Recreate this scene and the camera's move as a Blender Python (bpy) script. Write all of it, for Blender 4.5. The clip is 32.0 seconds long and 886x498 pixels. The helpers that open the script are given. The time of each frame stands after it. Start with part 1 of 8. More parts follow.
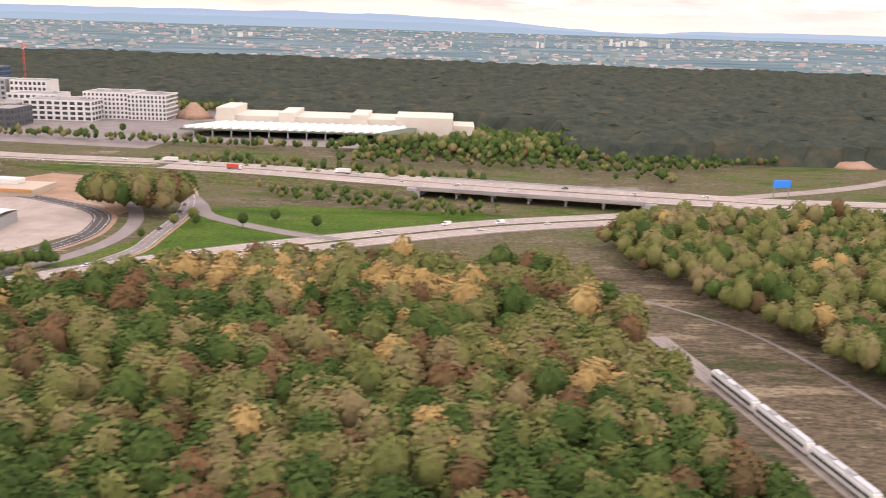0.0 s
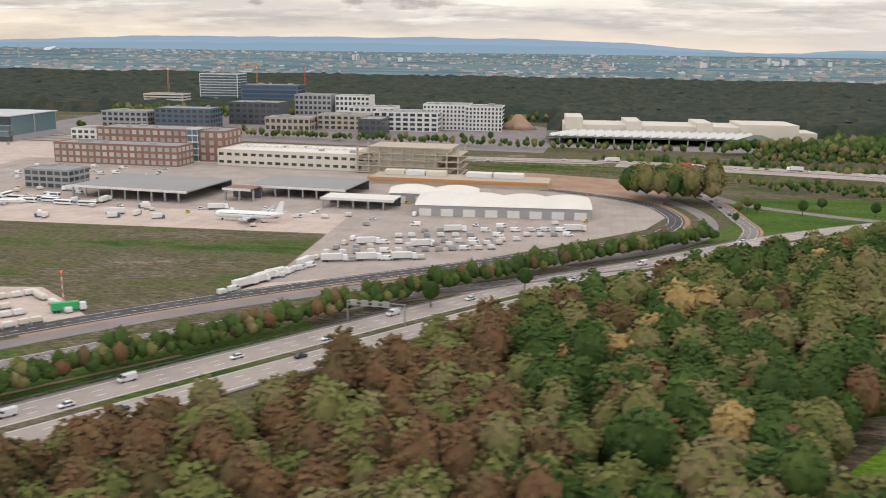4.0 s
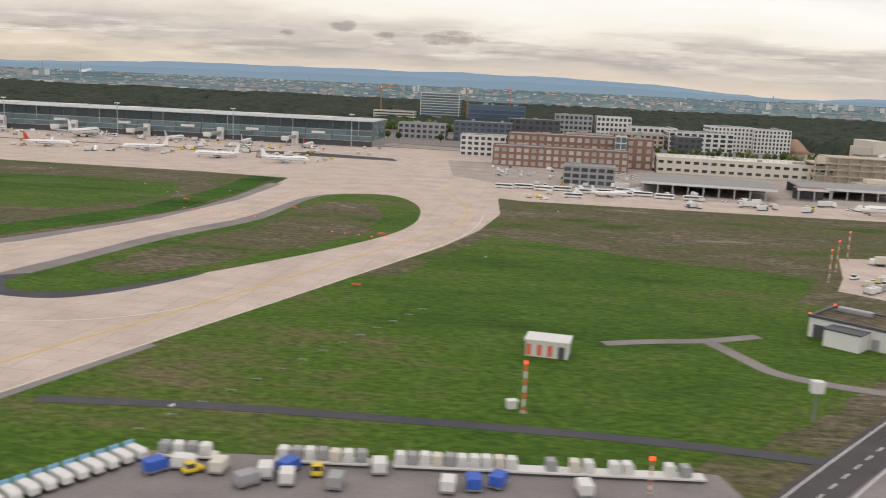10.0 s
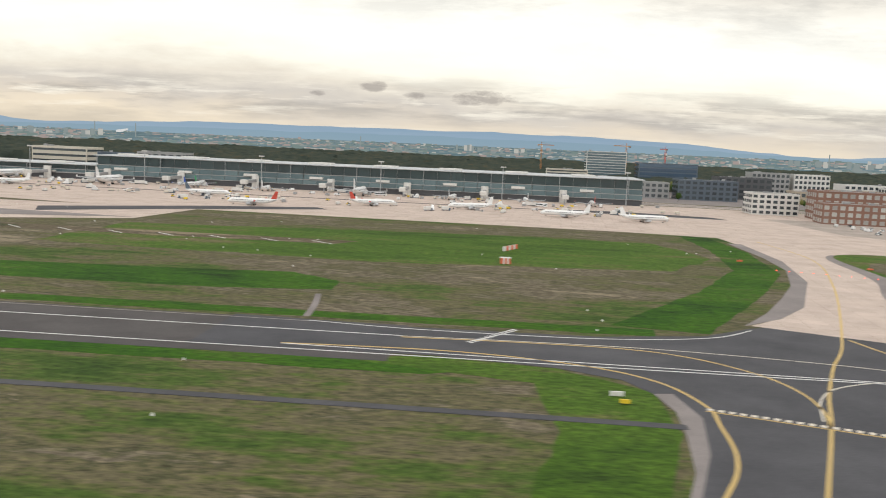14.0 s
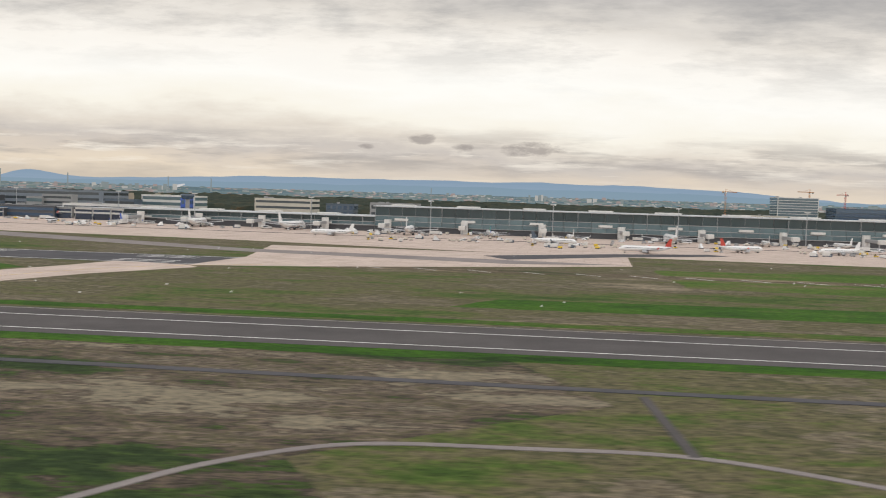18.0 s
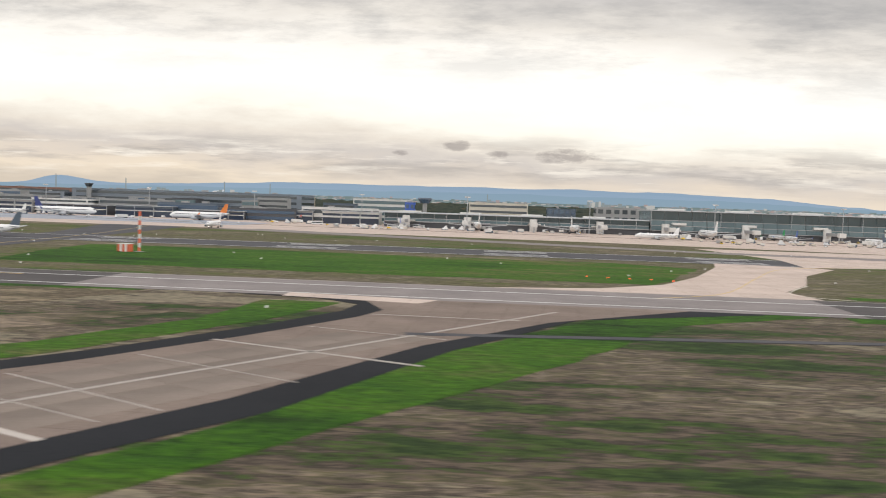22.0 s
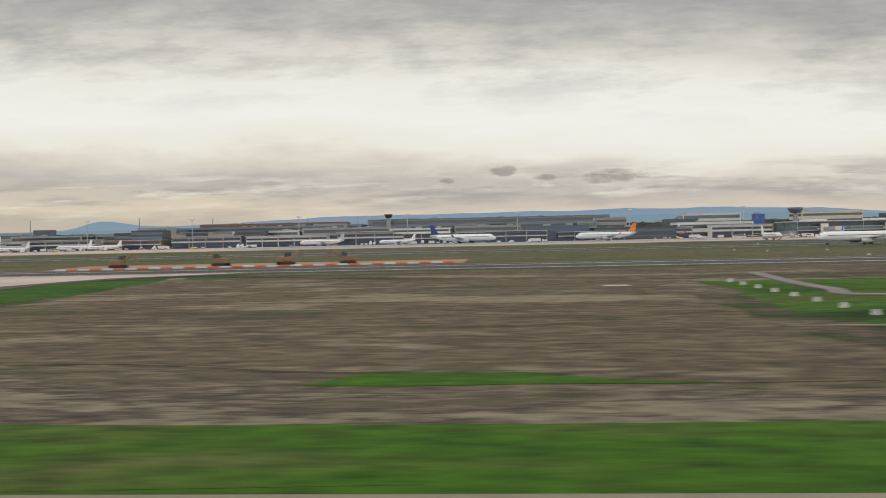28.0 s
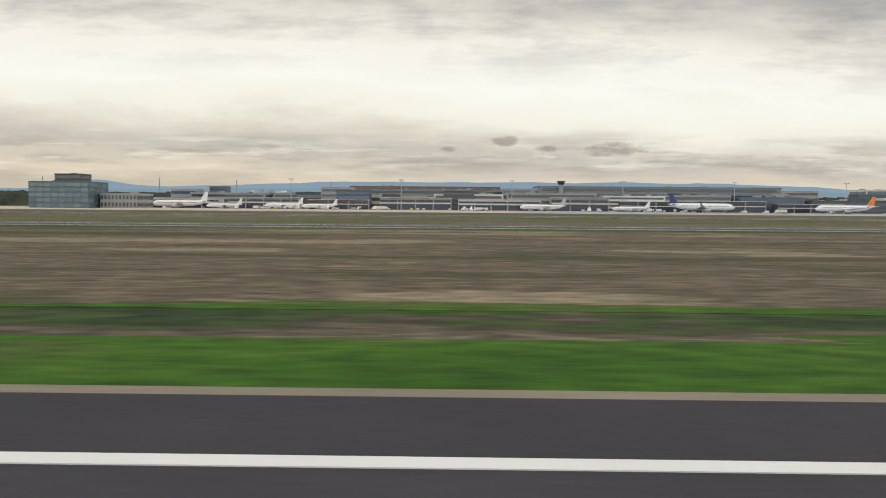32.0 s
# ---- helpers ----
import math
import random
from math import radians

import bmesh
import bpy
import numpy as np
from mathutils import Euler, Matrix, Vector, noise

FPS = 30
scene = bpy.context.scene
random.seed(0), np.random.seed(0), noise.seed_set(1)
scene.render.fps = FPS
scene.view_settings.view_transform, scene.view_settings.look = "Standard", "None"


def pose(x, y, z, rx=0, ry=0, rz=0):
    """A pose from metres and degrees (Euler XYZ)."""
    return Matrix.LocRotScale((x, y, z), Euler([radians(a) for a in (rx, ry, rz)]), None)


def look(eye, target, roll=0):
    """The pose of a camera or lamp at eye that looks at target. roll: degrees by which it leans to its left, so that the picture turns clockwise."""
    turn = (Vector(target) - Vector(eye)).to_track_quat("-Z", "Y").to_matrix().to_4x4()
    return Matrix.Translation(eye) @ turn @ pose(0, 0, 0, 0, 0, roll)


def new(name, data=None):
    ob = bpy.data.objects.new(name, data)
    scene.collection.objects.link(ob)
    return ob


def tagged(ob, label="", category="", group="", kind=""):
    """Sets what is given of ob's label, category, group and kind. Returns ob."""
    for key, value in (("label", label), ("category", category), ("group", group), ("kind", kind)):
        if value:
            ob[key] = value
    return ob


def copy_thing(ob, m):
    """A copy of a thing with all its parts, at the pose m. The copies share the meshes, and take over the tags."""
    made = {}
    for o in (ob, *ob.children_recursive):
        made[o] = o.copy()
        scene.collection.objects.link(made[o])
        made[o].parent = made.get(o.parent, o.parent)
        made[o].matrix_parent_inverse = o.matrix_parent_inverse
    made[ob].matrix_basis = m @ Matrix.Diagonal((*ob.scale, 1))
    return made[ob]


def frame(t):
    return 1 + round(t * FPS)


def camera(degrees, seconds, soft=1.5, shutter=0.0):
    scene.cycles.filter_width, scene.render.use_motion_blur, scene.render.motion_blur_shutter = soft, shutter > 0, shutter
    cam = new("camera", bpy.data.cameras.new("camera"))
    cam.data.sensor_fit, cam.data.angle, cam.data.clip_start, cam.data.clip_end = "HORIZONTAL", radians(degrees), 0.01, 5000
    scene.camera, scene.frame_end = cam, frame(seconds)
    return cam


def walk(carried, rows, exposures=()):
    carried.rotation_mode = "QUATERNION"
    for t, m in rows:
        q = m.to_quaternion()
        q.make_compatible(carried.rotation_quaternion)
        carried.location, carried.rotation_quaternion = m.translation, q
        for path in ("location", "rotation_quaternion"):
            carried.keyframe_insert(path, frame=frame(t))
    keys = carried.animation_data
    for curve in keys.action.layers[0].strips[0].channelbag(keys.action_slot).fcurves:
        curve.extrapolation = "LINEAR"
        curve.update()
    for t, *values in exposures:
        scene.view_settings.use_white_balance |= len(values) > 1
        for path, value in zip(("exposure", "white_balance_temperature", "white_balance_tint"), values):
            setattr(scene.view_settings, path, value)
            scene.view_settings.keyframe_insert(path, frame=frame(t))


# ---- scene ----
cam = camera(53.7, 32.0, soft=1.0, shutter=0.4)
ROWS = [
    (0.0, -0.9, 65.7, 60.97, 75.52, -1.67, 1.65),
    (0.5, -19.1, 62.0, 59.40, 75.46, -1.96, 2.50),
    (1.0, -37.3, 58.3, 58.00, 75.77, -1.63, 3.82),
    (1.5, -55.5, 54.5, 56.91, 76.22, -1.59, 4.65),
    (2.0, -73.6, 50.4, 56.27, 76.44, -1.58, 5.18),
    (2.5, -91.6, 46.2, 55.82, 76.27, -1.29, 6.01),
    (3.0, -109.6, 41.8, 55.01, 75.69, -0.65, 7.20),
    (3.5, -127.4, 37.3, 53.28, 76.39, -0.67, 7.68),
    (4.0, -145.1, 32.7, 50.29, 77.07, -0.72, 7.27),
    (4.5, -162.5, 28.2, 46.54, 78.55, -0.83, 6.36),
    (5.0, -179.5, 23.6, 42.77, 80.03, -0.94, 5.45),
    (5.5, -195.8, 19.2, 39.70, 80.70, -0.99, 5.04),
    (6.0, -211.6, 14.9, 37.86, 81.31, -0.60, 5.58),
    (6.5, -227.1, 11.1, 36.93, 81.32, -0.30, 6.07),
    (7.0, -243.2, 8.2, 36.41, 80.74, -0.96, 5.78),
    (7.5, -260.1, 6.4, 35.89, 80.14, -0.95, 5.62),
    (8.0, -277.6, 5.5, 35.27, 80.05, -0.74, 5.66),
    (8.5, -295.1, 4.9, 34.58, 80.52, -1.07, 5.51),
    (9.0, -312.3, 4.6, 33.80, 79.91, -1.64, 5.56),
    (9.5, -329.4, 4.3, 32.97, 80.10, -2.42, 5.43),
    (10.0, -346.7, 4.1, 32.06, 79.57, -2.61, 5.34),
    (10.5, -364.4, 4.1, 31.11, 79.65, -2.69, 5.27),
    (11.0, -382.4, 4.2, 30.12, 79.09, -2.21, 5.35),
    (11.5, -400.6, 4.4, 29.15, 79.32, -2.09, 4.96),
    (12.0, -418.9, 4.6, 28.21, 79.42, -1.95, 4.74),
    (12.5, -437.2, 4.7, 27.34, 80.13, -2.23, 4.69),
    (13.0, -455.4, 4.8, 26.52, 81.04, -2.36, 4.61),
    (13.5, -473.5, 4.8, 25.73, 81.86, -2.16, 4.97),
    (14.0, -491.6, 4.7, 24.93, 83.42, -2.52, 4.55),
    (14.5, -509.7, 4.7, 24.12, 83.21, -2.33, 4.64),
    (15.0, -527.8, 4.5, 23.26, 84.30, -2.66, 4.73),
    (15.5, -545.9, 4.4, 22.33, 85.99, -2.42, 4.87),
    (16.0, -564.0, 4.1, 21.36, 86.16, -2.34, 4.89),
    (16.5, -582.2, 3.9, 20.37, 86.54, -2.17, 4.94),
    (17.0, -600.4, 3.7, 19.38, 86.91, -2.00, 4.99),
    (17.5, -618.6, 3.5, 18.42, 87.08, -1.92, 5.01),
    (18.0, -636.9, 3.4, 17.51, 86.78, -1.79, 5.02),
    (18.5, -655.3, 3.3, 16.66, 86.41, -1.77, 5.06),
    (19.0, -673.8, 3.2, 15.87, 86.30, -1.66, 4.84),
    (19.5, -692.2, 3.1, 15.11, 86.31, -1.74, 4.81),
    (20.0, -710.6, 3.0, 14.36, 86.62, -1.50, 4.74),
    (20.5, -728.9, 2.7, 13.60, 86.75, -1.61, 4.74),
    (21.0, -747.2, 2.3, 12.81, 86.89, -1.69, 4.60),
    (21.5, -765.3, 1.8, 11.98, 86.97, -1.87, 4.61),
    (22.0, -783.2, 1.1, 11.10, 87.27, -1.91, 4.51),
    (22.5, -801.2, 0.4, 10.22, 87.33, -2.00, 4.41),
    (23.0, -819.1, -0.3, 9.34, 87.41, -1.70, 4.43),
    (23.5, -837.1, -0.9, 8.49, 87.27, -0.99, 4.46),
    (24.0, -855.2, -1.3, 7.69, 87.41, -0.16, 4.52),
    (24.5, -873.5, -1.6, 6.95, 87.73, 0.35, 4.53),
    (25.0, -891.8, -1.6, 6.28, 88.08, 1.17, 4.60),
    (25.5, -910.3, -1.4, 5.69, 88.56, 1.43, 4.52),
    (26.0, -928.8, -1.2, 5.18, 88.65, 1.51, 4.42),
    (26.5, -947.3, -0.9, 4.76, 88.83, 1.71, 4.22),
    (27.0, -965.8, -0.5, 4.43, 89.02, 1.91, 4.01),
    (27.5, -984.3, -0.2, 4.19, 89.10, 2.00, 3.92),
    (28.0, -1002.7, 0.0, 4.01, 89.17, 1.22, 3.64),
    (28.5, -1021.0, 0.2, 3.86, 89.16, 1.06, 3.29),
    (29.0, -1039.2, 0.2, 3.70, 88.56, 0.81, 3.02),
    (29.5, -1057.3, 0.1, 3.51, 88.54, 0.92, 3.14),
    (30.0, -1075.3, -0.1, 3.31, 88.77, -0.00, 2.99),
    (30.5, -1093.3, -0.2, 3.14, 88.97, 0.27, 1.99),
    (31.0, -1111.2, -0.2, 3.01, 89.00, 0.66, 1.81),
    (31.5, -1129.1, -0.0, 2.92, 88.14, 0.26, 1.19),
    (32.0, -1147.0, 0.2, 2.84, 87.13, -0.48, 0.88),
]
walk(cam, [(t, pose(x, y, z, rx, ry, rz)) for t, x, y, z, rx, ry, rz in ROWS],
     exposures=[(0, 0.84, 6850, 27), (2, 0.72, 6750, 22), (3.5, 0.34, 6350, 15), (6, 0.2, 6550, 10), (10, 0.0, 6500, 13), (11, -0.1, 6500, 14), (12, 0.02, 6550, 15), (13, 0.2, 6500, 11), (14, 0.2, 6500, 9), (18, 0.02, 6450, 12), (20, 0.16, 6450, 12), (21, 0.24, 6450, 14), (22, 0.18, 6450, 12), (23, 0.12, 6450, 10), (24, 0.14, 6500, 5), (25, 0.12, 6450, 17), (28, -0.18, 6450, 10), (29, -0.16, 6450, 10), (30, 0.04, 6400, 12), (31, -0.16, 6450, 9), (32, -0.04, 6500, 8)])

# ---- light: an overcast autumn sky ----
world = bpy.data.worlds.new("overcast")
scene.world = world
world.use_nodes = True
wn, wl = world.node_tree.nodes, world.node_tree.links
wn.clear()
sky = wn.new("ShaderNodeTexSky")
sky.sky_type, sky.sun_disc, sky.sun_elevation, sky.sun_rotation = "NISHITA", False, radians(28), radians(20)
bg_sky, bg_cloud, add, wout = wn.new("ShaderNodeBackground"), wn.new("ShaderNodeBackground"), wn.new("ShaderNodeAddShader"), wn.new("ShaderNodeOutputWorld")
bg_sky.inputs["Strength"].default_value = 0.05
bg_cloud.inputs["Color"].default_value = (1.0, 0.965, 0.91, 1)
bg_cloud.inputs["Strength"].default_value = 1.12
wl.new(sky.outputs["Color"], bg_sky.inputs["Color"])
wl.new(bg_sky.outputs[0], add.inputs[0])
wl.new(bg_cloud.outputs[0], add.inputs[1])
wl.new(add.outputs[0], wout.inputs["Surface"])
sun_data = bpy.data.lights.new("sun", "SUN")
sun_data.energy, sun_data.angle, sun_data.color = 0.9, radians(20), (1.0, 0.95, 0.87)
sun = new("sun", sun_data)
sun.matrix_world = look((0, 0, 100), (0.0 - 34, -94 + 0, 100 - 53))


# ---- materials ----
def lin(r, g, b):
    return tuple(((c / 255 + 0.055) / 1.055) ** 2.4 if c > 10 else c / 255 / 12.92 for c in (r, g, b)) + (1,)


class Nodes:
    """A small wrapper to wire a node material."""

    def __init__(self, name):
        self.m = bpy.data.materials.new(name)
        self.m.use_nodes = True
        self.t = self.m.node_tree
        self.b = self.t.nodes["Principled BSDF"]

    def add(self, kind, **sockets):
        n = self.t.nodes.new(kind)
        for k, v in sockets.items():
            self.put(n, k.replace("_", " "), v)
        return n

    def put(self, n, key, v):
        s = n.inputs[int(key)] if key.isdigit() else n.inputs[key]
        if isinstance(v, bpy.types.NodeSocket):
            self.t.links.new(v, s)
        else:
            s.default_value = v

    def coords(self, scale=(1, 1, 1), kind="Object", turn=0):
        tc, mp = self.add("ShaderNodeTexCoord"), self.add("ShaderNodeMapping")
        self.t.links.new(tc.outputs[kind], mp.inputs["Vector"])
        mp.inputs["Scale"].default_value = scale
        mp.inputs["Rotation"].default_value = (0, 0, turn)
        return mp.outputs[0]

    def noise(self, vec, scale, detail=4, rough=0.55):
        return self.add("ShaderNodeTexNoise", Vector=vec, Scale=scale, Detail=detail, Roughness=rough).outputs["Fac"]

    def ramp(self, fac, stops):
        n = self.add("ShaderNodeValToRGB", Fac=fac)
        e = n.color_ramp.elements
        while len(e) < len(stops):
            e.new(0.5)
        for el, (p, c) in zip(e, stops):
            el.position, el.color = p, c if len(c) == 4 else (*c, 1)
        return n.outputs["Color"]

    def mix(self, fac, a, b, blend="MIX"):
        n = self.t.nodes.new("ShaderNodeMix")
        n.data_type, n.blend_type = "RGBA", blend
        self.put(n, "0", fac)
        self.put(n, "6", a)
        self.put(n, "7", b)
        return n.outputs[2]

    def math(self, op, a, b=0.0, clamp=False):
        n = self.t.nodes.new("ShaderNodeMath")
        n.operation, n.use_clamp = op, clamp
        self.put(n, "0", a)
        self.put(n, "1", b)
        return n.outputs[0]

    def finish(self, color=None, rough=0.8, metal=0.0, bump=None, strength=0.3, distance=0.1, **more):
        if color is not None:
            self.put(self.b, "Base Color", color)
        self.put(self.b, "Roughness", rough)
        self.put(self.b, "Metallic", metal)
        for k, v in more.items():
            self.put(self.b, k.replace("_", " "), v)
        if bump is not None:
            bn = self.add("ShaderNodeBump", Height=bump, Strength=strength, Distance=distance)
            self.t.links.new(bn.outputs[0], self.b.inputs["Normal"])
        return self.m


def paint(name, c, rough=0.6, metal=0.0, vary=0.12, scale=0.6, dirt=(0.16, 0.14, 0.12), spread=0.0):
    """A painted or clad surface with soft grime and slight unevenness. spread: brightness from one object to the next."""
    n = Nodes(name)
    v = n.coords()
    fine, big = n.noise(v, scale * 6, 5), n.noise(v, scale, 3)
    col = n.mix(n.math("MULTIPLY", big, vary), (*c, 1), (*dirt, 1))
    col = n.mix(n.math("MULTIPLY", fine, vary * 0.8), col, tuple(x * 0.6 for x in c) + (1,))
    if spread:
        info = n.add("ShaderNodeObjectInfo")
        hsv = n.add("ShaderNodeHueSaturation", Color=col)
        n.put(hsv, "Value", n.math("ADD", n.math("MULTIPLY", info.outputs["Random"], spread), 1 - spread / 2))
        col = hsv.outputs[0]
    return n.finish(col, rough, metal, fine, 0.08, 0.02)


def grass_material(name, stops, streak=1.0, wide=3.2, band=0.034):
    """Airfield grass: mown green, dry brown and pale seed heads in drawn-out patches, at three sizes."""
    n = Nodes(name)
    far = n.noise(n.coords((0.011 * streak, band, 1)), 1.0, 7, 0.62)
    mid = n.noise(n.coords((0.085, 0.20, 1), turn=0.12), 1.0, 8, 0.72)
    fine = n.noise(n.coords((0.7, 1.3, 1)), 1.0, 5, 0.72)
    blot = n.noise(n.coords((0.026, 0.055, 1), turn=-0.2), 1.0, 6, 0.6)
    f = n.math("ADD", n.math("MULTIPLY", far, 0.34), n.math("ADD", n.math("MULTIPLY", mid, 0.34), n.math("MULTIPLY", blot, 0.32)))
    f = n.math("ADD", n.math("MULTIPLY", n.math("SUBTRACT", f, 0.5), wide * 1.45), 0.5, True)
    col = n.ramp(f, stops)
    spot = n.ramp(n.math("ADD", n.math("MULTIPLY", n.math("SUBTRACT", fine, 0.5), 2.4), 0.5, True), [(0.1, (0.14, 0.14, 0.13)), (0.5, (0.5, 0.5, 0.5)), (0.9, (0.86, 0.83, 0.74))])
    col = n.mix(0.7, col, spot, "OVERLAY")
    return n.finish(col, 0.95, 0, fine, 0.6, 0.12, Specular_IOR_Level=0.15)


def pavement(name, a, b, slab=0.0, streak=0.03, spread=0.0):
    """Asphalt or concrete: drawn-out stains and rubber, fine grain, and slab joints where slab is given."""
    n = Nodes(name)
    v = n.coords()
    stain = n.noise(n.coords((streak, streak * 3, 1)), 1.0, 5, 0.6)
    blot = n.noise(v, 0.12, 5, 0.6)
    grain = n.noise(v, 6.0, 3, 0.7)
    col = n.mix(n.math("MULTIPLY", stain, 1.0), (*a, 1), (*b, 1))
    col = n.mix(0.35, col, n.ramp(blot, [(0.3, tuple(x * 0.72 for x in a)), (0.7, tuple(min(1, x * 1.15) for x in b))]))
    col = n.mix(0.22, col, n.ramp(grain, [(0.35, (0.2, 0.2, 0.2)), (0.65, (0.8, 0.8, 0.8))]), "OVERLAY")
    if slab:
        br = n.add("ShaderNodeTexBrick", Vector=n.coords((1, 1, 1), turn=0.06), Scale=1.0)
        br.offset = 0.0
        for k, x in (("Mortar Size", 0.035), ("Brick Width", slab), ("Row Height", slab)):
            br.inputs[k].default_value = x
        br.inputs["Color1"].default_value, br.inputs["Color2"].default_value, br.inputs["Mortar"].default_value = (1, 1, 1, 1), (0.93, 0.93, 0.92, 1), (0.62, 0.6, 0.57, 1)
        col = n.mix(1.0, col, br.outputs["Color"], "MULTIPLY")
    if spread:
        hsv = n.add("ShaderNodeHueSaturation", Color=col)
        n.put(hsv, "Value", n.math("ADD", n.math("MULTIPLY", n.add("ShaderNodeObjectInfo").outputs["Random"], spread), 1 - spread / 2))
        col = hsv.outputs[0]
    return n.finish(col, 0.9, 0, grain, 0.25, 0.02, Specular_IOR_Level=0.12)


def leaf_material(name, stops):
    """Foliage whose colour changes from tree to tree and from clump to clump."""
    n = Nodes(name)
    geo = n.add("ShaderNodeNewGeometry")
    v = n.coords()
    patch = n.noise(v, 0.09, 4, 0.65)
    f = n.math("ADD", n.math("MULTIPLY", geo.outputs["Random Per Island"], 0.22), n.math("MULTIPLY", n.math("ADD", n.math("MULTIPLY", n.math("SUBTRACT", patch, 0.5), 1.7), 0.5), 0.78))
    col = n.ramp(f, stops)
    fine = n.noise(v, 4.2, 6, 0.78)
    col = n.mix(0.42, col, n.ramp(fine, [(0.32, (0.34, 0.35, 0.32)), (0.52, (0.5, 0.5, 0.5)), (0.70, (0.74, 0.72, 0.64))]), "OVERLAY")
    return n.finish(col, 1.0, 0, fine, 0.6, 0.25, Specular_IOR_Level=0.03)


GREEN, OLIVE, BROWN, DRY = (0.068, 0.118, 0.020), (0.105, 0.112, 0.040), (0.165, 0.128, 0.078), (0.30, 0.235, 0.145)
M = {}
M["grass"] = grass_material("airfield_grass", [(0.06, (0.030, 0.058, 0.009)), (0.22, (0.054, 0.088, 0.016)), (0.36, (0.080, 0.086, 0.030)), (0.48, (0.115, 0.098, 0.056)), (0.57, (0.060, 0.062, 0.026)), (0.68, (0.150, 0.124, 0.086)), (0.79, (0.078, 0.066, 0.040)), (0.92, (0.21, 0.175, 0.12))], 1.0, 3.2)
M["grass_green"] = grass_material("mown_grass", [(0.06, (0.021, 0.041, 0.006)), (0.30, (0.040, 0.083, 0.008)), (0.55, (0.058, 0.107, 0.012)), (0.72, (0.083, 0.100, 0.026)), (0.88, (0.129, 0.107, 0.057))], 1.0, 2.4)
M["grass_dry"] = grass_material("dry_grass", [(0.06, (0.050, 0.056, 0.024)), (0.28, (0.082, 0.066, 0.042)), (0.46, (0.135, 0.106, 0.070)), (0.60, (0.066, 0.052, 0.034)), (0.74, (0.125, 0.102, 0.066)), (0.90, (0.20, 0.16, 0.108))], 1.2, 5.0, 0.12)
M["grass_deep"] = grass_material("deep_green_grass", [(0.05, (0.010, 0.030, 0.002)), (0.34, (0.023, 0.072, 0.003)), (0.62, (0.037, 0.095, 0.004)), (0.82, (0.058, 0.085, 0.016)), (0.95, (0.104, 0.103, 0.035))])
M["grass_lawn"] = grass_material("worn_lawn_grass", [(0.05, (0.012, 0.031, 0.003)), (0.32, (0.031, 0.080, 0.004)), (0.60, (0.048, 0.105, 0.005)), (0.76, (0.055, 0.082, 0.014)), (0.88, (0.068, 0.065, 0.026)), (0.96, (0.114, 0.102, 0.044))], 1.0, 3.8)
M["grass_tan"] = grass_material("withered_tan_grass", [(0.06, (0.063, 0.059, 0.031)), (0.30, (0.126, 0.099, 0.069)), (0.55, (0.202, 0.160, 0.119)), (0.75, (0.139, 0.109, 0.077)), (0.92, (0.244, 0.202, 0.150))], 1.2, 5.0, 0.12)
M["heath"] = grass_material("rough_heath_grass", [(0.05, (0.020, 0.036, 0.010)), (0.22, (0.040, 0.066, 0.014)), (0.34, (0.044, 0.035, 0.026)), (0.47, (0.105, 0.080, 0.060)), (0.57, (0.062, 0.060, 0.028)), (0.68, (0.158, 0.124, 0.092)), (0.80, (0.048, 0.038, 0.028)), (0.93, (0.175, 0.15, 0.105))], 1.6, 5.6, 0.11)
M["meadow"] = grass_material("meadow", [(0.2, (0.085, 0.165, 0.012)), (0.5, (0.115, 0.215, 0.016)), (0.8, (0.15, 0.225, 0.030))])
M["asphalt"] = pavement("asphalt", (0.052, 0.052, 0.057), (0.100, 0.098, 0.103))
M["asphalt_runway"] = pavement("runway_asphalt", (0.032, 0.030, 0.034), (0.060, 0.057, 0.062))
M["asphalt_black"] = pavement("fresh_black_asphalt", (0.011, 0.012, 0.014), (0.022, 0.023, 0.026))
M["worn_line"] = paint("worn_pale_marking", (0.56, 0.50, 0.44), 0.8, vary=0.5, scale=0.9)
M["faded_line"] = paint("faded_marking", (0.42, 0.375, 0.33), 0.8, vary=0.5, scale=0.8)
M["asphalt_mid"] = pavement("shoulder_asphalt", (0.062, 0.057, 0.056), (0.105, 0.096, 0.092))
M["concrete_south"] = pavement("rubber_stained_concrete", (0.130, 0.101, 0.085), (0.26, 0.203, 0.168), 3.9, 0.06)
M["asphalt_old"] = pavement("worn_asphalt", (0.17, 0.15, 0.145), (0.27, 0.24, 0.225))
M["concrete"] = pavement("pale_concrete", (0.435, 0.348, 0.297), (0.575, 0.475, 0.408), 3.9)
M["concrete_old"] = pavement("stained_concrete", (0.23, 0.20, 0.175), (0.36, 0.31, 0.275), 3.9)
M["slab_south"] = pavement("rubber_stained_slab", (0.125, 0.102, 0.086), (0.25, 0.205, 0.17), 0, 0.06, 0.15)
M["slab_exit"] = pavement("pale_slab", (0.43, 0.355, 0.305), (0.57, 0.485, 0.42), 0, 0.05, 0.12)
M["motorway_grey"] = pavement("motorway_paving", (0.285, 0.245, 0.218), (0.41, 0.355, 0.315), 0, 0.05)
M["concrete_yard"] = pavement("yard_concrete", (0.30, 0.255, 0.22), (0.43, 0.37, 0.325), 3.9)
M["gravel_tan"] = pavement("tan_gravel", (0.17, 0.145, 0.105), (0.29, 0.25, 0.19), 0, 0.06)
M["apron_blue"] = pavement("cool_grey_apron", (0.25, 0.265, 0.295), (0.36, 0.38, 0.415), 0, 0.02)
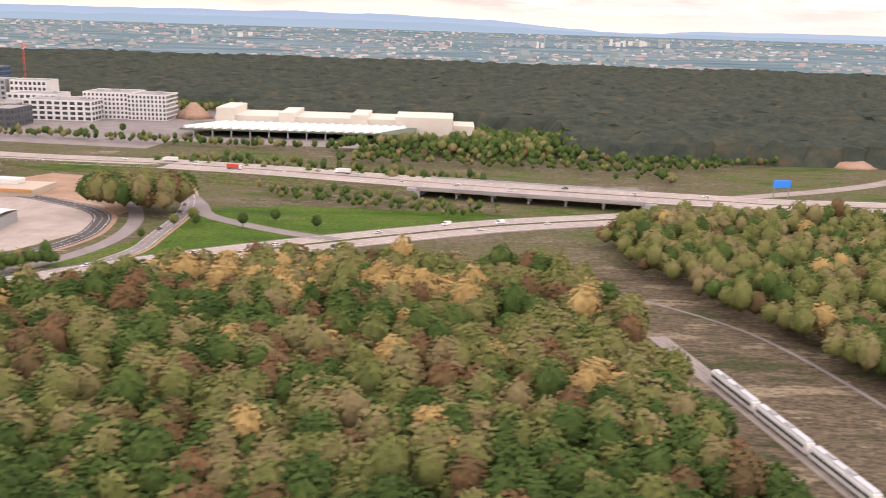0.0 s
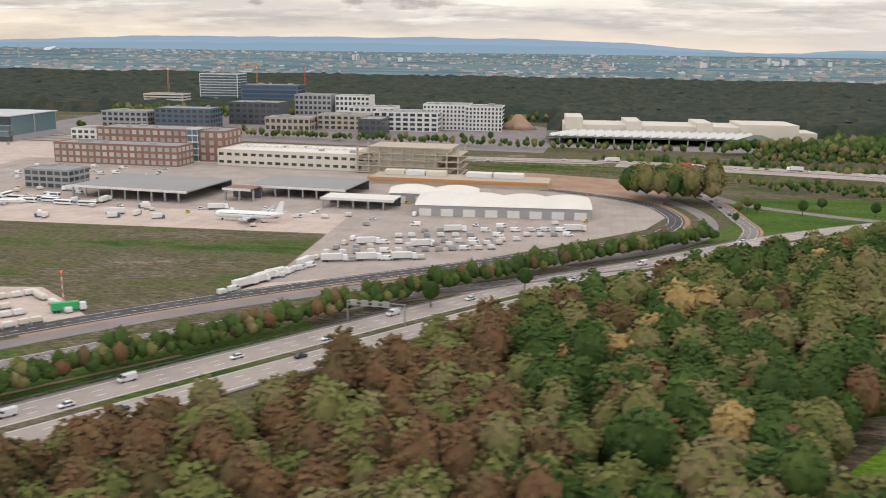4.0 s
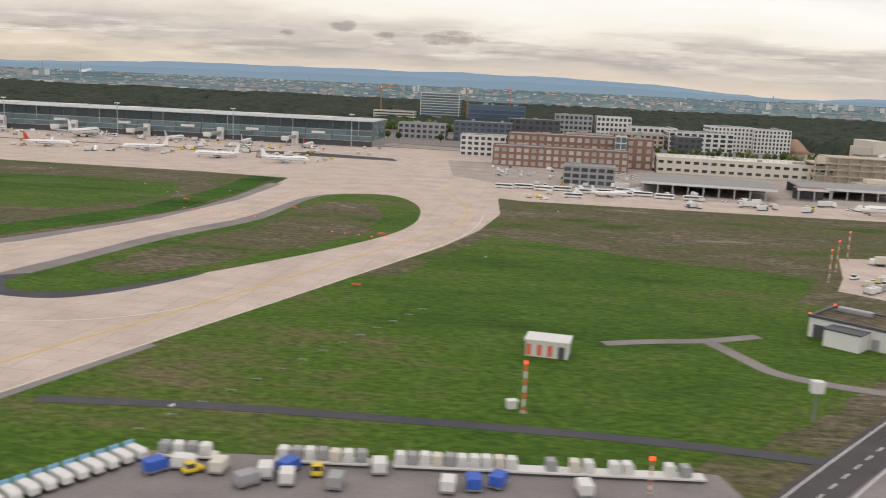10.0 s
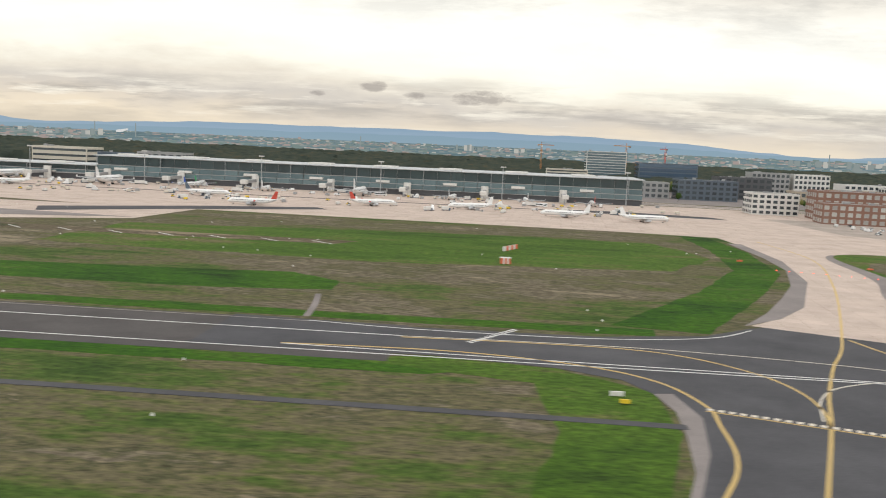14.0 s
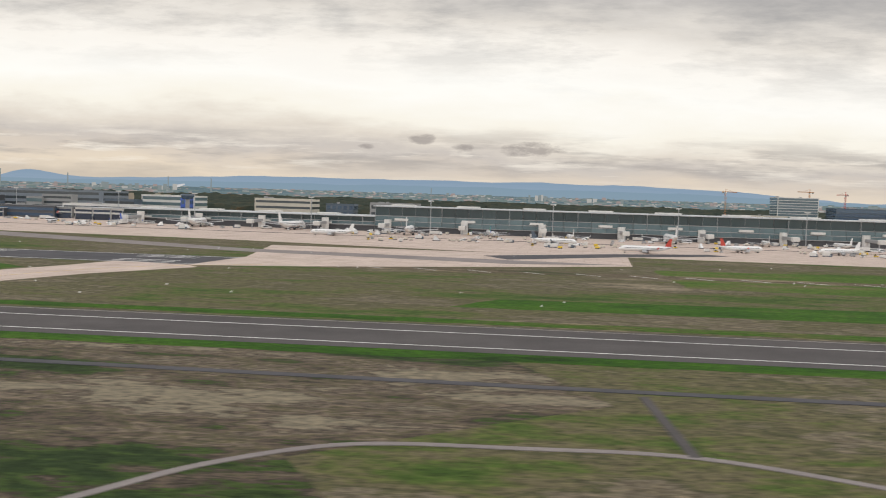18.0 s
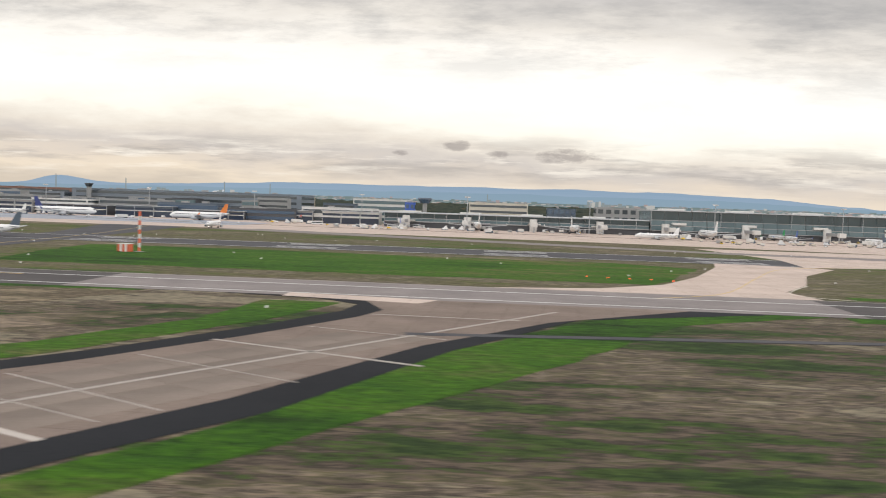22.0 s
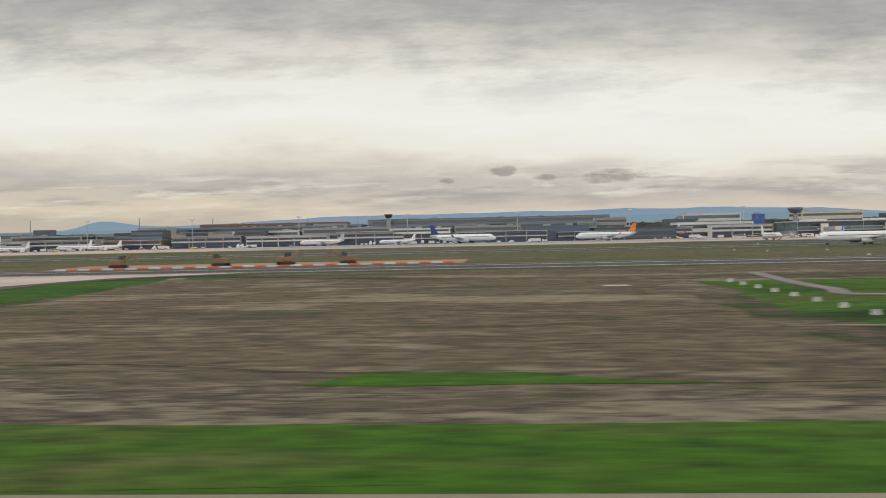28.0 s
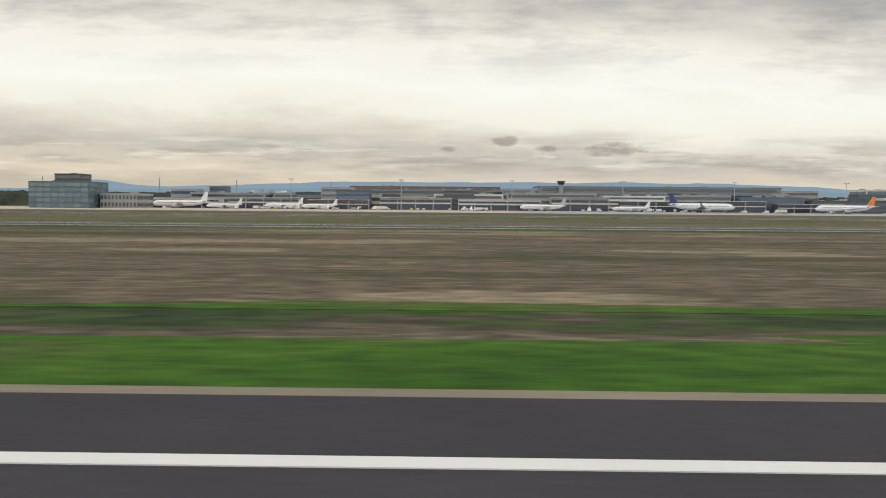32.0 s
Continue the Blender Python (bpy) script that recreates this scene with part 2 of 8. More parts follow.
M["earth"] = pavement("bare_earth", (0.24, 0.15, 0.095), (0.40, 0.27, 0.19), 0, 0.09)
M["white_line"] = paint("white_marking", (0.74, 0.73, 0.70), 0.7, vary=0.3, scale=0.5)
M["yellow_line"] = paint("yellow_marking", (0.64, 0.44, 0.13), 0.7, vary=0.35, scale=0.5)
M["white"] = paint("white_cladding", (0.70, 0.68, 0.64), 0.55, vary=0.22, scale=0.15)
M["cream"] = paint("cream_cladding", (0.66, 0.60, 0.50), 0.6, vary=0.25, scale=0.12)
M["beige"] = paint("beige_render", (0.48, 0.40, 0.30), 0.75, vary=0.3, scale=0.15)
M["grey"] = paint("grey_cladding", (0.34, 0.34, 0.335), 0.6, vary=0.3, scale=0.12)
M["dark"] = paint("dark_cladding", (0.055, 0.06, 0.07), 0.5, vary=0.3, scale=0.12)
M["slate"] = paint("slate_blue_cladding", (0.075, 0.11, 0.15), 0.45, vary=0.3, scale=0.12)
M["red_brick"] = paint("red_brick", (0.27, 0.135, 0.095), 0.85, vary=0.35, scale=0.2)
M["roof_grey"] = paint("flat_roof", (0.30, 0.295, 0.29), 0.8, vary=0.45, scale=0.06)
M["membrane"] = paint("white_roof_membrane", (0.72, 0.68, 0.60), 0.6, vary=0.22, scale=0.1)
M["orange"] = paint("orange_shuttering", (0.55, 0.24, 0.07), 0.7, vary=0.3, scale=0.2)
M["digger"] = paint("weathered_yellow_brown_paint", (0.24, 0.13, 0.05), 0.6, vary=0.3, scale=0.4)
M["steel"] = paint("galvanised_steel", (0.42, 0.43, 0.44), 0.4, 0.7, vary=0.2)
M["red"] = paint("red_paint", (0.55, 0.055, 0.03), 0.5, vary=0.15)
M["signal"] = paint("red_orange_paint", (0.72, 0.14, 0.06), 0.5, vary=0.15)
M["blue"] = paint("blue_sign_face", (0.015, 0.25, 0.85), 0.4, vary=0.05)
M["navy"] = paint("navy_tail_paint", (0.02, 0.035, 0.16), 0.4, vary=0.1)
M["tail_orange"] = paint("orange_tail_paint", (0.78, 0.26, 0.04), 0.4, vary=0.4, scale=0.25, dirt=(0.60, 0.05, 0.06))
M["blue_paint"] = paint("blue_paint", (0.03, 0.10, 0.45), 0.4, vary=0.1)
M["light_blue"] = paint("light_blue_panel", (0.20, 0.42, 0.60), 0.5, vary=0.15)
M["yellow"] = paint("yellow_paint", (0.72, 0.50, 0.02), 0.5, vary=0.1)
M["green_paint"] = paint("green_paint", (0.03, 0.36, 0.12), 0.5, vary=0.1)
M["rubber"] = paint("rubber", (0.02, 0.02, 0.02), 0.8, vary=0.1)
M["bark"] = paint("bark", (0.10, 0.075, 0.055), 0.95, vary=0.4, scale=1.5)
M["hull"] = paint("aircraft_white", (0.78, 0.77, 0.75), 0.3, vary=0.06, scale=0.3)
M["belly"] = paint("aircraft_grey", (0.45, 0.46, 0.47), 0.35, vary=0.08, scale=0.3)
M["car_white"] = paint("car_white", (0.75, 0.75, 0.74), 0.3, vary=0.08, spread=0.3)
M["car_dark"] = paint("car_dark", (0.04, 0.045, 0.055), 0.25, vary=0.05, spread=0.5)
M["lamp_red"] = Nodes("red_obstruction_lamp").finish((0.6, 0.03, 0.02, 1), 0.3, Emission_Color=(1, 0.08, 0.03, 1), Emission_Strength=2.5)
M["lamp_white"] = Nodes("landing_light").finish((0.9, 0.9, 0.9, 1), 0.3, Emission_Color=(1, 0.97, 0.9, 1), Emission_Strength=6.0)


def glass_material(name, a, b, rough=0.12):
    """Tinted facade glazing: dark, glossy, with each pane a little different."""
    n = Nodes(name)
    info = n.add("ShaderNodeObjectInfo")
    v = n.coords()
    cell = n.noise(v, 0.35, 2)
    col = n.mix(n.math("ADD", n.math("MULTIPLY", info.outputs["Random"], 0.6), n.math("MULTIPLY", cell, 0.4)), (*a, 1), (*b, 1))
    return n.finish(col, rough, 0.0, cell, 0.03, 0.05, Specular_IOR_Level=0.8)


M["glass"] = glass_material("window_glass", (0.02, 0.026, 0.03), (0.085, 0.10, 0.11))
M["glass_teal"] = glass_material("teal_terminal_glass", (0.052, 0.092, 0.106), (0.150, 0.218, 0.230), 0.16)
M["glass_dark"] = glass_material("dark_teal_glass", (0.016, 0.034, 0.040), (0.050, 0.082, 0.088), 0.14)
M["glass_navy"] = glass_material("navy_gate_glass", (0.008, 0.016, 0.036), (0.030, 0.050, 0.090), 0.14)
# Grey cladding of the far terminals, with the blue of distance haze mixed in.
M["haze_grey"] = paint("haze_tinted_cladding", (0.20, 0.235, 0.275), 0.6, vary=0.3, scale=0.1)
M["roof_pale"] = paint("pale_grey_roof", (0.50, 0.52, 0.53), 0.5, vary=0.25, scale=0.08)
M["glass_tower"] = glass_material("mirrored_tower_glass", (0.05, 0.09, 0.11), (0.14, 0.19, 0.21), 0.1)
M["glass_pale"] = glass_material("windows_with_pale_blinds", (0.20, 0.19, 0.17), (0.52, 0.50, 0.46), 0.3)
M["blue_apron"] = pavement("bluish_concrete", (0.24, 0.27, 0.36), (0.36, 0.39, 0.49), 3.9)
M["canopy_green"] = paint("mossy_flat_roof", (0.085, 0.115, 0.075), 0.85, vary=0.4, scale=0.08)
M["glass_blue"] = glass_material("blue_facade_glass", (0.03, 0.055, 0.10), (0.08, 0.13, 0.19))
WOOD = [(0.18, (0.088, 0.108, 0.036)), (0.36, (0.130, 0.146, 0.046)), (0.50, (0.168, 0.168, 0.060)), (0.62, (0.200, 0.170, 0.080)), (0.74, (0.226, 0.172, 0.090)), (0.86, (0.212, 0.192, 0.066))]
M["leaves"] = leaf_material("autumn_leaves", WOOD)
M["leaves_green"] = leaf_material("green_leaves", [(0.2, (0.038, 0.067, 0.021)), (0.5, (0.061, 0.099, 0.028)), (0.8, (0.106, 0.139, 0.040))])
M["leaves_brown"] = leaf_material("russet_leaves", [(0.2, (0.098, 0.082, 0.036)), (0.45, (0.138, 0.094, 0.048)), (0.62, (0.170, 0.096, 0.050)), (0.8, (0.160, 0.122, 0.054))])
M["leaves_orange"] = leaf_material("orange_leaves", [(0.2, (0.27, 0.20, 0.082)), (0.5, (0.37, 0.25, 0.10)), (0.8, (0.42, 0.305, 0.125))])
# Far foliage, bluer than the near leaves: distance haze put into the green.
M["far_wood"] = leaf_material("far_wood", [(0.25, (0.032, 0.042, 0.035)), (0.5, (0.046, 0.056, 0.044)), (0.68, (0.065, 0.067, 0.048)), (0.82, (0.097, 0.070, 0.040))])


# ---- mesh helpers ----
def mesh(name, bm, mats, smooth=False):
    me = bpy.data.meshes.new(name)
    bm.to_mesh(me)
    bm.free()
    for m in mats if isinstance(mats, (list, tuple)) else [mats]:
        me.materials.append(m)
    if smooth:
        me.shade_smooth()
    return me


def part(name, bm, mat, parent=None, label="", smooth=False, at=None):
    ob = new(name, mesh(name, bm, mat, smooth) if isinstance(bm, bmesh.types.BMesh) else bm)
    ob.parent = parent
    if at is not None:
        ob.matrix_basis = at
    return tagged(ob, label) if label else ob


def empty(name, label, category, at=Matrix(), group="", kind=""):
    ob = new(name)
    ob.empty_display_size = 0.5
    ob.matrix_basis = at
    return tagged(ob, label, category, group, kind)


def box(x0, x1, y0, y1, z0, z1, bm=None, bevel=0.0, mat=0):
    bm = bm or bmesh.new()
    v = bmesh.ops.create_cube(bm, size=1.0, matrix=Matrix.Translation(((x0 + x1) / 2, (y0 + y1) / 2, (z0 + z1) / 2)) @ Matrix.Diagonal((x1 - x0, y1 - y0, z1 - z0, 1)))["verts"]
    if bevel:
        bmesh.ops.bevel(bm, geom=list({e for w in v for e in w.link_edges}), offset=bevel, segments=1, affect="EDGES")
    elif mat:
        for f in {f for w in v for f in w.link_faces}:
            f.material_index = mat
    return bm


def rod(p, q, r, bm=None, sides=6, r2=None):
    bm = bm or bmesh.new()
    p, q = Vector(p), Vector(q)
    d = q - p
    m = Matrix.Translation((p + q) / 2) @ d.to_track_quat("Z", "Y").to_matrix().to_4x4()
    bmesh.ops.create_cone(bm, cap_ends=True, segments=sides, radius1=r, radius2=r if r2 is None else r2, depth=d.length, matrix=m)
    return bm


def lathe(rings, sides=12):
    """A tube along x: rings of (x, z of the axis, half width, half height)."""
    bm = bmesh.new()
    rows = [[bm.verts.new((x, w * math.cos(a), z + h * math.sin(a))) for a in (2 * math.pi * k / sides for k in range(sides))] for x, z, w, h in rings]
    for a, b in zip(rows, rows[1:]):
        for k in range(sides):
            bm.faces.new((a[k], a[(k + 1) % sides], b[(k + 1) % sides], b[k]))
    bm.faces.new(rows[0][::-1])
    bm.faces.new(rows[-1])
    bmesh.ops.recalc_face_normals(bm, faces=bm.faces)
    return bm


def plate(outline, z0, z1, bm=None):
    """A flat plate of the given outline, from z0 to z1."""
    bm = bm or bmesh.new()
    lo = [bm.verts.new((x, y, z0)) for x, y in outline]
    hi = [bm.verts.new((x, y, z1)) for x, y in outline]
    n = len(outline)
    faces = [bm.faces.new(hi), bm.faces.new(lo[::-1])] + [bm.faces.new((lo[i], lo[(i + 1) % n], hi[(i + 1) % n], hi[i])) for i in range(n)]
    bmesh.ops.recalc_face_normals(bm, faces=faces)
    return bm


def curve(pts, n=8, closed=False):
    """A smooth line through the points."""
    P = [Vector((*p, 0)) for p in pts]
    out, m = [], len(P)
    for i in range(m if closed else m - 1):
        a, b, c, d = (P[k % m] if closed else P[min(max(k, 0), m - 1)] for k in (i - 1, i, i + 1, i + 2))
        for k in range(n):
            t = k / n
            out.append((0.5 * (2 * b + (c - a) * t + (2 * a - 5 * b + 4 * c - d) * t * t + (3 * b - a - 3 * c + d) * t ** 3)).xy)
    if not closed:
        out.append(P[-1].xy)
    return out


def offset(line, d):
    """The line moved sideways by d (to its left)."""
    out = []
    for i, p in enumerate(line):
        t = (line[min(i + 1, len(line) - 1)] - line[max(i - 1, 0)]).normalized()
        out.append(p + Vector((-t.y, t.x)) * d)
    return out


def ribbon(line, width, z, bm=None, thick=0.03, dash=None):
    """A strip along the line; dash: (on, off) lengths."""
    bm = bm or bmesh.new()
    a, b = offset(line, width / 2), offset(line, -width / 2)
    if not dash:
        va, vb = ([bm.verts.new((*p, z)) for p in s] for s in (a, b))
        for i in range(len(line) - 1):
            bm.faces.new((vb[i], vb[i + 1], va[i + 1], va[i]))
        return bm
    run, i, on = 0.0, 0, True
    s = [0.0]
    for p, q in zip(line, line[1:]):
        s.append(s[-1] + (q - p).length)

    def at(l, u):
        k = min(max(int(np.searchsorted(s, u)) - 1, 0), len(l) - 2)
        return l[k].lerp(l[k + 1], (u - s[k]) / max(s[k + 1] - s[k], 1e-6))

    while run + dash[0] < s[-1]:
        bm.faces.new([bm.verts.new((*p, z)) for p in (at(b, run), at(b, run + dash[0]), at(a, run + dash[0]), at(a, run))])
        run += dash[0] + dash[1]
    return bm


def skirt(bm, depth=0.03):
    """Edges that go down from a sheet into the ground."""
    rim = bmesh.ops.extrude_edge_only(bm, edges=[e for e in bm.edges if len(e.link_faces) == 1])["geom"]
    for v in rim:
        if isinstance(v, bmesh.types.BMVert):
            v.co.z -= depth
    return bm


def laid(name, outline, z, mat, label="", category="pavement"):
    """A flat piece of ground cover, laid z above the ground."""
    bm = bmesh.new()
    bm.faces.new([bm.verts.new((p[0], p[1], z)) for p in outline])
    bmesh.ops.recalc_face_normals(bm, faces=bm.faces)
    if bm.faces[:][0].normal.z < 0:
        bmesh.ops.reverse_faces(bm, faces=bm.faces)
    bmesh.ops.triangulate(bm, faces=bm.faces)
    skirt(bm)
    return tagged(part(name, bm, mat), label, category, kind="structure")


def line_mark(name, pts, width, z, mat, n=10, dash=None, label="worn painted marking line on pavement"):
    line = curve(pts, n) if len(pts) > 2 else [Vector(pts[0]).lerp(Vector(pts[1]), k / 24) for k in range(25)]
    return tagged(part(name, skirt(ribbon(line, width, z, dash=dash)), mat), label, "marking", kind="structure")


# ---- the ground ----
bm = bmesh.new()
bmesh.ops.create_grid(bm, x_segments=4, y_segments=4, size=1.0, matrix=Matrix.Translation((-800, 600, 0)) @ Matrix.Diagonal((4200, 2450, 1, 1)))
tagged(part("ground", bm, M["grass"]), "flat airfield grassland, patchy green and dry brown", "ground", kind="structure")

APRON = [(-1700, 520), (-1700, 338), (-900, 338), (-745, 326), (-640, 303), (-540, 300), (-457, 297), (-425, 292), (-353, 268), (-345, 264), (-206, 263), (-206, 212), (-212, 199), (-176, 226), (-140, 262), (-118, 285), (-108, 310), (-118, 345), (-150, 372), (-240, 400), (-300, 470), (-430, 500), (-600, 520)]
laid("pavement_apron", APRON, 0.02, M["concrete"], "wide apron of pale pinkish concrete slabs")
laid("pavement_service_yard", [(-345, 300), (-300, 290), (-206, 292), (-206, 210), (-176, 226), (-140, 262), (-118, 285), (-108, 310), (-118, 345), (-150, 372), (-240, 398), (-380, 400), (-372, 330)], 0.03, M["concrete_yard"], "worn grey vehicle yard beside the apron")
laid("pavement_dark_apron", [(-470, 398), (-452, 384), (-400, 380), (-404, 392), (-440, 402)], 0.03, M["asphalt"], "dark asphalt patch on the apron")

# taxiways between the apron and the crossing
CROSS = [(-425, 300), (-423, 271), (-423, 232), (-428.5, 194), (-440, 160), (-447.5, 147), (-454, 139.6), (-436, 131.6), (-446.8, 101), (-435, 97), (-431, 97.6), (-425.8, 96), (-421.9, 92), (-420.2, 85), (-420.7, 77.8), (-421.9, 71.9), (-423.6, 60), (-444, 4), (-424.5, 4), (-404.5, 63.8), (-397.3, 84), (-390.4, 102.4), (-379.2, 132.6), (-361.7, 180.3), (-355.5, 204), (-351.5, 233), (-352.9, 263), (-353, 300)]
laid("taxiway_shoulder", [(-431, 96.4), (-425.6, 95.4), (-420.6, 91.8), (-418.8, 85), (-419.8, 82.3), (-418.6, 80.6), (-420, 76), (-419.6, 71.5), (-421.6, 65), (-420.8, 63), (-443.4, 2), (-450, 4), (-428, 60), (-425.6, 72), (-424.1, 83), (-424, 88), (-426.1, 92.4)], 0.0415, M["asphalt_black"], "dark asphalt shoulder of the taxiway")
laid("taxiway_shoulder_east", [(-390.4, 102.8), (-389, 102.2), (-396.5, 81.3), (-402.4, 64.1), (-423.4, 4), (-426, 4), (-404.7, 64)], 0.0415, M["asphalt_old"], "grey asphalt shoulder of the taxiway")
laid("taxiway_concrete", CROSS, 0.04, M["concrete"], "pale concrete taxiways that fork round a grass island")
ISLE = curve([(-403, 250), (-406.4, 202), (-415.8, 171.6), (-421.6, 143), (-424, 129), (-420.2, 123.4), (-414.7, 123.6), (-409.5, 126), (-404.2, 132.6), (-392, 152.8), (-382, 172), (-373.6, 194.3), (-371.2, 216), (-375, 243), (-386, 260)], 6, True)
laid("taxiway_island_shoulder", curve([(-400, 252), (-407, 243), (-410.6, 204), (-419.4, 176), (-424.4, 150), (-428, 130), (-420, 127), (-410, 150), (-402, 200)], 6, True), 0.05, M["asphalt_old"], "grey asphalt shoulder round the island")
laid("taxiway_island_kerb", curve([(-398, 143), (-403.6, 129), (-410.6, 121), (-417, 119.6), (-422.8, 121.6), (-427.8, 130), (-420, 136), (-408, 140)], 6, True), 0.055, M["asphalt"], "dark asphalt kerb of the island")
laid("grass_island", ISLE, 0.065, M["grass_green"], "oval grass island between the taxiways", "grass")
mid_isle = sum((p for p in ISLE), Vector((0, 0))) / len(ISLE)
laid("grass_island_middle", [mid_isle + (p - mid_isle) * (0.72 + 0.07 * noise.noise(Vector((p.x * 0.09, p.y * 0.09, 2)))) for p in ISLE], 0.069, M["grass"], "dry brown middle of the grass island", "grass")

BLACK = [(-530, 125.8), (-503, 123.8), (-479, 124.6), (-463, 129.4), (-455, 137), (-452, 138.6), (-436, 131.6), (-446.8, 101), (-435, 97.2), (-437, 96.6), (-440, 94.9), (-446, 89.7), (-451, 85.5), (-454.5, 82.8), (-462, 61.4), (-486, -4), (-502, -4), (-480, 58.3), (-475.7, 73.5), (-474.6, 82.8), (-474.2, 90.4), (-475.4, 96.7), (-478.1, 101.7), (-485.2, 105.4), (-500, 108), (-530, 106.6)]
laid("taxiway_black", BLACK, 0.045, M["asphalt"], "black asphalt taxiway crossing with yellow lines")
laid("taxiway_black_verge", [(-502, -4), (-480, 58.3), (-475.7, 73.5), (-474.6, 82.8), (-474.2, 90.4), (-475.4, 96.7), (-473.3, 97.2), (-471.9, 88.9), (-473.5, 78.2), (-479.1, 58.4), (-501, -4)], 0.0478, M["asphalt_old"], "worn pale edge of the taxiway")
laid("taxiway_parallel", [(-1700, 103.6), (-505, 103.6), (-505, 124.8), (-1700, 124.8)], 0.0442, M["asphalt_mid"], "long asphalt taxiway with white edge lines")
laid("taxiway_edge_left", [(-455, 139.2), (-448.2, 151.8), (-440.7, 169), (-433.5, 187), (-426.6, 213), (-425, 237), (-425.5, 274), (-421.5, 274), (-421.8, 232), (-427.9, 194), (-439.5, 160), (-447.3, 147)], 0.05, M["asphalt_old"], "grey asphalt taxiway shoulder strip")

# runway in the middle distance, its threshold plate and the link to it
laid("runway_far", [(-1700, 208.5), (-708, 208.5), (-702, 222), (-708, 237), (-1700, 237)], 0.045, M["asphalt"], "far dark asphalt runway strip")
laid("runway_far_plate", [(-722, 300), (-712, 240), (-716, 206), (-690, 215), (-640, 238), (-604, 258), (-600, 304)], 0.05, M["concrete"], "pale concrete plate at the runway's start")
laid("taxiway_link", [(-786, 124.6), (-770, 130), (-759, 141), (-749.5, 162), (-739, 194), (-735.4, 211), (-716, 207), (-711.4, 201.6), (-725.6, 176), (-733.6, 151.5), (-741.6, 136), (-740, 124.6)], 0.05, M["concrete"], "pale concrete link taxiway")
laid("taxiway_light_section", [(-838, 103.8), (-742, 103.8), (-742, 124.6), (-839, 124.6)], 0.0454, M["asphalt_old"], "lighter worn section of the taxiway")
laid("taxiway_pale_bar", [(-810, 106.6), (-791.6, 104.2), (-793.4, 100), (-810, 102.6)], 0.0535, M["concrete"], "pale concrete edge slab of the taxiway", "slab")
laid("taxiway_apron_link", [(-640, 268), (-604, 300), (-560, 330), (-566, 338), (-604, 318), (-648, 284)], 0.055, M["asphalt"], "dark asphalt strip across the concrete")
laid("taxiway_dark_band", [(-900, 330), (-720, 262), (-640, 250), (-604, 262), (-650, 268), (-722, 276), (-880, 345)], 0.055, M["asphalt_old"], "grey asphalt band by the apron")
laid("taxiway_crossing", [(-912, 126), (-878, 126), (-884, 140), (-888, 163), (-898, 240), (-912, 340), (-945, 340), (-918, 250), (-905, 165), (-903, 140)], 0.05, M["asphalt"], "dark asphalt crossing taxiway")

# stained concrete taxiway between the two runways
SOUTH = [(-812, 104), (-799.5, 100.5), (-796.4, 92.5), (-798, 86), (-805, 70.4), (-812.4, 56.5), (-819.8, 45.7), (-826, 36), (-831.7, 29), (-838, 22), (-858, -2), (-829, -2), (-809.5, 28), (-803.8, 39), (-798.6, 48.5), (-790, 70), (-779, 88), (-762, 104)]
laid("taxiway_south_shoulder", [(-820, 104), (-805, 101.4), (-800, 97), (-800.4, 90.6), (-805.2, 77.6), (-812.5, 62.4), (-820, 50.6), (-827, 40.7), (-832.5, 33.7), (-838, 28), (-864, -2), (-825, -2), (-806, 28), (-801, 37), (-795.5, 46), (-787.5, 68), (-776, 91), (-752, 104)], 0.035, M["asphalt_black"], "dark asphalt shoulder of the taxiway")
TAXI_SOUTH = laid("taxiway_south", SOUTH, 0.048, M["concrete_south"], "rubber-stained grey concrete taxiway slabs")
laid("taxiway_south_patch", [(-819.4, 26.4), (-816, 32.6), (-812.8, 30.8), (-815, 26.6)], 0.056, M["asphalt_black"], "dark asphalt repair patch on concrete")

# landing runway, its shoulder and the exit
laid("runway_near", [(-1800, -22), (-480, -22), (-480, 12.8), (-1800, 12.8)], 0.05, M["asphalt_runway"], "dark asphalt runway with white line")
for x0, x1 in ((-1800, -1101), (-1022, -480)):
    laid("runway_near_verge", [(x0, 12.7), (x1, 12.7), (x1, 13.4), (x0, 13.4)], 0.04, M["gravel_tan"], "worn gravel verge of the runway")
EXIT = curve([(-1104, 12.7), (-1095, 15.4), (-1085.5, 18.2), (-1079.3, 21.8), (-1075.8, 26), (-1072.8, 32), (-1071, 38), (-1070.3, 50)], 8) + curve([(-1070.5, 82), (-1076, 94), (-1090, 107)], 6) + curve([(-1026, 107), (-1043, 95), (-1047.5, 82)], 6) + curve([(-1047.8, 50), (-1048, 24), (-1046.8, 20), (-1045, 17), (-1042, 14.8), (-1037, 13.9), (-1028, 12.7)], 8)
laid("taxiway_exit", EXIT, 0.0506, M["asphalt_mid"], "grey asphalt shoulders of the runway exit")
laid("runway_exit_gravel", curve([(-1048.2, 30), (-1047.6, 22.6), (-1046.2, 19.2), (-1043.5, 16.4), (-1040, 15.1), (-1034, 14.3), (-1020, 13.9)], 8) + [Vector(p) for p in ((-1020, 13.4), (-1034, 13.8), (-1040.4, 14.6), (-1044.4, 16.6), (-1047.2, 20), (-1048.6, 30))], 0.046, M["gravel_tan"], "pale gravel edge of the runway exit")
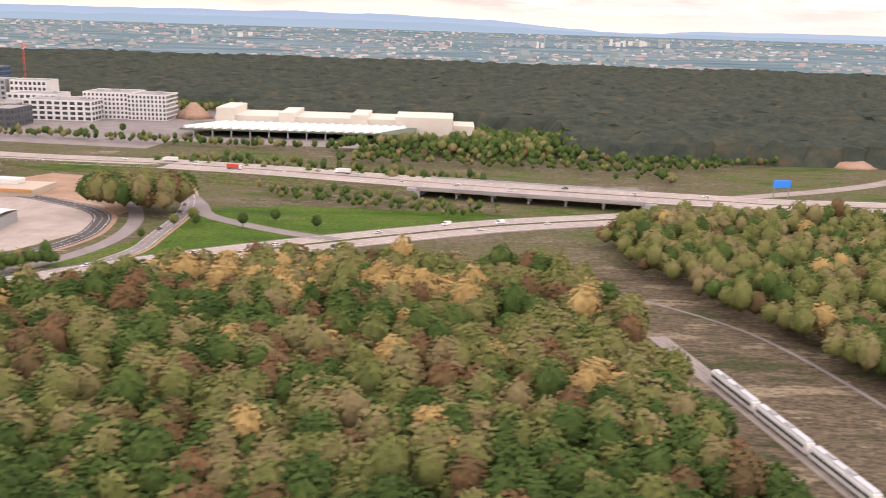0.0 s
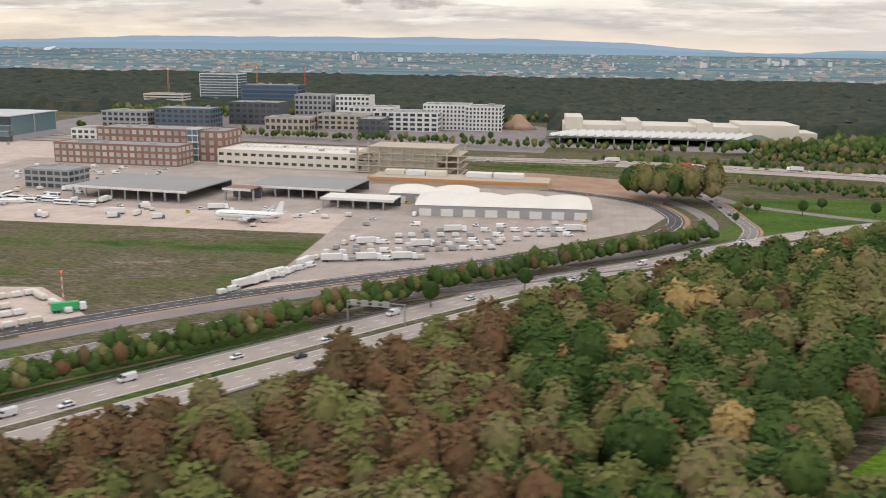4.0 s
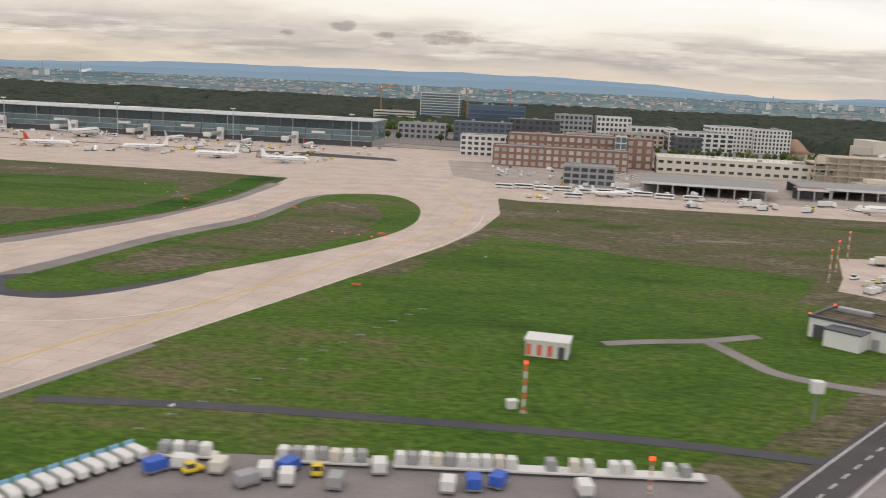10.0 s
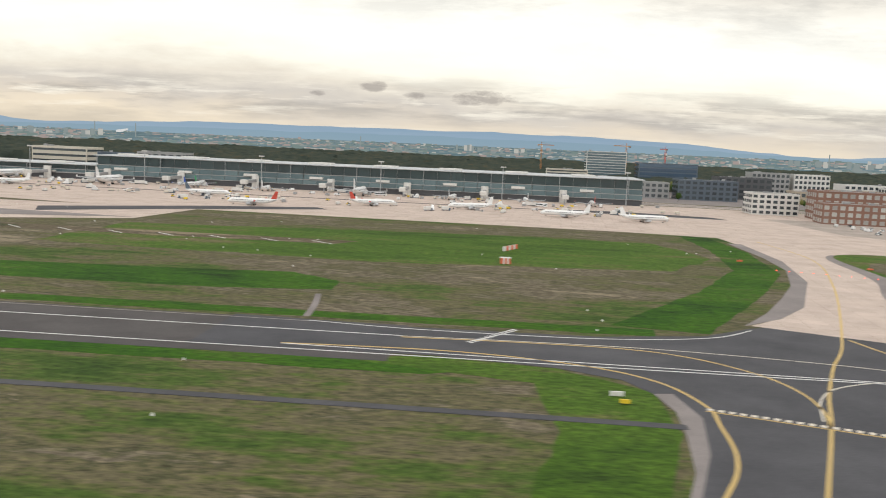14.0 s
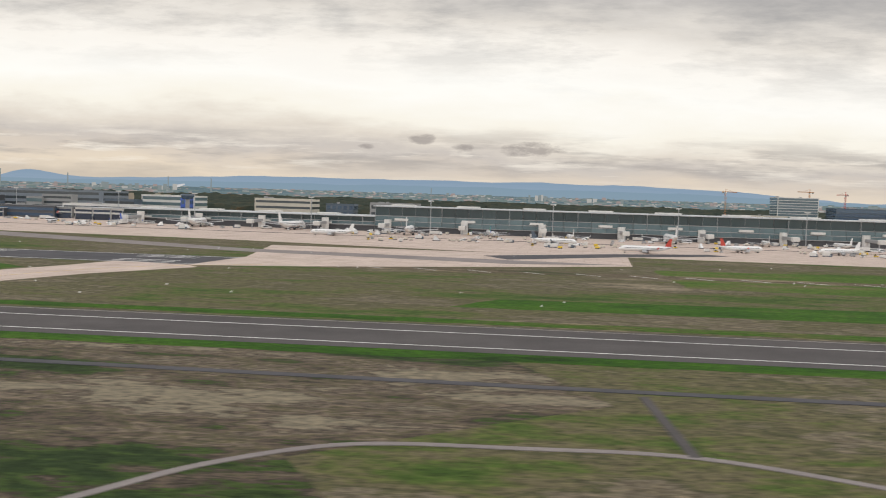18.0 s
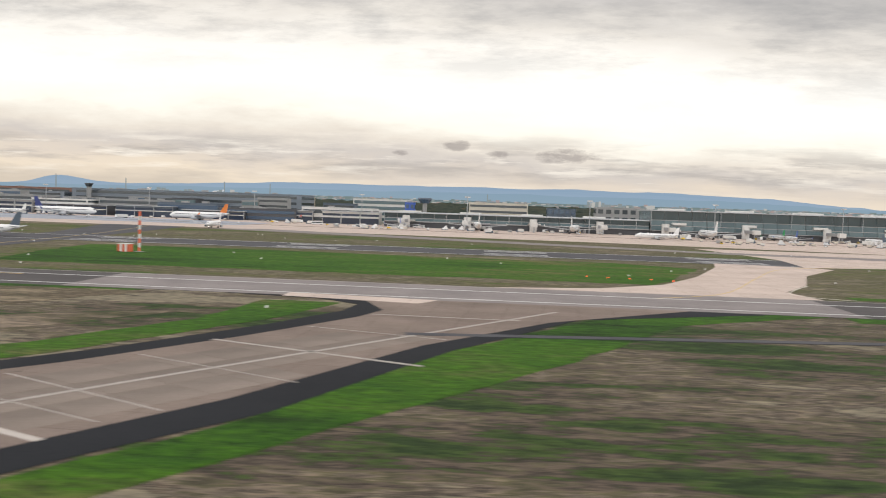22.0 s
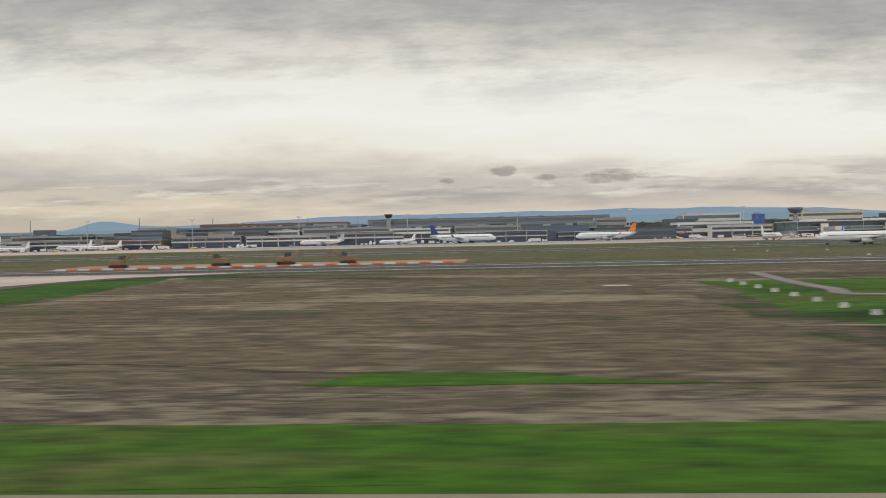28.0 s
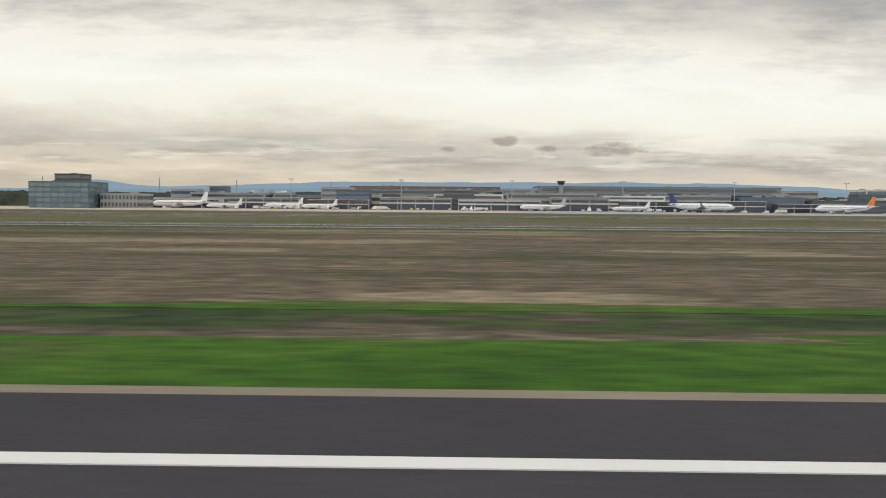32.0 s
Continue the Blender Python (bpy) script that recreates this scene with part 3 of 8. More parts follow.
laid("taxiway_exit_core", curve([(-1106, 12.6), (-1084, 14.9), (-1073, 23.6), (-1067, 34.6)], 8) + curve([(-1052, 34.6), (-1052.2, 23), (-1050.4, 17), (-1044, 12.6)], 8), 0.0514, M["asphalt_runway"], "dark asphalt throat of the runway exit")
EXIT_PLATE = [(-1067, 34.5), (-1067, 80), (-1051.5, 80), (-1052, 34.5)]
TAXI_EXIT = laid("taxiway_exit_slab", [(-1067, 34.5), (-1067, 80), (-1072, 96), (-1084, 105.5), (-1034, 105.5), (-1047, 96), (-1051.5, 80), (-1052, 34.5)], 0.056, M["concrete"], "pale concrete slabs of the runway exit")

laid("apron_west_lane", [(-1120, 372), (-1066, 368), (-980, 384), (-905, 384), (-905, 440), (-1010, 462), (-1120, 462)], 0.062, M["apron_blue"], "cool grey apron lane before the gate galleries")

# bright mown strips and dry ground
lift = 0.004


def ragged_edge(outline, amount=1.0, step=3.0):
    """The outline with an uneven, grown edge."""
    out = []
    for p, q in zip(outline, list(outline[1:]) + [outline[0]]):
        p, q = Vector(p[:2]), Vector(q[:2])
        for k in range(max(1, min(60, int((q - p).length / step)))):
            v = p.lerp(q, k / max(1, min(60, int((q - p).length / step))))
            w = Vector((noise.noise(Vector((v.x * 0.21, v.y * 0.21, 1))) + 0.6 * noise.noise(Vector((v.x * 0.7, v.y * 0.7, 4))), noise.noise(Vector((v.x * 0.21, v.y * 0.21, 7))) + 0.6 * noise.noise(Vector((v.x * 0.7, v.y * 0.7, 9)))))
            out.append(v + w * amount * (0.12 if v.y < 14.5 else 1.0))
    return out


laid("grass_rough_field", [(-1800, 13.35), (-655, 13.35), (-640, 40), (-652, 60), (-628, 80), (-640, 105.4), (-1800, 105.4)], 0.003, M["heath"], "rough unmown heath grass, dark brown and green", "grass")
laid("grass_rough_north", [(-880, 127), (-470, 127), (-436, 210), (-430, 290), (-600, 296), (-706, 236), (-880, 236)], 0.003, M["grass"], "patchy green and brown airfield grass", "grass")
for name, outline, mat in (
    ("grass_strip_north", [(-648, 146), (-542, 147), (-521, 151), (-522, 161), (-533, 169), (-554, 166), (-640, 160)], "grass_deep"),
    ("grass_north_fields", [(-600, 196), (-520, 190), (-455, 200), (-440, 230), (-450, 262), (-500, 262), (-600, 246)], "grass_green"),
    ("grass_verge_runway", [(-1800, 13.35), (-1000, 13.35), (-700, 13.35), (-700, 17), (-960, 18.5), (-1800, 19.6)], "grass_deep"),
    ("grass_lawn", [(-988, 14), (-852, 14), (-842, 27), (-839, 33), (-840, 40), (-839.5, 48), (-837.6, 58), (-837.8, 67), (-842, 71.5), (-850, 73), (-905, 73), (-987, 70)], "grass_lawn"),
    ("grass_bare_patch", [(-837.4, 60.5), (-836.7, 66.5), (-828.3, 78), (-816, 85), (-823, 71.5), (-830, 62)], "grass_tan"),
    ("grass_bare_patch", [(-837.2, 42), (-839.2, 47.8), (-836, 52.4), (-830.6, 54.4), (-825.6, 54.6), (-828.4, 49.2), (-833, 43)], "grass_tan"),
    ("grass_lawn_far", [(-870, 140), (-760, 140), (-744, 186), (-760, 196), (-880, 196)], "grass_deep"),
    ("grass_exit_left", [(-1070, 46), (-1071, 38), (-1073, 31), (-1078, 22), (-1087, 17), (-1103, 13.7), (-1130, 13.6), (-1140, 19.8), (-1096, 20.5), (-1088, 23), (-1085, 25.6), (-1081, 31), (-1077, 40), (-1076, 56), (-1075.4, 92), (-1070, 92)], "grass_deep"),
    ("grass_exit_right", [(-1048, 34), (-1047.5, 22), (-1042, 15.5), (-1012, 13.6), (-1004, 14), (-1006, 18.6), (-1031, 19), (-1039, 21), (-1042, 27), (-1041, 38), (-1036, 64), (-1032, 94), (-1048, 94)], "grass_deep"),
    ("grass_fringe", [(-1700, 97.5), (-1074, 97.5), (-1074, 105), (-1700, 105)], "grass_deep"),
    ("grass_fringe", [(-1036, 99), (-830, 99), (-826, 105), (-1036, 105)], "grass_deep"),
    ("grass_fringe", [(-745, 99), (-500, 99), (-490, 105), (-745, 105)], "grass_deep"),
    ("grass_fringe", [(-735, 127), (-470, 127), (-470, 132), (-735, 131)], "grass_deep"),
    ("grass_fringe", [(-462, 131), (-444, 170), (-430, 206), (-426, 250), (-428, 290), (-437, 292), (-436, 250), (-440, 208), (-455, 172), (-476, 134)], "grass_deep"),
    ("grass_strip_line", [(-1800, 24.5), (-1125, 23.6), (-1122, 26), (-1800, 27.5)], "grass_deep"),
    ("grass_strip_line", [(-1008, 23.4), (-846, 23.4), (-846, 26.2), (-1006, 26.4)], "grass_deep"),
    ("grass_taxi_verge", [(-826, -1), (-806, 27), (-796, 45), (-787.5, 68), (-775, 91), (-755, 105), (-745, 105), (-766, 90), (-778, 66), (-789, 48), (-799, 30), (-816, 4)], "grass_deep"),
    ("grass_taxi_verge", [(-846, 20), (-838, 31), (-831, 37), (-825, 44), (-815, 60), (-805, 84), (-802, 98), (-811, 98), (-812, 80), (-819, 64), (-828, 50), (-836, 42), (-842, 35), (-850, 24)], "grass_deep"),
    ("grass_fringe", [(-463.6, 60), (-455.5, 81), (-446.6, 87.8), (-439.6, 93.4), (-430.8, 96.2), (-425.8, 92.4), (-423.8, 88), (-424, 83), (-425.5, 72), (-428, 60), (-450, 0), (-485, 0)], "grass_green"),
    ("grass_worn_middle", [(-462, 55), (-452, 78), (-444, 85), (-434, 80), (-432, 66), (-440, 40), (-452, 12), (-474, 12)], "grass"),
    ("grass_fringe", [(-475, 97), (-475, 83), (-480, 62), (-498, 10), (-504, 10), (-490, 62), (-486, 82), (-488, 98), (-512, 104), (-500, 107.6), (-485, 105)], "grass_green"),
    ("grass_dry_belt", [(-1700, 33), (-1120, 24), (-1092, 33), (-1086, 60), (-1086, 98), (-1700, 98)], "grass_dry"),
    ("grass_dry_near", [(-1034, 50), (-1022, 29), (-990, 22), (-991, 40), (-991, 74), (-1038, 92)], "grass_dry"),
    ("grass_dry_middle", [(-836, 78), (-905, 76), (-985, 74), (-1032, 94), (-1030, 101), (-826, 101)], "grass_dry"),
    ("grass_green_east", [(-416, 30), (-396, 90), (-376, 145), (-366, 152), (-300, 150), (-284, 128), (-325, 82), (-345, 70)], "grass_green"),
    ("grass_green_mid", [(-366, 152), (-352, 200), (-320, 180), (-290, 170), (-300, 150)], "grass_green"),
    ("grass_roadside", [(-318, 50), (-285, 84), (-245, 128), (-190, 186), (-186, 180), (-240, 122), (-280, 78), (-310, 44)], "grass_green"),
    ("grass_junction", [(-112, 262), (-82, 286), (-40, 312), (4, 332), (8, 352), (-60, 352), (-88, 342), (-84, 310)], "grass_green"),
    ("grass_clearing", [(-118, 120), (-102, 144), (-90, 160), (-79, 173), (-69, 171), (-64, 157), (-76, 140), (-90, 120)], "meadow"),
):
    lift += 0.0012
    laid(name, ragged_edge(outline, 0.5 if "fringe" in name or "exit" in name or "strip" in name or "verge" in name else 1.5), lift, M[mat], {"grass": "patchy green and brown airfield grass", "grass_green": "short mown green airfield grass", "grass_lawn": "worn green lawn with brown patches", "grass_deep": "deep green mown airfield grass", "meadow": "bright green open meadow grass", "grass_dry": "dry brown unmown airfield grass", "grass_tan": "bare tan patch of withered grass"}[mat], "grass")

for cx, cy, r in ((158, 520, 11), (172, 498, 10), (184, 484, 8)):
    bm = bmesh.new()
    bmesh.ops.create_cone(bm, cap_ends=True, segments=18, radius1=r, radius2=r * 0.35, depth=3.4, matrix=Matrix.Translation((cx, cy, 1.6)) @ Matrix.Diagonal((1.5, 1, 1, 1)))
    bmesh.ops.subdivide_edges(bm, edges=bm.edges, cuts=2, use_grid_fill=True)
    for v in bm.verts:
        v.co += Vector((noise.noise(v.co * 0.2), noise.noise(v.co * 0.2 + Vector((5, 0, 0))), noise.noise(v.co * 0.3))) * 0.8
    tagged(part("earth_mound", bm, M["earth"], smooth=True), "low mound of orange-brown earth beside the slip road", "earth mound", "earth mounds")

# ---- roads ----
ROADS = {
    "perimeter": [(-352, 30), (-325.5, 68), (-283.5, 120), (-251.5, 158), (-212.5, 197), (-163, 236), (-124, 268), (-110, 290), (-108, 312), (-119, 336), (-160, 360)],
    "works": [(-341, 40), (-315, 75), (-288.5, 105.5), (-261, 137), (-211, 190), (-152, 233), (-114, 262), (-99, 290), (-100, 322), (-116, 360)],
    "service": [(-332, 40), (-303, 75.5), (-271.5, 112), (-208, 178), (-148, 224), (-104, 256), (-89, 284), (-88, 306), (-91, 344), (-104, 384)],
    "motorway": [(-330, 8), (-257, 90), (-222, 126), (-200, 152), (-152, 208), (-118, 240), (-72, 282), (-5, 325), (40, 345), (110, 368), (260, 396), (700, 450)],
    "highway": [(-900, 520), (-402, 477), (-273, 450), (-189, 424), (-125, 411), (-78, 403), (-33, 392), (9, 382), (48, 375), (90, 369), (130, 366), (320, 374), (900, 415)],
    "slip": [(98, 392), (150, 420), (190, 452), (214, 500), (212, 548), (180, 556)],
    "loop": [(-96, 364), (-88, 349), (-81, 334), (-66, 322.5), (-50, 313.5), (-36, 308)],
    "grass_track": [(-474, 85.6), (-500, 85.8), (-625, 86), (-702, 87), (-728, 85.6), (-792, 76)],
    "field_track": [(-664, 46), (-661, 51), (-656, 58), (-648, 63.8), (-636, 65), (-624, 65), (-612, 60), (-596, 52)],
    "field_link": [(-624, 65), (-625, 84)],
    "apron_lane": [(-1000, 424), (-880, 404), (-720, 397), (-560, 393), (-430, 389)],
    "works_track": [(-393, 82.6), (-385, 83.4), (-374, 84.3), (-357, 84.5), (-340, 84.3), (-328, 83.5), (-316, 82)],
    "shed_track": [(-334.5, 116.5), (-328, 119), (-320, 121.4), (-312.4, 125.4)],
    "shed_link": [(-320.5, 121.6), (-317, 113.5), (-314.6, 108.6), (-309, 105.4), (-302.5, 103.6)],
    "lawn_track": [(-834, 51), (-845, 46), (-855, 42.3), (-866, 40), (-882, 39.4), (-905, 38), (-960, 36), (-990, 36.5)],
    "slab_track": [(-923, 53), (-976, 52.5), (-981, 60), (-979, 84)],
    "cable_track": [(-520, 127), (-521, 137), (-522.5, 146)],
}
WIDTH = {"perimeter": 5.6, "works": 4.6, "service": 4.6, "motorway": 17.0, "highway": 22.0, "slip": 7.0, "loop": 5.0, "grass_track": 1.5, "field_track": 0.8, "field_link": 0.9, "apron_lane": 3.2, "works_track": 1.8, "shed_track": 2.0, "shed_link": 2.2, "lawn_track": 0.25, "slab_track": 1.2, "cable_track": 1.0}
LINES = {k: curve(v, 12) for k, v in ROADS.items()}
LOOK = {"perimeter": "asphalt_mid", "works": "asphalt_old", "service": "asphalt_old", "motorway": "motorway_grey", "highway": "motorway_grey", "slip": "concrete_old", "loop": "asphalt_old", "grass_track": "asphalt", "field_track": "asphalt_old", "field_link": "asphalt_mid", "apron_lane": "asphalt_mid", "works_track": "asphalt", "shed_track": "asphalt_old", "shed_link": "asphalt_old", "lawn_track": "gravel_tan", "slab_track": "asphalt_old", "cable_track": "asphalt_old"}
SAID = {"perimeter": "dark asphalt perimeter road", "works": "worn grey road under repair", "service": "grey two-lane airport service road", "motorway": "six-lane motorway with a green median", "highway": "raised highway across the junction"}


def highway_z(x):
    """Height of the highway: level with the ground in the west, then on a bank and over the bridge."""
    return 0.085 + 3.3 * min(1.0, max(0.0, (x + 250) / 130)) * min(1.0, max(0.0, (420 - x) / 200))


def raised(bm, lift=0.0):
    for v in bm.verts:
        v.co.z = v.co.z - 0.06 + highway_z(v.co.x) + lift
    return bm


hw = [p for p in LINES["highway"] if p.x < -14], [p for p in LINES["highway"] if p.x > 62]
for run in hw:
    bm = bmesh.new()
    edge = [[bm.verts.new((*p, z if z < 0 else highway_z(q.x) - 0.02)) for p, q in zip(offset(run, d), run)] for d, z in ((-19, -0.05), (-10.9, 1), (10.9, 1), (19, -0.05))]
    for a, b in zip(edge, edge[1:]):
        for i in range(len(run) - 1):
            bm.faces.new((a[i], a[i + 1], b[i + 1], b[i]))
    tagged(part("highway_bank", bm, M["grass"]), "grassy bank that carries the highway", "bank", kind="structure")
for k, line in LINES.items():
    if k == "highway":
        tagged(part("road_highway", skirt(raised(ribbon(line, WIDTH[k], 0.06)), 0.06), M[LOOK[k]]), SAID[k], "road", kind="structure")
        continue
    tagged(part("road_" + k, skirt(ribbon(line, WIDTH[k], 0.06 + 0.0012 * list(LINES).index(k)), 0.06), M[LOOK[k]]), SAID.get(k, "narrow paved track across the grass"), "road", kind="structure")
mw = LINES["motorway"]
tagged(part("road_median", ribbon(mw, 1.9, 0.09), M["grass"]), "green grass median of the motorway", "grass", kind="structure")
for side in (-1, 1):
    tagged(part("road_shoulder", ribbon(offset(mw, side * 8.1), 0.8, 0.08), M["asphalt_old"]), "paved hard shoulder of the motorway", "road", kind="structure")
    for d, dash in ((1.3, None), (3.3, (1.6, 3.2)), (5.2, (1.6, 3.2)), (7.3, None)):
        tagged(part("road_lane_line", ribbon(offset(mw, side * d), 0.16, 0.1, dash=dash), M["white_line"]), "white painted lane line on asphalt", "marking", kind="structure")
    tagged(part("road_edge_line", ribbon(offset(LINES["perimeter"], side * 2.05), 0.15, 0.1), M["white_line"]), "white painted road edge line", "marking", kind="structure")
    tagged(part("road_edge_line", ribbon(offset(LINES["service"], side * 1.95), 0.12, 0.1), M["white_line"]), "white painted road edge line", "marking", kind="structure")
tagged(part("road_centre_line", ribbon(LINES["perimeter"], 0.14, 0.1, dash=(1.5, 1.5)), M["white_line"]), "dashed white painted centre line", "marking", kind="structure")
tagged(part("road_centre_line", ribbon(LINES["service"], 0.14, 0.1, dash=(1.2, 1.5)), M["white_line"]), "dashed white painted centre line", "marking", kind="structure")
for d in (-10, -6.6, -3.6, 3.6, 6.6, 10):
    tagged(part("road_lane_line", raised(ribbon(offset(LINES["highway"], d), 0.2, 0.06, dash=(1.6, 3.2) if abs(d) < 9 else None), 0.03), M["white_line"]), "white painted lane line on asphalt", "marking", kind="structure")
tagged(part("road_highway_median", raised(ribbon(LINES["highway"], 1.4, 0.06), 0.025), M["grass_dry"]), "worn grassy median of the highway", "grass", kind="structure")
tagged(part("road_hedge_path", ribbon(curve([(-300, 66), (-273, 89.7), (-260, 102.8), (-242, 122.3), (-229, 138), (-205, 164)], 10), 0.9, 0.05), M["earth"]), "narrow bare path along the bank", "earth", kind="structure")
tagged(part("road_earth_bank", ribbon(offset(LINES["service"], -3.0), 1.0, 0.05), M["earth"]), "bare earth edge of the road", "earth", kind="structure")
tagged(part("road_works_bank", ribbon(offset(LINES["perimeter"][40:], -3.2), 2.4, 0.05), M["earth"]), "reddish earth of the road works", "earth", kind="structure")
laid("earth_works", [(-175, 372), (-120, 345), (-108, 330), (-104, 350), (-118, 385), (-160, 400)], 0.04, M["earth"], "reddish bare earth of a building site", "earth")
laid("earth_bank", [(22, 262), (40, 205), (52, 150), (110, 150), (92, 222), (66, 270), (36, 292)], 0.03, M["grass_dry"], "brown dry grassy motorway bank", "grass")
tagged(part("road_bank_track", ribbon(curve([(40, 262), (60, 240), (72, 205), (80, 165)], 8), 1.0, 0.09), M["asphalt_old"]), "pale track on the bank", "road", kind="structure")
ragged = [(-906 + (72 - y) * 0.052 + 0.35 * noise.noise(Vector((y * 0.7, 3, 0))) + 0.2 * noise.noise(Vector((y * 2.1, 5, 0))), y) for y in np.linspace(73, 14, 90)] + [(-904.6 + (72 - y) * 0.082 + 0.4 * noise.noise(Vector((y * 0.6, 9, 0))) + 0.2 * noise.noise(Vector((y * 2.3, 7, 0))), y) for y in np.linspace(14, 73, 90)]
laid("brown_track", ragged, 0.05, M["earth"], "bare brown cable trench across the lawn", "earth")
CARPARK = [(-290, 160), (-270.5, 143.5), (-250, 163), (-232, 182), (-238, 188), (-251, 199), (-278, 195), (-285, 172)]
laid("pavement_equipment_park", CARPARK, 0.075, M["concrete"], "pale paved equipment park")
laid("pavement_cart_park", [(-392, 40), (-345, 40), (-326, 70), (-328, 77.5), (-377, 73), (-382, 63)], 0.075, M["asphalt_old"], "grey paved cart park")

# ---- painted markings ----
W, Y = M["white_line"], M["yellow_line"]
for name, pts, w, mat in (
    ("marking_edge", [(-1700, 106.9), (-530, 106.9), (-519, 109.4)], 0.26, W), ("marking_edge", [(-1700, 123.8), (-519, 123.8)], 0.14, M["faded_line"]), ("marking_centre", [(-1700, 117.8), (-505, 117.8)], 0.26, W),
    ("marking_edge", [(-519, 124.2), (-503, 122.4), (-479, 123.2), (-463, 128), (-455, 135.6)], 0.22, W),
    ("marking_edge", [(-519, 109.6), (-498, 110.6), (-482.4, 107.4), (-474.2, 101.8), (-470.7, 93.3), (-470.7, 87.2), (-471.9, 75.6), (-478.4, 58.6), (-500, -2)], 0.34, Y),
    ("marking_edge", [(-484.5, -2), (-461.6, 61.4), (-454, 82.4), (-446.6, 89), (-439.8, 94.6), (-434.6, 97), (-431, 97.5), (-425.3, 95.6), (-421.4, 90.5), (-420.5, 83.8), (-421.6, 72.6), (-424.4, 60.8), (-446, 0)], 0.34, M["cream"]),
    ("marking_centre", [(-492.5, -2), (-470.3, 60), (-460.1, 88), (-456, 100.4), (-450.6, 114.4), (-443, 132.6), (-424, 190), (-412, 240), (-414, 285)], 0.34, Y),
    ("marking_curve", [(-460.1, 88), (-458.7, 94.5), (-458.9, 101.5), (-461.5, 108.3), (-467.5, 114.6), (-475, 117.6), (-488, 118), (-505, 117)], 0.3, Y),
    ("marking_curve", [(-505, 117.6), (-489, 118.6), (-470, 118.6), (-448.7, 115.6), (-437.2, 111.8), (-426.2, 109.8)], 0.2, M["cream"]),
    ("marking_curve", [(-460, 90.4), (-457.3, 98.9), (-452.7, 104.9), (-443.3, 109.5), (-432.8, 111), (-426.2, 109.8), (-420.5, 107.6), (-411.7, 107.5), (-402.5, 110.7), (-395.8, 115.7), (-391.4, 122.2)], 0.22, M["cream"]),
    ("marking_curve", [(-426.2, 109.8), (-420.5, 107.2), (-414.5, 103.3), (-408.6, 97.8), (-406.3, 90.5), (-406.5, 82.5)], 0.39, Y),
    ("marking_curve", [(-442, 132.5), (-439.1, 122.5), (-433.2, 114), (-426.2, 109.8)], 0.36, Y),
    ("marking_centre", [(-435, 0), (-412.9, 62.5), (-406.4, 81.7), (-399.5, 100.6), (-390.9, 123.3), (-378.5, 158.6), (-364, 201.4), (-359.8, 225.5), (-362, 247), (-372, 290)], 0.48, Y),
    ("marking_edge", [(-427, 0), (-404.8, 63.8), (-397.8, 82.2), (-390.6, 102), (-378, 136), (-362.8, 179.6), (-357, 205), (-355.6, 230)], 0.24, M["cream"]),
    ("marking_link", [(-764, 117.8), (-752, 130), (-738, 165), (-724, 196), (-700, 216)], 0.2, Y), ("marking_link_edge", [(-735, 125.6), (-740.6, 129), (-741.4, 135), (-734, 150)], 0.2, M["cream"]),
    ("marking_south", [(-838, -2), (-834, 5), (-820, 27), (-806, 51), (-792, 74), (-778, 97)], 0.42, M["faded_line"]),
    ("marking_south_bar", [(-820.6, 46.4), (-804, 38.4)], 0.55, M["worn_line"]), ("marking_south_bar", [(-806.5, 68.5), (-789, 61)], 0.4, M["faded_line"]), ("marking_south_bar", [(-797, 88.6), (-782, 88.2)], 0.3, M["faded_line"]), ("marking_south_bar", [(-813.7, 52.1), (-801, 44.9)], 0.16, M["faded_line"]), ("marking_south_bar", [(-817.5, 49.2), (-803, 42)], 0.12, M["faded_line"]), ("marking_south_bar", [(-824, 38.5), (-813, 33.5)], 0.12, M["faded_line"]), ("marking_south_bar", [(-809, 60.5), (-796, 53.6)], 0.12, M["faded_line"]), ("marking_south_bar", [(-801, 78), (-788, 73.5)], 0.14, M["faded_line"]),
    ("marking_crossing", [(-895, 116), (-893, 145), (-896, 190), (-905, 250), (-925, 335)], 0.25, Y),
    ("marking_crossing_curve", [(-935, 116.4), (-908, 119), (-898, 128), (-894, 145)], 0.25, Y), ("marking_crossing_curve", [(-850, 116.4), (-880, 119), (-890, 128), (-893, 145)], 0.25, Y),
    ("marking_runway_edge", [(-1700, 210), (-712, 210)], 0.35, W), ("marking_runway_edge", [(-1700, 235.5), (-712, 235.5)], 0.35, W),
    ("marking_touchdown_line", [(-1800, 9.52), (-480, 9.52)], 0.40, W),
    ("marking_exit_edge", [(-1101, 11.7), (-1094, 12.8), (-1084, 14.9), (-1080, 16.6), (-1075.6, 20.8), (-1073, 24), (-1070, 28.6), (-1068, 33.5), (-1067.2, 37), (-1067.2, 46)], 0.36, Y), ("marking_exit_edge", [(-1051.6, 20), (-1052, 24), (-1052, 32), (-1051.8, 44)], 0.34, Y),
    ("marking_exit_centre", [(-1059.7, 104), (-1059.7, 60), (-1059.7, 38), (-1059.7, 24), (-1059.7, 10)], 0.42, Y), ("marking_exit_curve", [(-1059.8, 23), (-1062.4, 14.6), (-1065.5, 10.6), (-1074, 6.4), (-1092, 2)], 0.42, Y),
    ("marking_exit_bar", [(-1068, 37.5), (-1050, 37.5)], 0.3, M["cream"]),
):
    line_mark(name, pts, w, 0.0665, mat)
line_mark("marking_hold", [(-470.8, 92.1), (-450.5, 85.5)], 0.7, 0.072, M["cream"], dash=(0.6, 0.45))
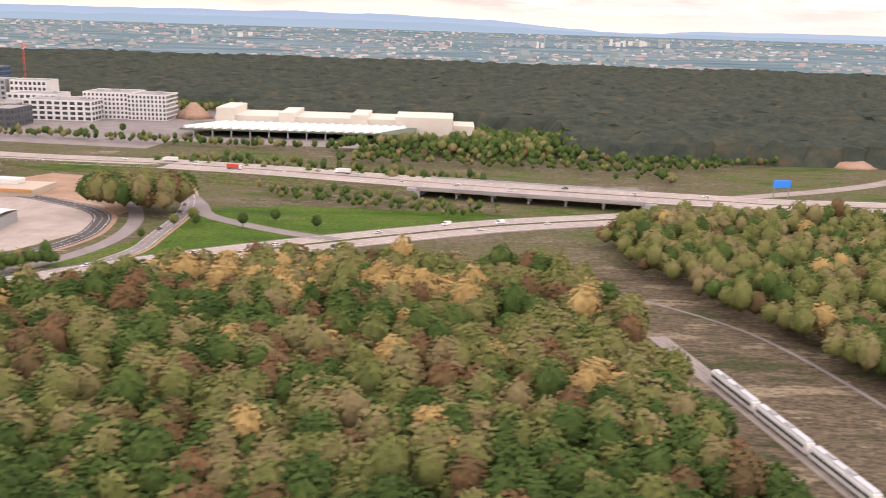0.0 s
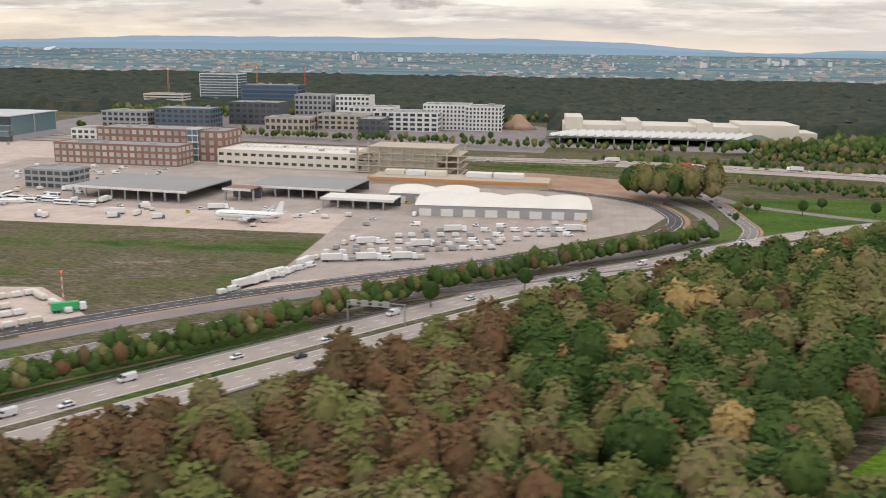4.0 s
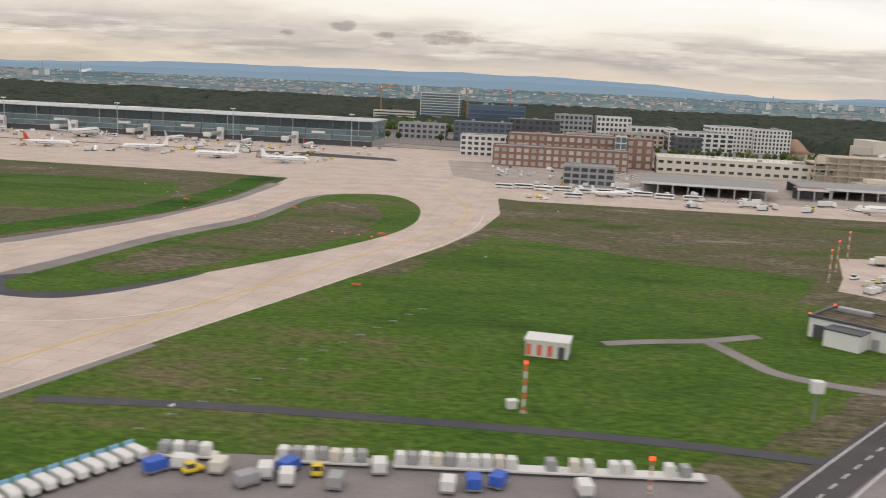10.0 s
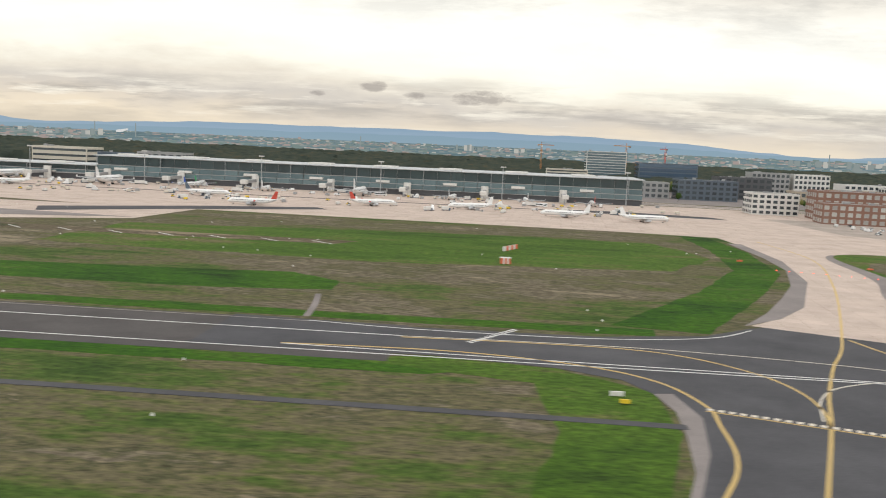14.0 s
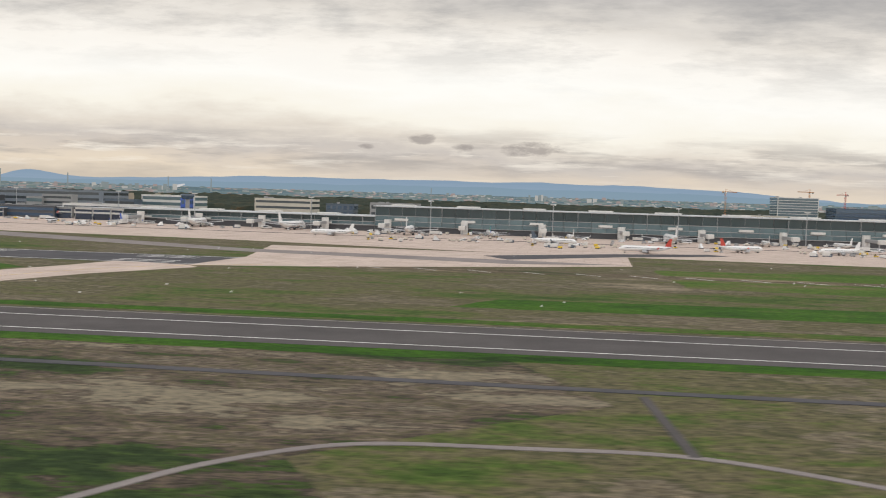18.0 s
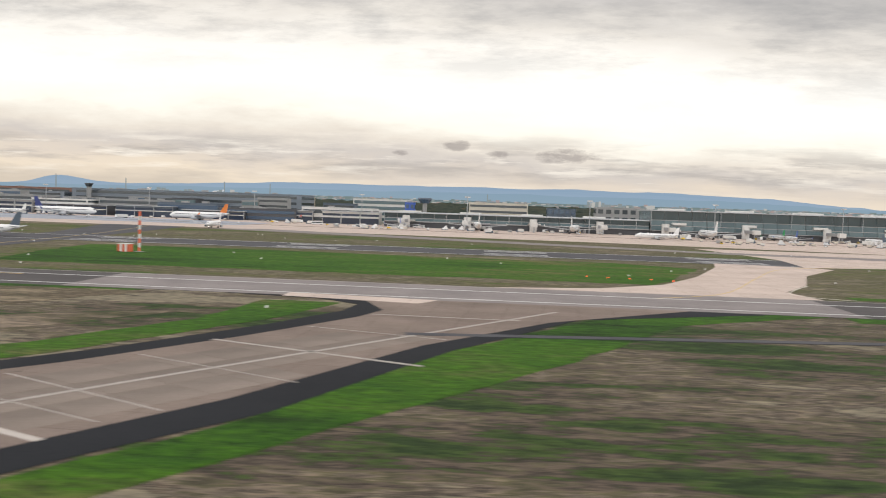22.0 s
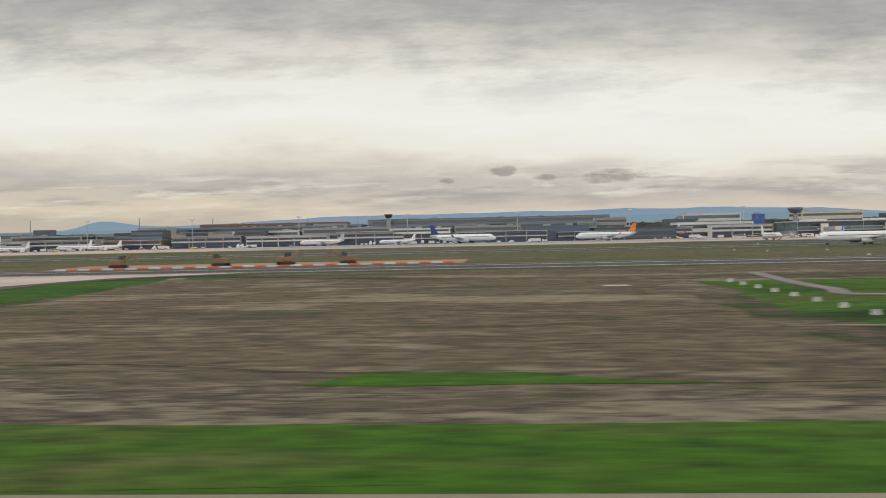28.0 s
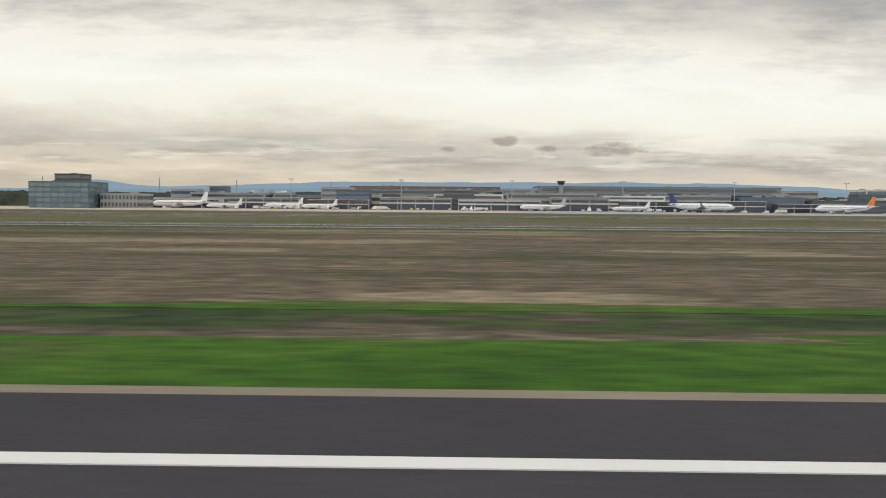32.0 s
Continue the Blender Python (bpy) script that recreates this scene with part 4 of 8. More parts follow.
line_mark("marking_hold", [(-471, 91.4), (-450.7, 84.8)], 0.2, 0.072, Y)
line_mark("marking_hold", [(-422, 73.2), (-401.4, 66.4)], 0.8, 0.072, M["cream"], dash=(0.6, 0.45))
line_mark("marking_hold", [(-422.2, 72.5), (-401.6, 65.7)], 0.22, 0.072, Y)
line_mark("marking_threshold_bar", [(-490, 126), (-496, 116)], 0.9, 0.072, W, dash=(0.5, 0.5))
for k in range(12):
    line_mark("marking_displaced", [(-690 + k * 13.5, 224), (-684 + k * 13.5, 219)], 0.45, 0.02, W)
laid("pavement_displaced", [(-700, 216), (-535, 219), (-530, 228), (-700, 229)], 0.014, M["grass_dry"], "worn strip before the far runway", "grass")
for k in range(4):
    for off in (214, 218, 228, 232):
        laid("marking_touchdown", [(-738 - k * 52, off - 0.35), (-722 - k * 52, off - 0.35), (-722 - k * 52, off + 0.35), (-738 - k * 52, off + 0.35)], 0.0665, W, "white runway marking block", "marking")

laid("pavement_blue_apron", [(-1180, 436), (-930, 440), (-930, 452), (-1180, 450)], 0.034, M["blue_apron"], "bluish concrete strip before the pier gates")


# ---- sky, hills and the far plain ----
n = Nodes("cloud_sheet")
n.t.nodes.remove(n.b)
tc = n.add("ShaderNodeTexCoord")
sep = n.add("ShaderNodeSeparateXYZ", Vector=tc.outputs["Object"])
X0, Z0 = sep.outputs["X"], sep.outputs["Z"]
wide = n.noise(n.coords((0.0011, 1, 0.0042)), 1.0, 7, 0.58)
tuft = n.noise(n.coords((0.0042, 1, 0.016)), 1.0, 6, 0.55)
warp = n.math("ADD", n.math("MULTIPLY", n.math("SUBTRACT", wide, 0.5), 300.0), n.math("MULTIPLY", n.math("SUBTRACT", tuft, 0.5), 70.0))
tilt = n.math("MULTIPLY", n.math("ADD", X0, 1150.0), 0.045)
height = n.math("DIVIDE", n.math("ADD", n.math("ADD", Z0, warp), tilt), 1000.0)
col = n.ramp(height, [(0.0, lin(206, 194, 176)), (0.07, lin(230, 216, 194)), (0.135, lin(216, 205, 190)), (0.185, lin(204, 197, 188)), (0.235, lin(226, 218, 204)), (0.30, lin(248, 244, 230)), (0.40, lin(254, 253, 245)), (0.56, lin(250, 246, 236)), (0.66, lin(226, 221, 211)), (0.76, lin(192, 189, 184)), (0.90, lin(164, 164, 163))])
streak = n.noise(n.coords((0.0020, 1, 0.018)), 1.0, 6, 0.6)
low = n.math("SUBTRACT", 1.0, n.math("ABSOLUTE", n.math("DIVIDE", n.math("SUBTRACT", Z0, 170.0), 110.0)), True)
bank = n.math("MULTIPLY", n.math("MULTIPLY", n.math("SUBTRACT", streak, 0.47, True), 7.0, True), low, True)
col = n.mix(n.math("MULTIPLY", bank, 0.68), col, lin(158, 154, 150))
gap = n.math("MULTIPLY", n.math("MULTIPLY", n.math("SUBTRACT", n.noise(n.coords((0.0026, 1, 0.030)), 1.0, 7, 0.6), 0.53, True), 8.0, True), low, True)
col = n.mix(n.math("MULTIPLY", gap, 0.8), col, lin(250, 243, 228))
upper = n.math("DIVIDE", n.math("SUBTRACT", n.math("ADD", Z0, tilt), 380.0), 260.0, True)
billow = n.noise(n.coords((0.0017, 1, 0.0085), turn=0.0), 1.0, 8, 0.64)
col = n.mix(n.math("MULTIPLY", n.math("MULTIPLY", n.math("MULTIPLY", n.math("SUBTRACT", billow, 0.47, True), 6.0, True), upper), 0.5), col, lin(146, 147, 148))
col = n.mix(n.math("MULTIPLY", n.math("MULTIPLY", n.math("MULTIPLY", n.math("SUBTRACT", 0.46, billow, True), 6.0, True), upper), 0.45), col, lin(236, 232, 224))
rag = n.noise(n.coords((0.011, 1, 0.030)), 1.0, 6, 0.62)
# small dark clouds that hang below the deck
for cx, cz, rx, rz in ((-985, 226, 46, 20), (-835, 196, 44, 15), (-600, 200, 100, 24), (-1180, 196, 30, 10)):
    dx = n.math("POWER", n.math("ABSOLUTE", n.math("DIVIDE", n.math("SUBTRACT", X0, float(cx)), float(rx))), 2.0)
    dz = n.math("POWER", n.math("ABSOLUTE", n.math("DIVIDE", n.math("SUBTRACT", Z0, float(cz)), float(rz))), 2.0)
    r = n.math("ADD", n.math("ADD", dx, dz), n.math("MULTIPLY", n.math("SUBTRACT", rag, 0.5), 5.0))
    f = n.math("MULTIPLY", n.math("SUBTRACT", 1.1, r, True), 0.85, True)
    col = n.mix(n.math("MULTIPLY", f, 0.75), col, lin(146, 139, 135))
em = n.add("ShaderNodeEmission", Color=col, Strength=1.0)
n.t.links.new(em.outputs[0], n.t.nodes["Material Output"].inputs["Surface"])
bm = bmesh.new()
bm.faces.new([bm.verts.new(p) for p in ((-5200, 3040, -20), (3600, 3040, -20), (3600, 3040, 2200), (-5200, 3040, 2200))])
tagged(part("backdrop_sky", bm, n.m), "overcast sky with bright gaps and low dark clouds", "sky", kind="structure")


# Backdrop colour that glows by itself, with distance haze painted in by height.
def self_lit_material(name, a, b):
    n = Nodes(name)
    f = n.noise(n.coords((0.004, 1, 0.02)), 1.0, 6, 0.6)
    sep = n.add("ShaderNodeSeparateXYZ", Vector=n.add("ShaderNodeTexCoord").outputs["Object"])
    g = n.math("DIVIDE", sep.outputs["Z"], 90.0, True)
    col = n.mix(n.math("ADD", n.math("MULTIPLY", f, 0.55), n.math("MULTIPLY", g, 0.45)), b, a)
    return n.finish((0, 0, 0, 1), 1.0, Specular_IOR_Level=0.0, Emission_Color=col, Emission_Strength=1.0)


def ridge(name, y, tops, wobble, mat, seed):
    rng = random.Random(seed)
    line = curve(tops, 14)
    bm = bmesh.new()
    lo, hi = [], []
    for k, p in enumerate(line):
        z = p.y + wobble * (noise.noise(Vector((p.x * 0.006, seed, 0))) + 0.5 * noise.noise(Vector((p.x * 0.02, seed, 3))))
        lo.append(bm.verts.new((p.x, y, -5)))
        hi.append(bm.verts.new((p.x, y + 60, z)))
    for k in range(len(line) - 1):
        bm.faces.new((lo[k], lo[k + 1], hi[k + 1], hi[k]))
    return tagged(part(name, bm, mat), "wooded hills on the horizon, blue haze painted into their colour", "hills", kind="structure")


# Ridges turn paler towards their foot: the haze is put into the colour.
ridge("backdrop_hills", 2950, [(-5000, 60), (-3200, 55), (-2600, 50), (-2400, 80), (-2200, 60), (-1900, 68), (-1500, 80), (-1000, 82), (-400, 84), (60, 74), (330, 56), (560, 46), (800, 58), (1300, 60), (3400, 50)], 4, self_lit_material("far_hills", lin(122, 148, 172), lin(158, 174, 186)), 3)
ridge("backdrop_foothills", 2880, [(-5000, 44), (-2600, 48), (-1900, 54), (-1200, 60), (-600, 62), (0, 58), (400, 46), (900, 46), (3400, 44)], 5, self_lit_material("near_hills", lin(122, 148, 168), lin(140, 160, 170)), 8)

# Blue-grey of the distance haze is painted into the plain's ground colour.
n = Nodes("hazed_plain")
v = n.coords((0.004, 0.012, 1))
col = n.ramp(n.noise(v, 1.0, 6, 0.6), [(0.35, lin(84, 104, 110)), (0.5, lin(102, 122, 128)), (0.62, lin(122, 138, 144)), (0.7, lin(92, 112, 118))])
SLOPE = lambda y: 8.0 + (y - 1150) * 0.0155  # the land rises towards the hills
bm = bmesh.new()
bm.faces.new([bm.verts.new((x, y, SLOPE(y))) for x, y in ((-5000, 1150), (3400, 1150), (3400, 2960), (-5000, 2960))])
tagged(part("backdrop_plain", bm, n.finish(col, 1.0, Specular_IOR_Level=0.0)), "rising plain with fields and suburbs, haze painted into its colour", "plain", kind="structure")


def pile(blocks, name, mats, label, category, kind="stuff"):
    """Many plain blocks (x, y, w, d, h, material) in one mesh."""
    verts, faces, ids = [], [], []
    for x, y, w, d, h, m in blocks:
        k = len(verts)
        verts += [(x + sx * w / 2, y + sy * d / 2, SLOPE(y) - 1 + z) for z in (0, h + 1) for sx, sy in ((-1, -1), (1, -1), (1, 1), (-1, 1))]
        faces += [(k + 4, k + 5, k + 6, k + 7)] + [(k + a, k + b, k + b + 4, k + a + 4) for a, b in ((0, 1), (1, 2), (2, 3), (3, 0))]
        ids += [m] * 5
    me = bpy.data.meshes.new(name)
    me.from_pydata(verts, [], faces)
    for m in mats:
        me.materials.append(m)
    me.polygons.foreach_set("material_index", ids)
    return tagged(new(name, me), label, category, kind=kind)


rng = random.Random(5)
# Greyed, glowing colours: distance haze is painted into walls, roofs and trees.
far_mats = [self_lit_material("far_white_wall", lin(190, 186, 178), lin(158, 160, 156)), self_lit_material("far_grey_wall", lin(138, 146, 144), lin(122, 132, 132)), self_lit_material("far_red_roof", lin(164, 146, 139), lin(146, 137, 134)), self_lit_material("far_trees", lin(102, 119, 115), lin(118, 132, 130))]
blocks = []
for _ in range(9000):
    y = 1230 + 1600 * rng.random() ** 1.3
    x = rng.uniform(-1400 - y * 0.9, y * 0.75 + 200)
    if noise.noise(Vector((x * 0.004, y * 0.005, 1))) < -0.12:
        continue
    m = rng.choice((0, 1, 1, 2, 2, 3, 3, 3))
    w = rng.uniform(2.5, 13) * (1.5 if m == 3 else 1)
    blocks.append((x, y, w, rng.uniform(4, 12), rng.uniform(1.0, 3.2) * (1 if rng.random() < 0.96 else 2.5), m))
for cx, cy in ((160, 1855), (-560, 2000), (-1500, 1900), (400, 2100), (-2300, 2050)):
    for _ in range(14):
        blocks.append((cx + rng.gauss(0, 60), cy + rng.gauss(0, 40), rng.uniform(4, 10), 8, rng.uniform(6, 15), rng.choice((0, 1, 1))))
pile(blocks, "far_town", far_mats, "pale suburbs and blocks of a far town, haze put into their colour", "town")
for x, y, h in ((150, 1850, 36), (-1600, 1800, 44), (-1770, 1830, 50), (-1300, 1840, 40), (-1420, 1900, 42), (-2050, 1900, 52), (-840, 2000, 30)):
    tagged(part("far_chimney", rod((x, y, SLOPE(y) - 1), (x, y, SLOPE(y) + h * 0.75), 1.6, sides=8, r2=1.0), far_mats[1]), "slim factory chimney with haze put into its colour", "chimney", "far chimneys")

bm = bmesh.new()
for k in range(7):
    bmesh.ops.create_icosphere(bm, subdivisions=2, radius=6.0 - k * 0.5, matrix=Matrix.Translation((-1672 + k * 4.6 + rng.gauss(0, 1.5), 2560, SLOPE(2560) + 3 + k * 1.1)) @ Matrix.Diagonal((1.3, 1, 0.8, 1)))
# Self-lit steam: its brightness is put into the material, not lit by the sky.
tagged(part("steam_plume", bm, self_lit_material("steam", lin(216, 214, 210), lin(190, 192, 194)), smooth=True), "white steam over a factory in the distance", "steam", kind="stuff")

# ---- far woods: an uneven canopy ----
def canopy(name, x0, x1, y0, y1, step, h, mat, seed, rise=0.0145):
    nx, ny = int((x1 - x0) / step), int((y1 - y0) / step)
    rng = np.random.default_rng(seed)
    gx, gy = np.meshgrid(np.linspace(x0, x1, nx), np.linspace(y0, y1, ny))
    gx, gy = gx + rng.normal(0, step * 0.25, gx.shape), gy + rng.normal(0, step * 0.25, gy.shape)
    gz = h + rng.normal(0, h * 0.13, gx.shape) + h * 0.14 * np.sin(gx * 0.031) * np.cos(gy * 0.045) + np.clip(gy - 690, 0, None) * rise
    gz[0, :] = 0
    gz[:, 0] = 0
    gz[:, -1] = 0
    gx[:, 0], gx[:, -1] = x0, x1
    verts = np.stack([gx, gy, gz], -1).reshape(-1, 3)
    k = np.arange(nx * ny).reshape(ny, nx)
    faces = np.stack([k[:-1, :-1], k[:-1, 1:], k[1:, 1:], k[1:, :-1]], -1).reshape(-1, 4)
    me = bpy.data.meshes.new(name)
    me.from_pydata(verts.tolist(), [], faces.tolist())
    me.materials.append(mat)
    return tagged(new(name, me), "dense dark wood seen from far off", "woods", kind="stuff")


canopy("far_woods", -3300, 1900, 660, 1180, 7.0, 8.0, M["far_wood"], 1)
canopy("far_woods_east", 44, 1100, 480, 676, 6.0, 8.5, M["far_wood"], 2)
canopy("far_woods_hall", -150, 70, 584, 676, 6.0, 8.0, M["far_wood"], 4)

# ---- trees ----
def crown_arrays(rng, clumps, size, tall, sub):
    """A crown as many uneven leaf clumps on a rounded core: vertices, triangles and soft normals."""
    V, F, N = [], [], []
    bm = bmesh.new()
    bmesh.ops.create_icosphere(bm, subdivisions=sub, radius=1.0)
    core = np.array([v.co for v in bm.verts])
    tri = np.array([[v.index for v in f.verts] for f in bm.faces])
    bm.free()
    mid, span = np.array([0, 0, tall * 0.60]), np.array([size * 1.06, size * 1.06, tall * 0.345])
    V.append(core * span * 0.92 * (1 + rng.normal(0, 0.06, (len(core), 1))) + mid)
    N.append(core)
    F.append(tri)
    n = len(core)
    base = np.array([(1, 0, 0), (0, 1, 0), (-1, 0, 0), (0, -1, 0), (0, 0, 1), (0, 0, -1)], float)
    tri = np.array([(0, 1, 4), (1, 2, 4), (2, 3, 4), (3, 0, 4), (1, 0, 5), (2, 1, 5), (3, 2, 5), (0, 3, 5)])
    for k in range(clumps):
        a, e = k * 2.39996 + rng.normal(0, 0.35), math.asin(min(1.0, max(-0.45, -0.4 + 1.4 * (k + rng.random()) / clumps)))
        u = np.array([math.cos(a) * math.cos(e), math.sin(a) * math.cos(e), math.sin(e)])
        c = u * rng.uniform(0.86, 1.02) * span + mid
        r = size * rng.uniform(0.10, 0.19)
        spin = rng.uniform(0, 6.28)
        turn = np.array([[math.cos(spin), -math.sin(spin), 0], [math.sin(spin), math.cos(spin), 0], [0, 0, 1]])
        b = (base + rng.normal(0, 0.25, base.shape)) @ turn
        V.append(b * r * np.array([1, 1, rng.uniform(0.6, 0.9)]) + c)
        N.append(b * 0.5 + u * 1.0 + np.array([0, 0, 0.15]))
        F.append(tri + n)
        n += len(base)
    N = np.concatenate(N)
    return np.concatenate(V), np.concatenate(F), N / np.linalg.norm(N, axis=1, keepdims=True)


def tree_mesh(name, seed, clumps, size, tall, mat, sub=2):
    v, f, nrm = crown_arrays(np.random.default_rng(seed), clumps, size, tall, sub)
    me = bpy.data.meshes.new(name)
    me.from_pydata(v.tolist(), [], f.tolist())
    me.materials.append(mat)
    me.shade_smooth()
    me.normals_split_custom_set_from_vertices(nrm.tolist())
    return me


def trunk_mesh(name, seed, tall, size):
    rng = random.Random(seed)
    bm = rod((0, 0, -0.1), (0, 0, tall * 0.62), 0.26, sides=7, r2=0.12)
    for k in range(4):
        a = k * 1.6 + rng.random()
        rod((0, 0, tall * 0.3), (math.cos(a) * size * 0.6, math.sin(a) * size * 0.6, tall * 0.68), 0.10, bm, 5, 0.04)
    return mesh(name, bm, M["bark"])


KINDS = []
for k, (mat, label) in enumerate((("leaves", "leafy forest tree turning olive in autumn"), ("leaves_green", "dense green leafy broadleaf tree"), ("leaves_brown", "russet brown broadleaf autumn tree"), ("leaves_orange", "bright orange broadleaf autumn tree"), ("leaves", "leafy forest tree turning olive in autumn"), ("leaves_green", "dense green leafy broadleaf tree"))):
    size, tall = 2.3 + 0.25 * (k % 3), 8.8 + (k % 4) * 0.7
    KINDS.append((tree_mesh("crown", 11 + k, 240, size, tall, M[mat]), trunk_mesh("trunk", k, tall, size), label))


def tree(x, y, k, s, group, turn=0.0):
    ob = empty("tree", KINDS[k][2], "tree", Matrix.LocRotScale((x, y, 0), Euler((0, 0, turn)), (s, s, s)), group)
    part("trunk", KINDS[k][1], None, ob)
    part("crown", KINDS[k][0], None, ob)
    return ob


def inside(x, y, poly):
    c, j = False, len(poly) - 1
    for i in range(len(poly)):
        (a, b), (p, q) = poly[i][:2], poly[j][:2]
        if (b > y) != (q > y) and x < (p - a) * (y - b) / (q - b) + a:
            c = not c
        j = i
    return c


def forest(name, outline, holes, step, seed, mats, label, pick, nearest=None, tall=1.0, clumps=92):
    """A wood: its nearest trees as objects, the rest as one mesh."""
    rng = np.random.default_rng(seed)
    shapes = [crown_arrays(np.random.default_rng(seed * 10 + k), clumps, 2.3 + 0.3 * (k % 3), 8.6 + (k % 4) * 0.9, 1) for k in range(8)]
    xs, ys = [p[0] for p in outline], [p[1] for p in outline]
    V, F, I, N, n, made = [], [], [], [], 0, 0
    y = min(ys)
    while y < max(ys):
        x = min(xs)
        while x < max(xs):
            px, py = x + rng.normal(0, step * 0.28), y + rng.normal(0, step * 0.28)
            x += step
            if not inside(px, py, outline) or any(inside(px, py, h) for h in holes):
                continue
            m = pick(px, py, rng.random())
            s = rng.uniform(0.78, 1.18) * tall
            if nearest and inside(px, py, nearest) and made < 130:
                tree(px, py, {0: (0, 4)[made % 2], 1: (1, 5)[made % 2], 2: 2, 3: 3}[m], s, label, rng.uniform(0, 6.28))
                made += 1
                continue
            v, f, nrm = shapes[int(rng.integers(8))]
            a = rng.uniform(0, 6.28)
            R = np.array([[math.cos(a), -math.sin(a), 0], [math.sin(a), math.cos(a), 0], [0, 0, 1]])
            V.append(v @ R.T * (s * np.array([1, 1, rng.uniform(0.86, 1.14)])) + np.array([px, py, 0]))
            N.append(nrm @ R.T)
            F.append(f + n)
            I.append(np.full(len(f), m))
            n += len(v)
        y += step * 0.87
    if not V:
        return
    V, F, I, N = np.concatenate(V), np.concatenate(F), np.concatenate(I), np.concatenate(N)
    me = bpy.data.meshes.new(name)
    me.vertices.add(len(V))
    me.vertices.foreach_set("co", V.ravel())
    me.loops.add(F.size)
    me.loops.foreach_set("vertex_index", F.ravel().astype(np.int32))
    me.polygons.add(len(F))
    me.polygons.foreach_set("loop_start", np.arange(0, F.size, 3, dtype=np.int32))
    me.polygons.foreach_set("material_index", I.astype(np.int32))
    for m in mats:
        me.materials.append(m)
    me.update(calc_edges=True)
    me.shade_smooth()
    me.normals_split_custom_set_from_vertices(N.tolist())
    tagged(new(name, me), label, "forest", kind="stuff")


LEAF = [M["leaves"], M["leaves_green"], M["leaves_brown"], M["leaves_orange"]]
WOODS = [(-262, 40), (-238, 72), (-200, 112), (-176, 142), (-134, 194), (-104, 224), (-64, 256), (-36, 262), (0, 265), (16, 266), (26, 256), (29, 242), (34, 222), (36, 196), (40, 145), (-20, 122), (-100, 98), (-180, 66), (-225, 30)]
CLEAR = [(-121, 118), (-104, 144), (-91.5, 160.5), (-79.5, 174), (-68.5, 171.5), (-63, 157), (-74.5, 139), (-89, 118)]


def wood_kind(x, y, u):
    band = noise.noise(Vector((x * 0.02, y * 0.03, 4)))
    if x < -150:
        return (2 if u < 0.62 + 0.25 * band else 0) if y - 96 > (x + 205) * -0.3 + 5 * band else (2 if u < 0.07 else (1 if u < 0.85 else 0))
    if -66 < x < 6 and abs((y - 240) - x * -0.1) < 9:
        return 3 if u < 0.42 else (2 if u > 0.8 else 0)
    if -40 < x < 44 and abs(y - 198 + x * 0.16) < 4.5:
        return 3 if u < 0.34 else (2 if u > 0.8 else 0)
    return 3 if u < 0.015 else (1 if u < 0.42 + 0.5 * band else (2 if u > 0.90 else 0))


forest("forest", WOODS, [CLEAR], 3.3, 3, LEAF, "mixed autumn wood of green, olive and russet trees", wood_kind, [(-130, 120), (-96, 168), (-80, 182), (-60, 178), (-40, 140), (-60, 110)])
forest("forest_edge", [(-270, 42), (-251, 71), (-239, 87), (-225, 102), (-206, 120), (-200, 112), (-238, 72), (-262, 38)], [], 2.5, 5, LEAF, "low green trees at the edge of the wood", lambda x, y, u: 1 if u < 0.8 else (2 if u > 0.93 else 0), tall=0.72, clumps=70)
forest("forest_east", [(41, 290), (50, 266), (62, 236), (71, 214), (80, 190), (92, 150), (140, 150), (160, 330), (120, 344), (84, 338), (56, 334), (38, 312)], [], 4.2, 6, LEAF, "mixed autumn wood of green and olive trees", lambda x, y, u: 1 if u < 0.22 else (2 if u > 0.94 else (3 if u > 0.90 else 0)), clumps=48, tall=0.85)
forest("forest_junction", [(-64, 360), (-30, 348), (0, 339), (14, 348), (0, 356), (-50, 376), (-78, 378)], [], 4.4, 8, LEAF, "young trees inside the road junction", lambda x, y, u: 1 if u < 0.7 else 0, tall=0.4, clumps=30)
forest("forest_motorway", [(-130, 420), (-30, 396), (10, 392), (10, 410), (-30, 420), (-110, 446)], [], 6.0, 9, LEAF, "row of trees beside the highway", lambda x, y, u: 1 if u < 0.6 else 0, tall=0.5, clumps=30)
forest("forest_highway", [(-60, 446), (40, 424), (90, 412), (180, 424), (420, 436), (420, 480), (60, 480), (20, 500), (-40, 505)], [[(86, 404), (175, 424), (205, 470), (200, 540), (140, 540), (150, 480), (86, 440)], [(-20, 432), (80, 418), (80, 434), (-20, 446)]], 5.2, 12, LEAF, "mixed green wood beyond the highway", lambda x, y, u: 1 if u < 0.75 else (2 if u > 0.96 else 0), clumps=24, tall=0.5)
bm = bmesh.new()
bm.faces.new([bm.verts.new((*p, 0)) for p in WOODS])
bmesh.ops.triangulate(bm, faces=bm.faces)
tagged(part("ground_forest", bm, M["grass_dry"], at=pose(0, 0, 0.0025)), "leaf-strewn brown forest floor under trees", "forest floor", kind="structure")
forest("hedge_trees", [tuple(p) for p in offset(LINES["motorway"], 10.0)[22:68]] + [tuple(p) for p in offset(LINES["motorway"], 14.2)[22:68][::-1]], [], 1.55, 14, LEAF, "row of small trees between two roads", lambda x, y, u: 1 if u < 0.74 else (2 if u > 0.9 else 0), tall=0.50, clumps=24)
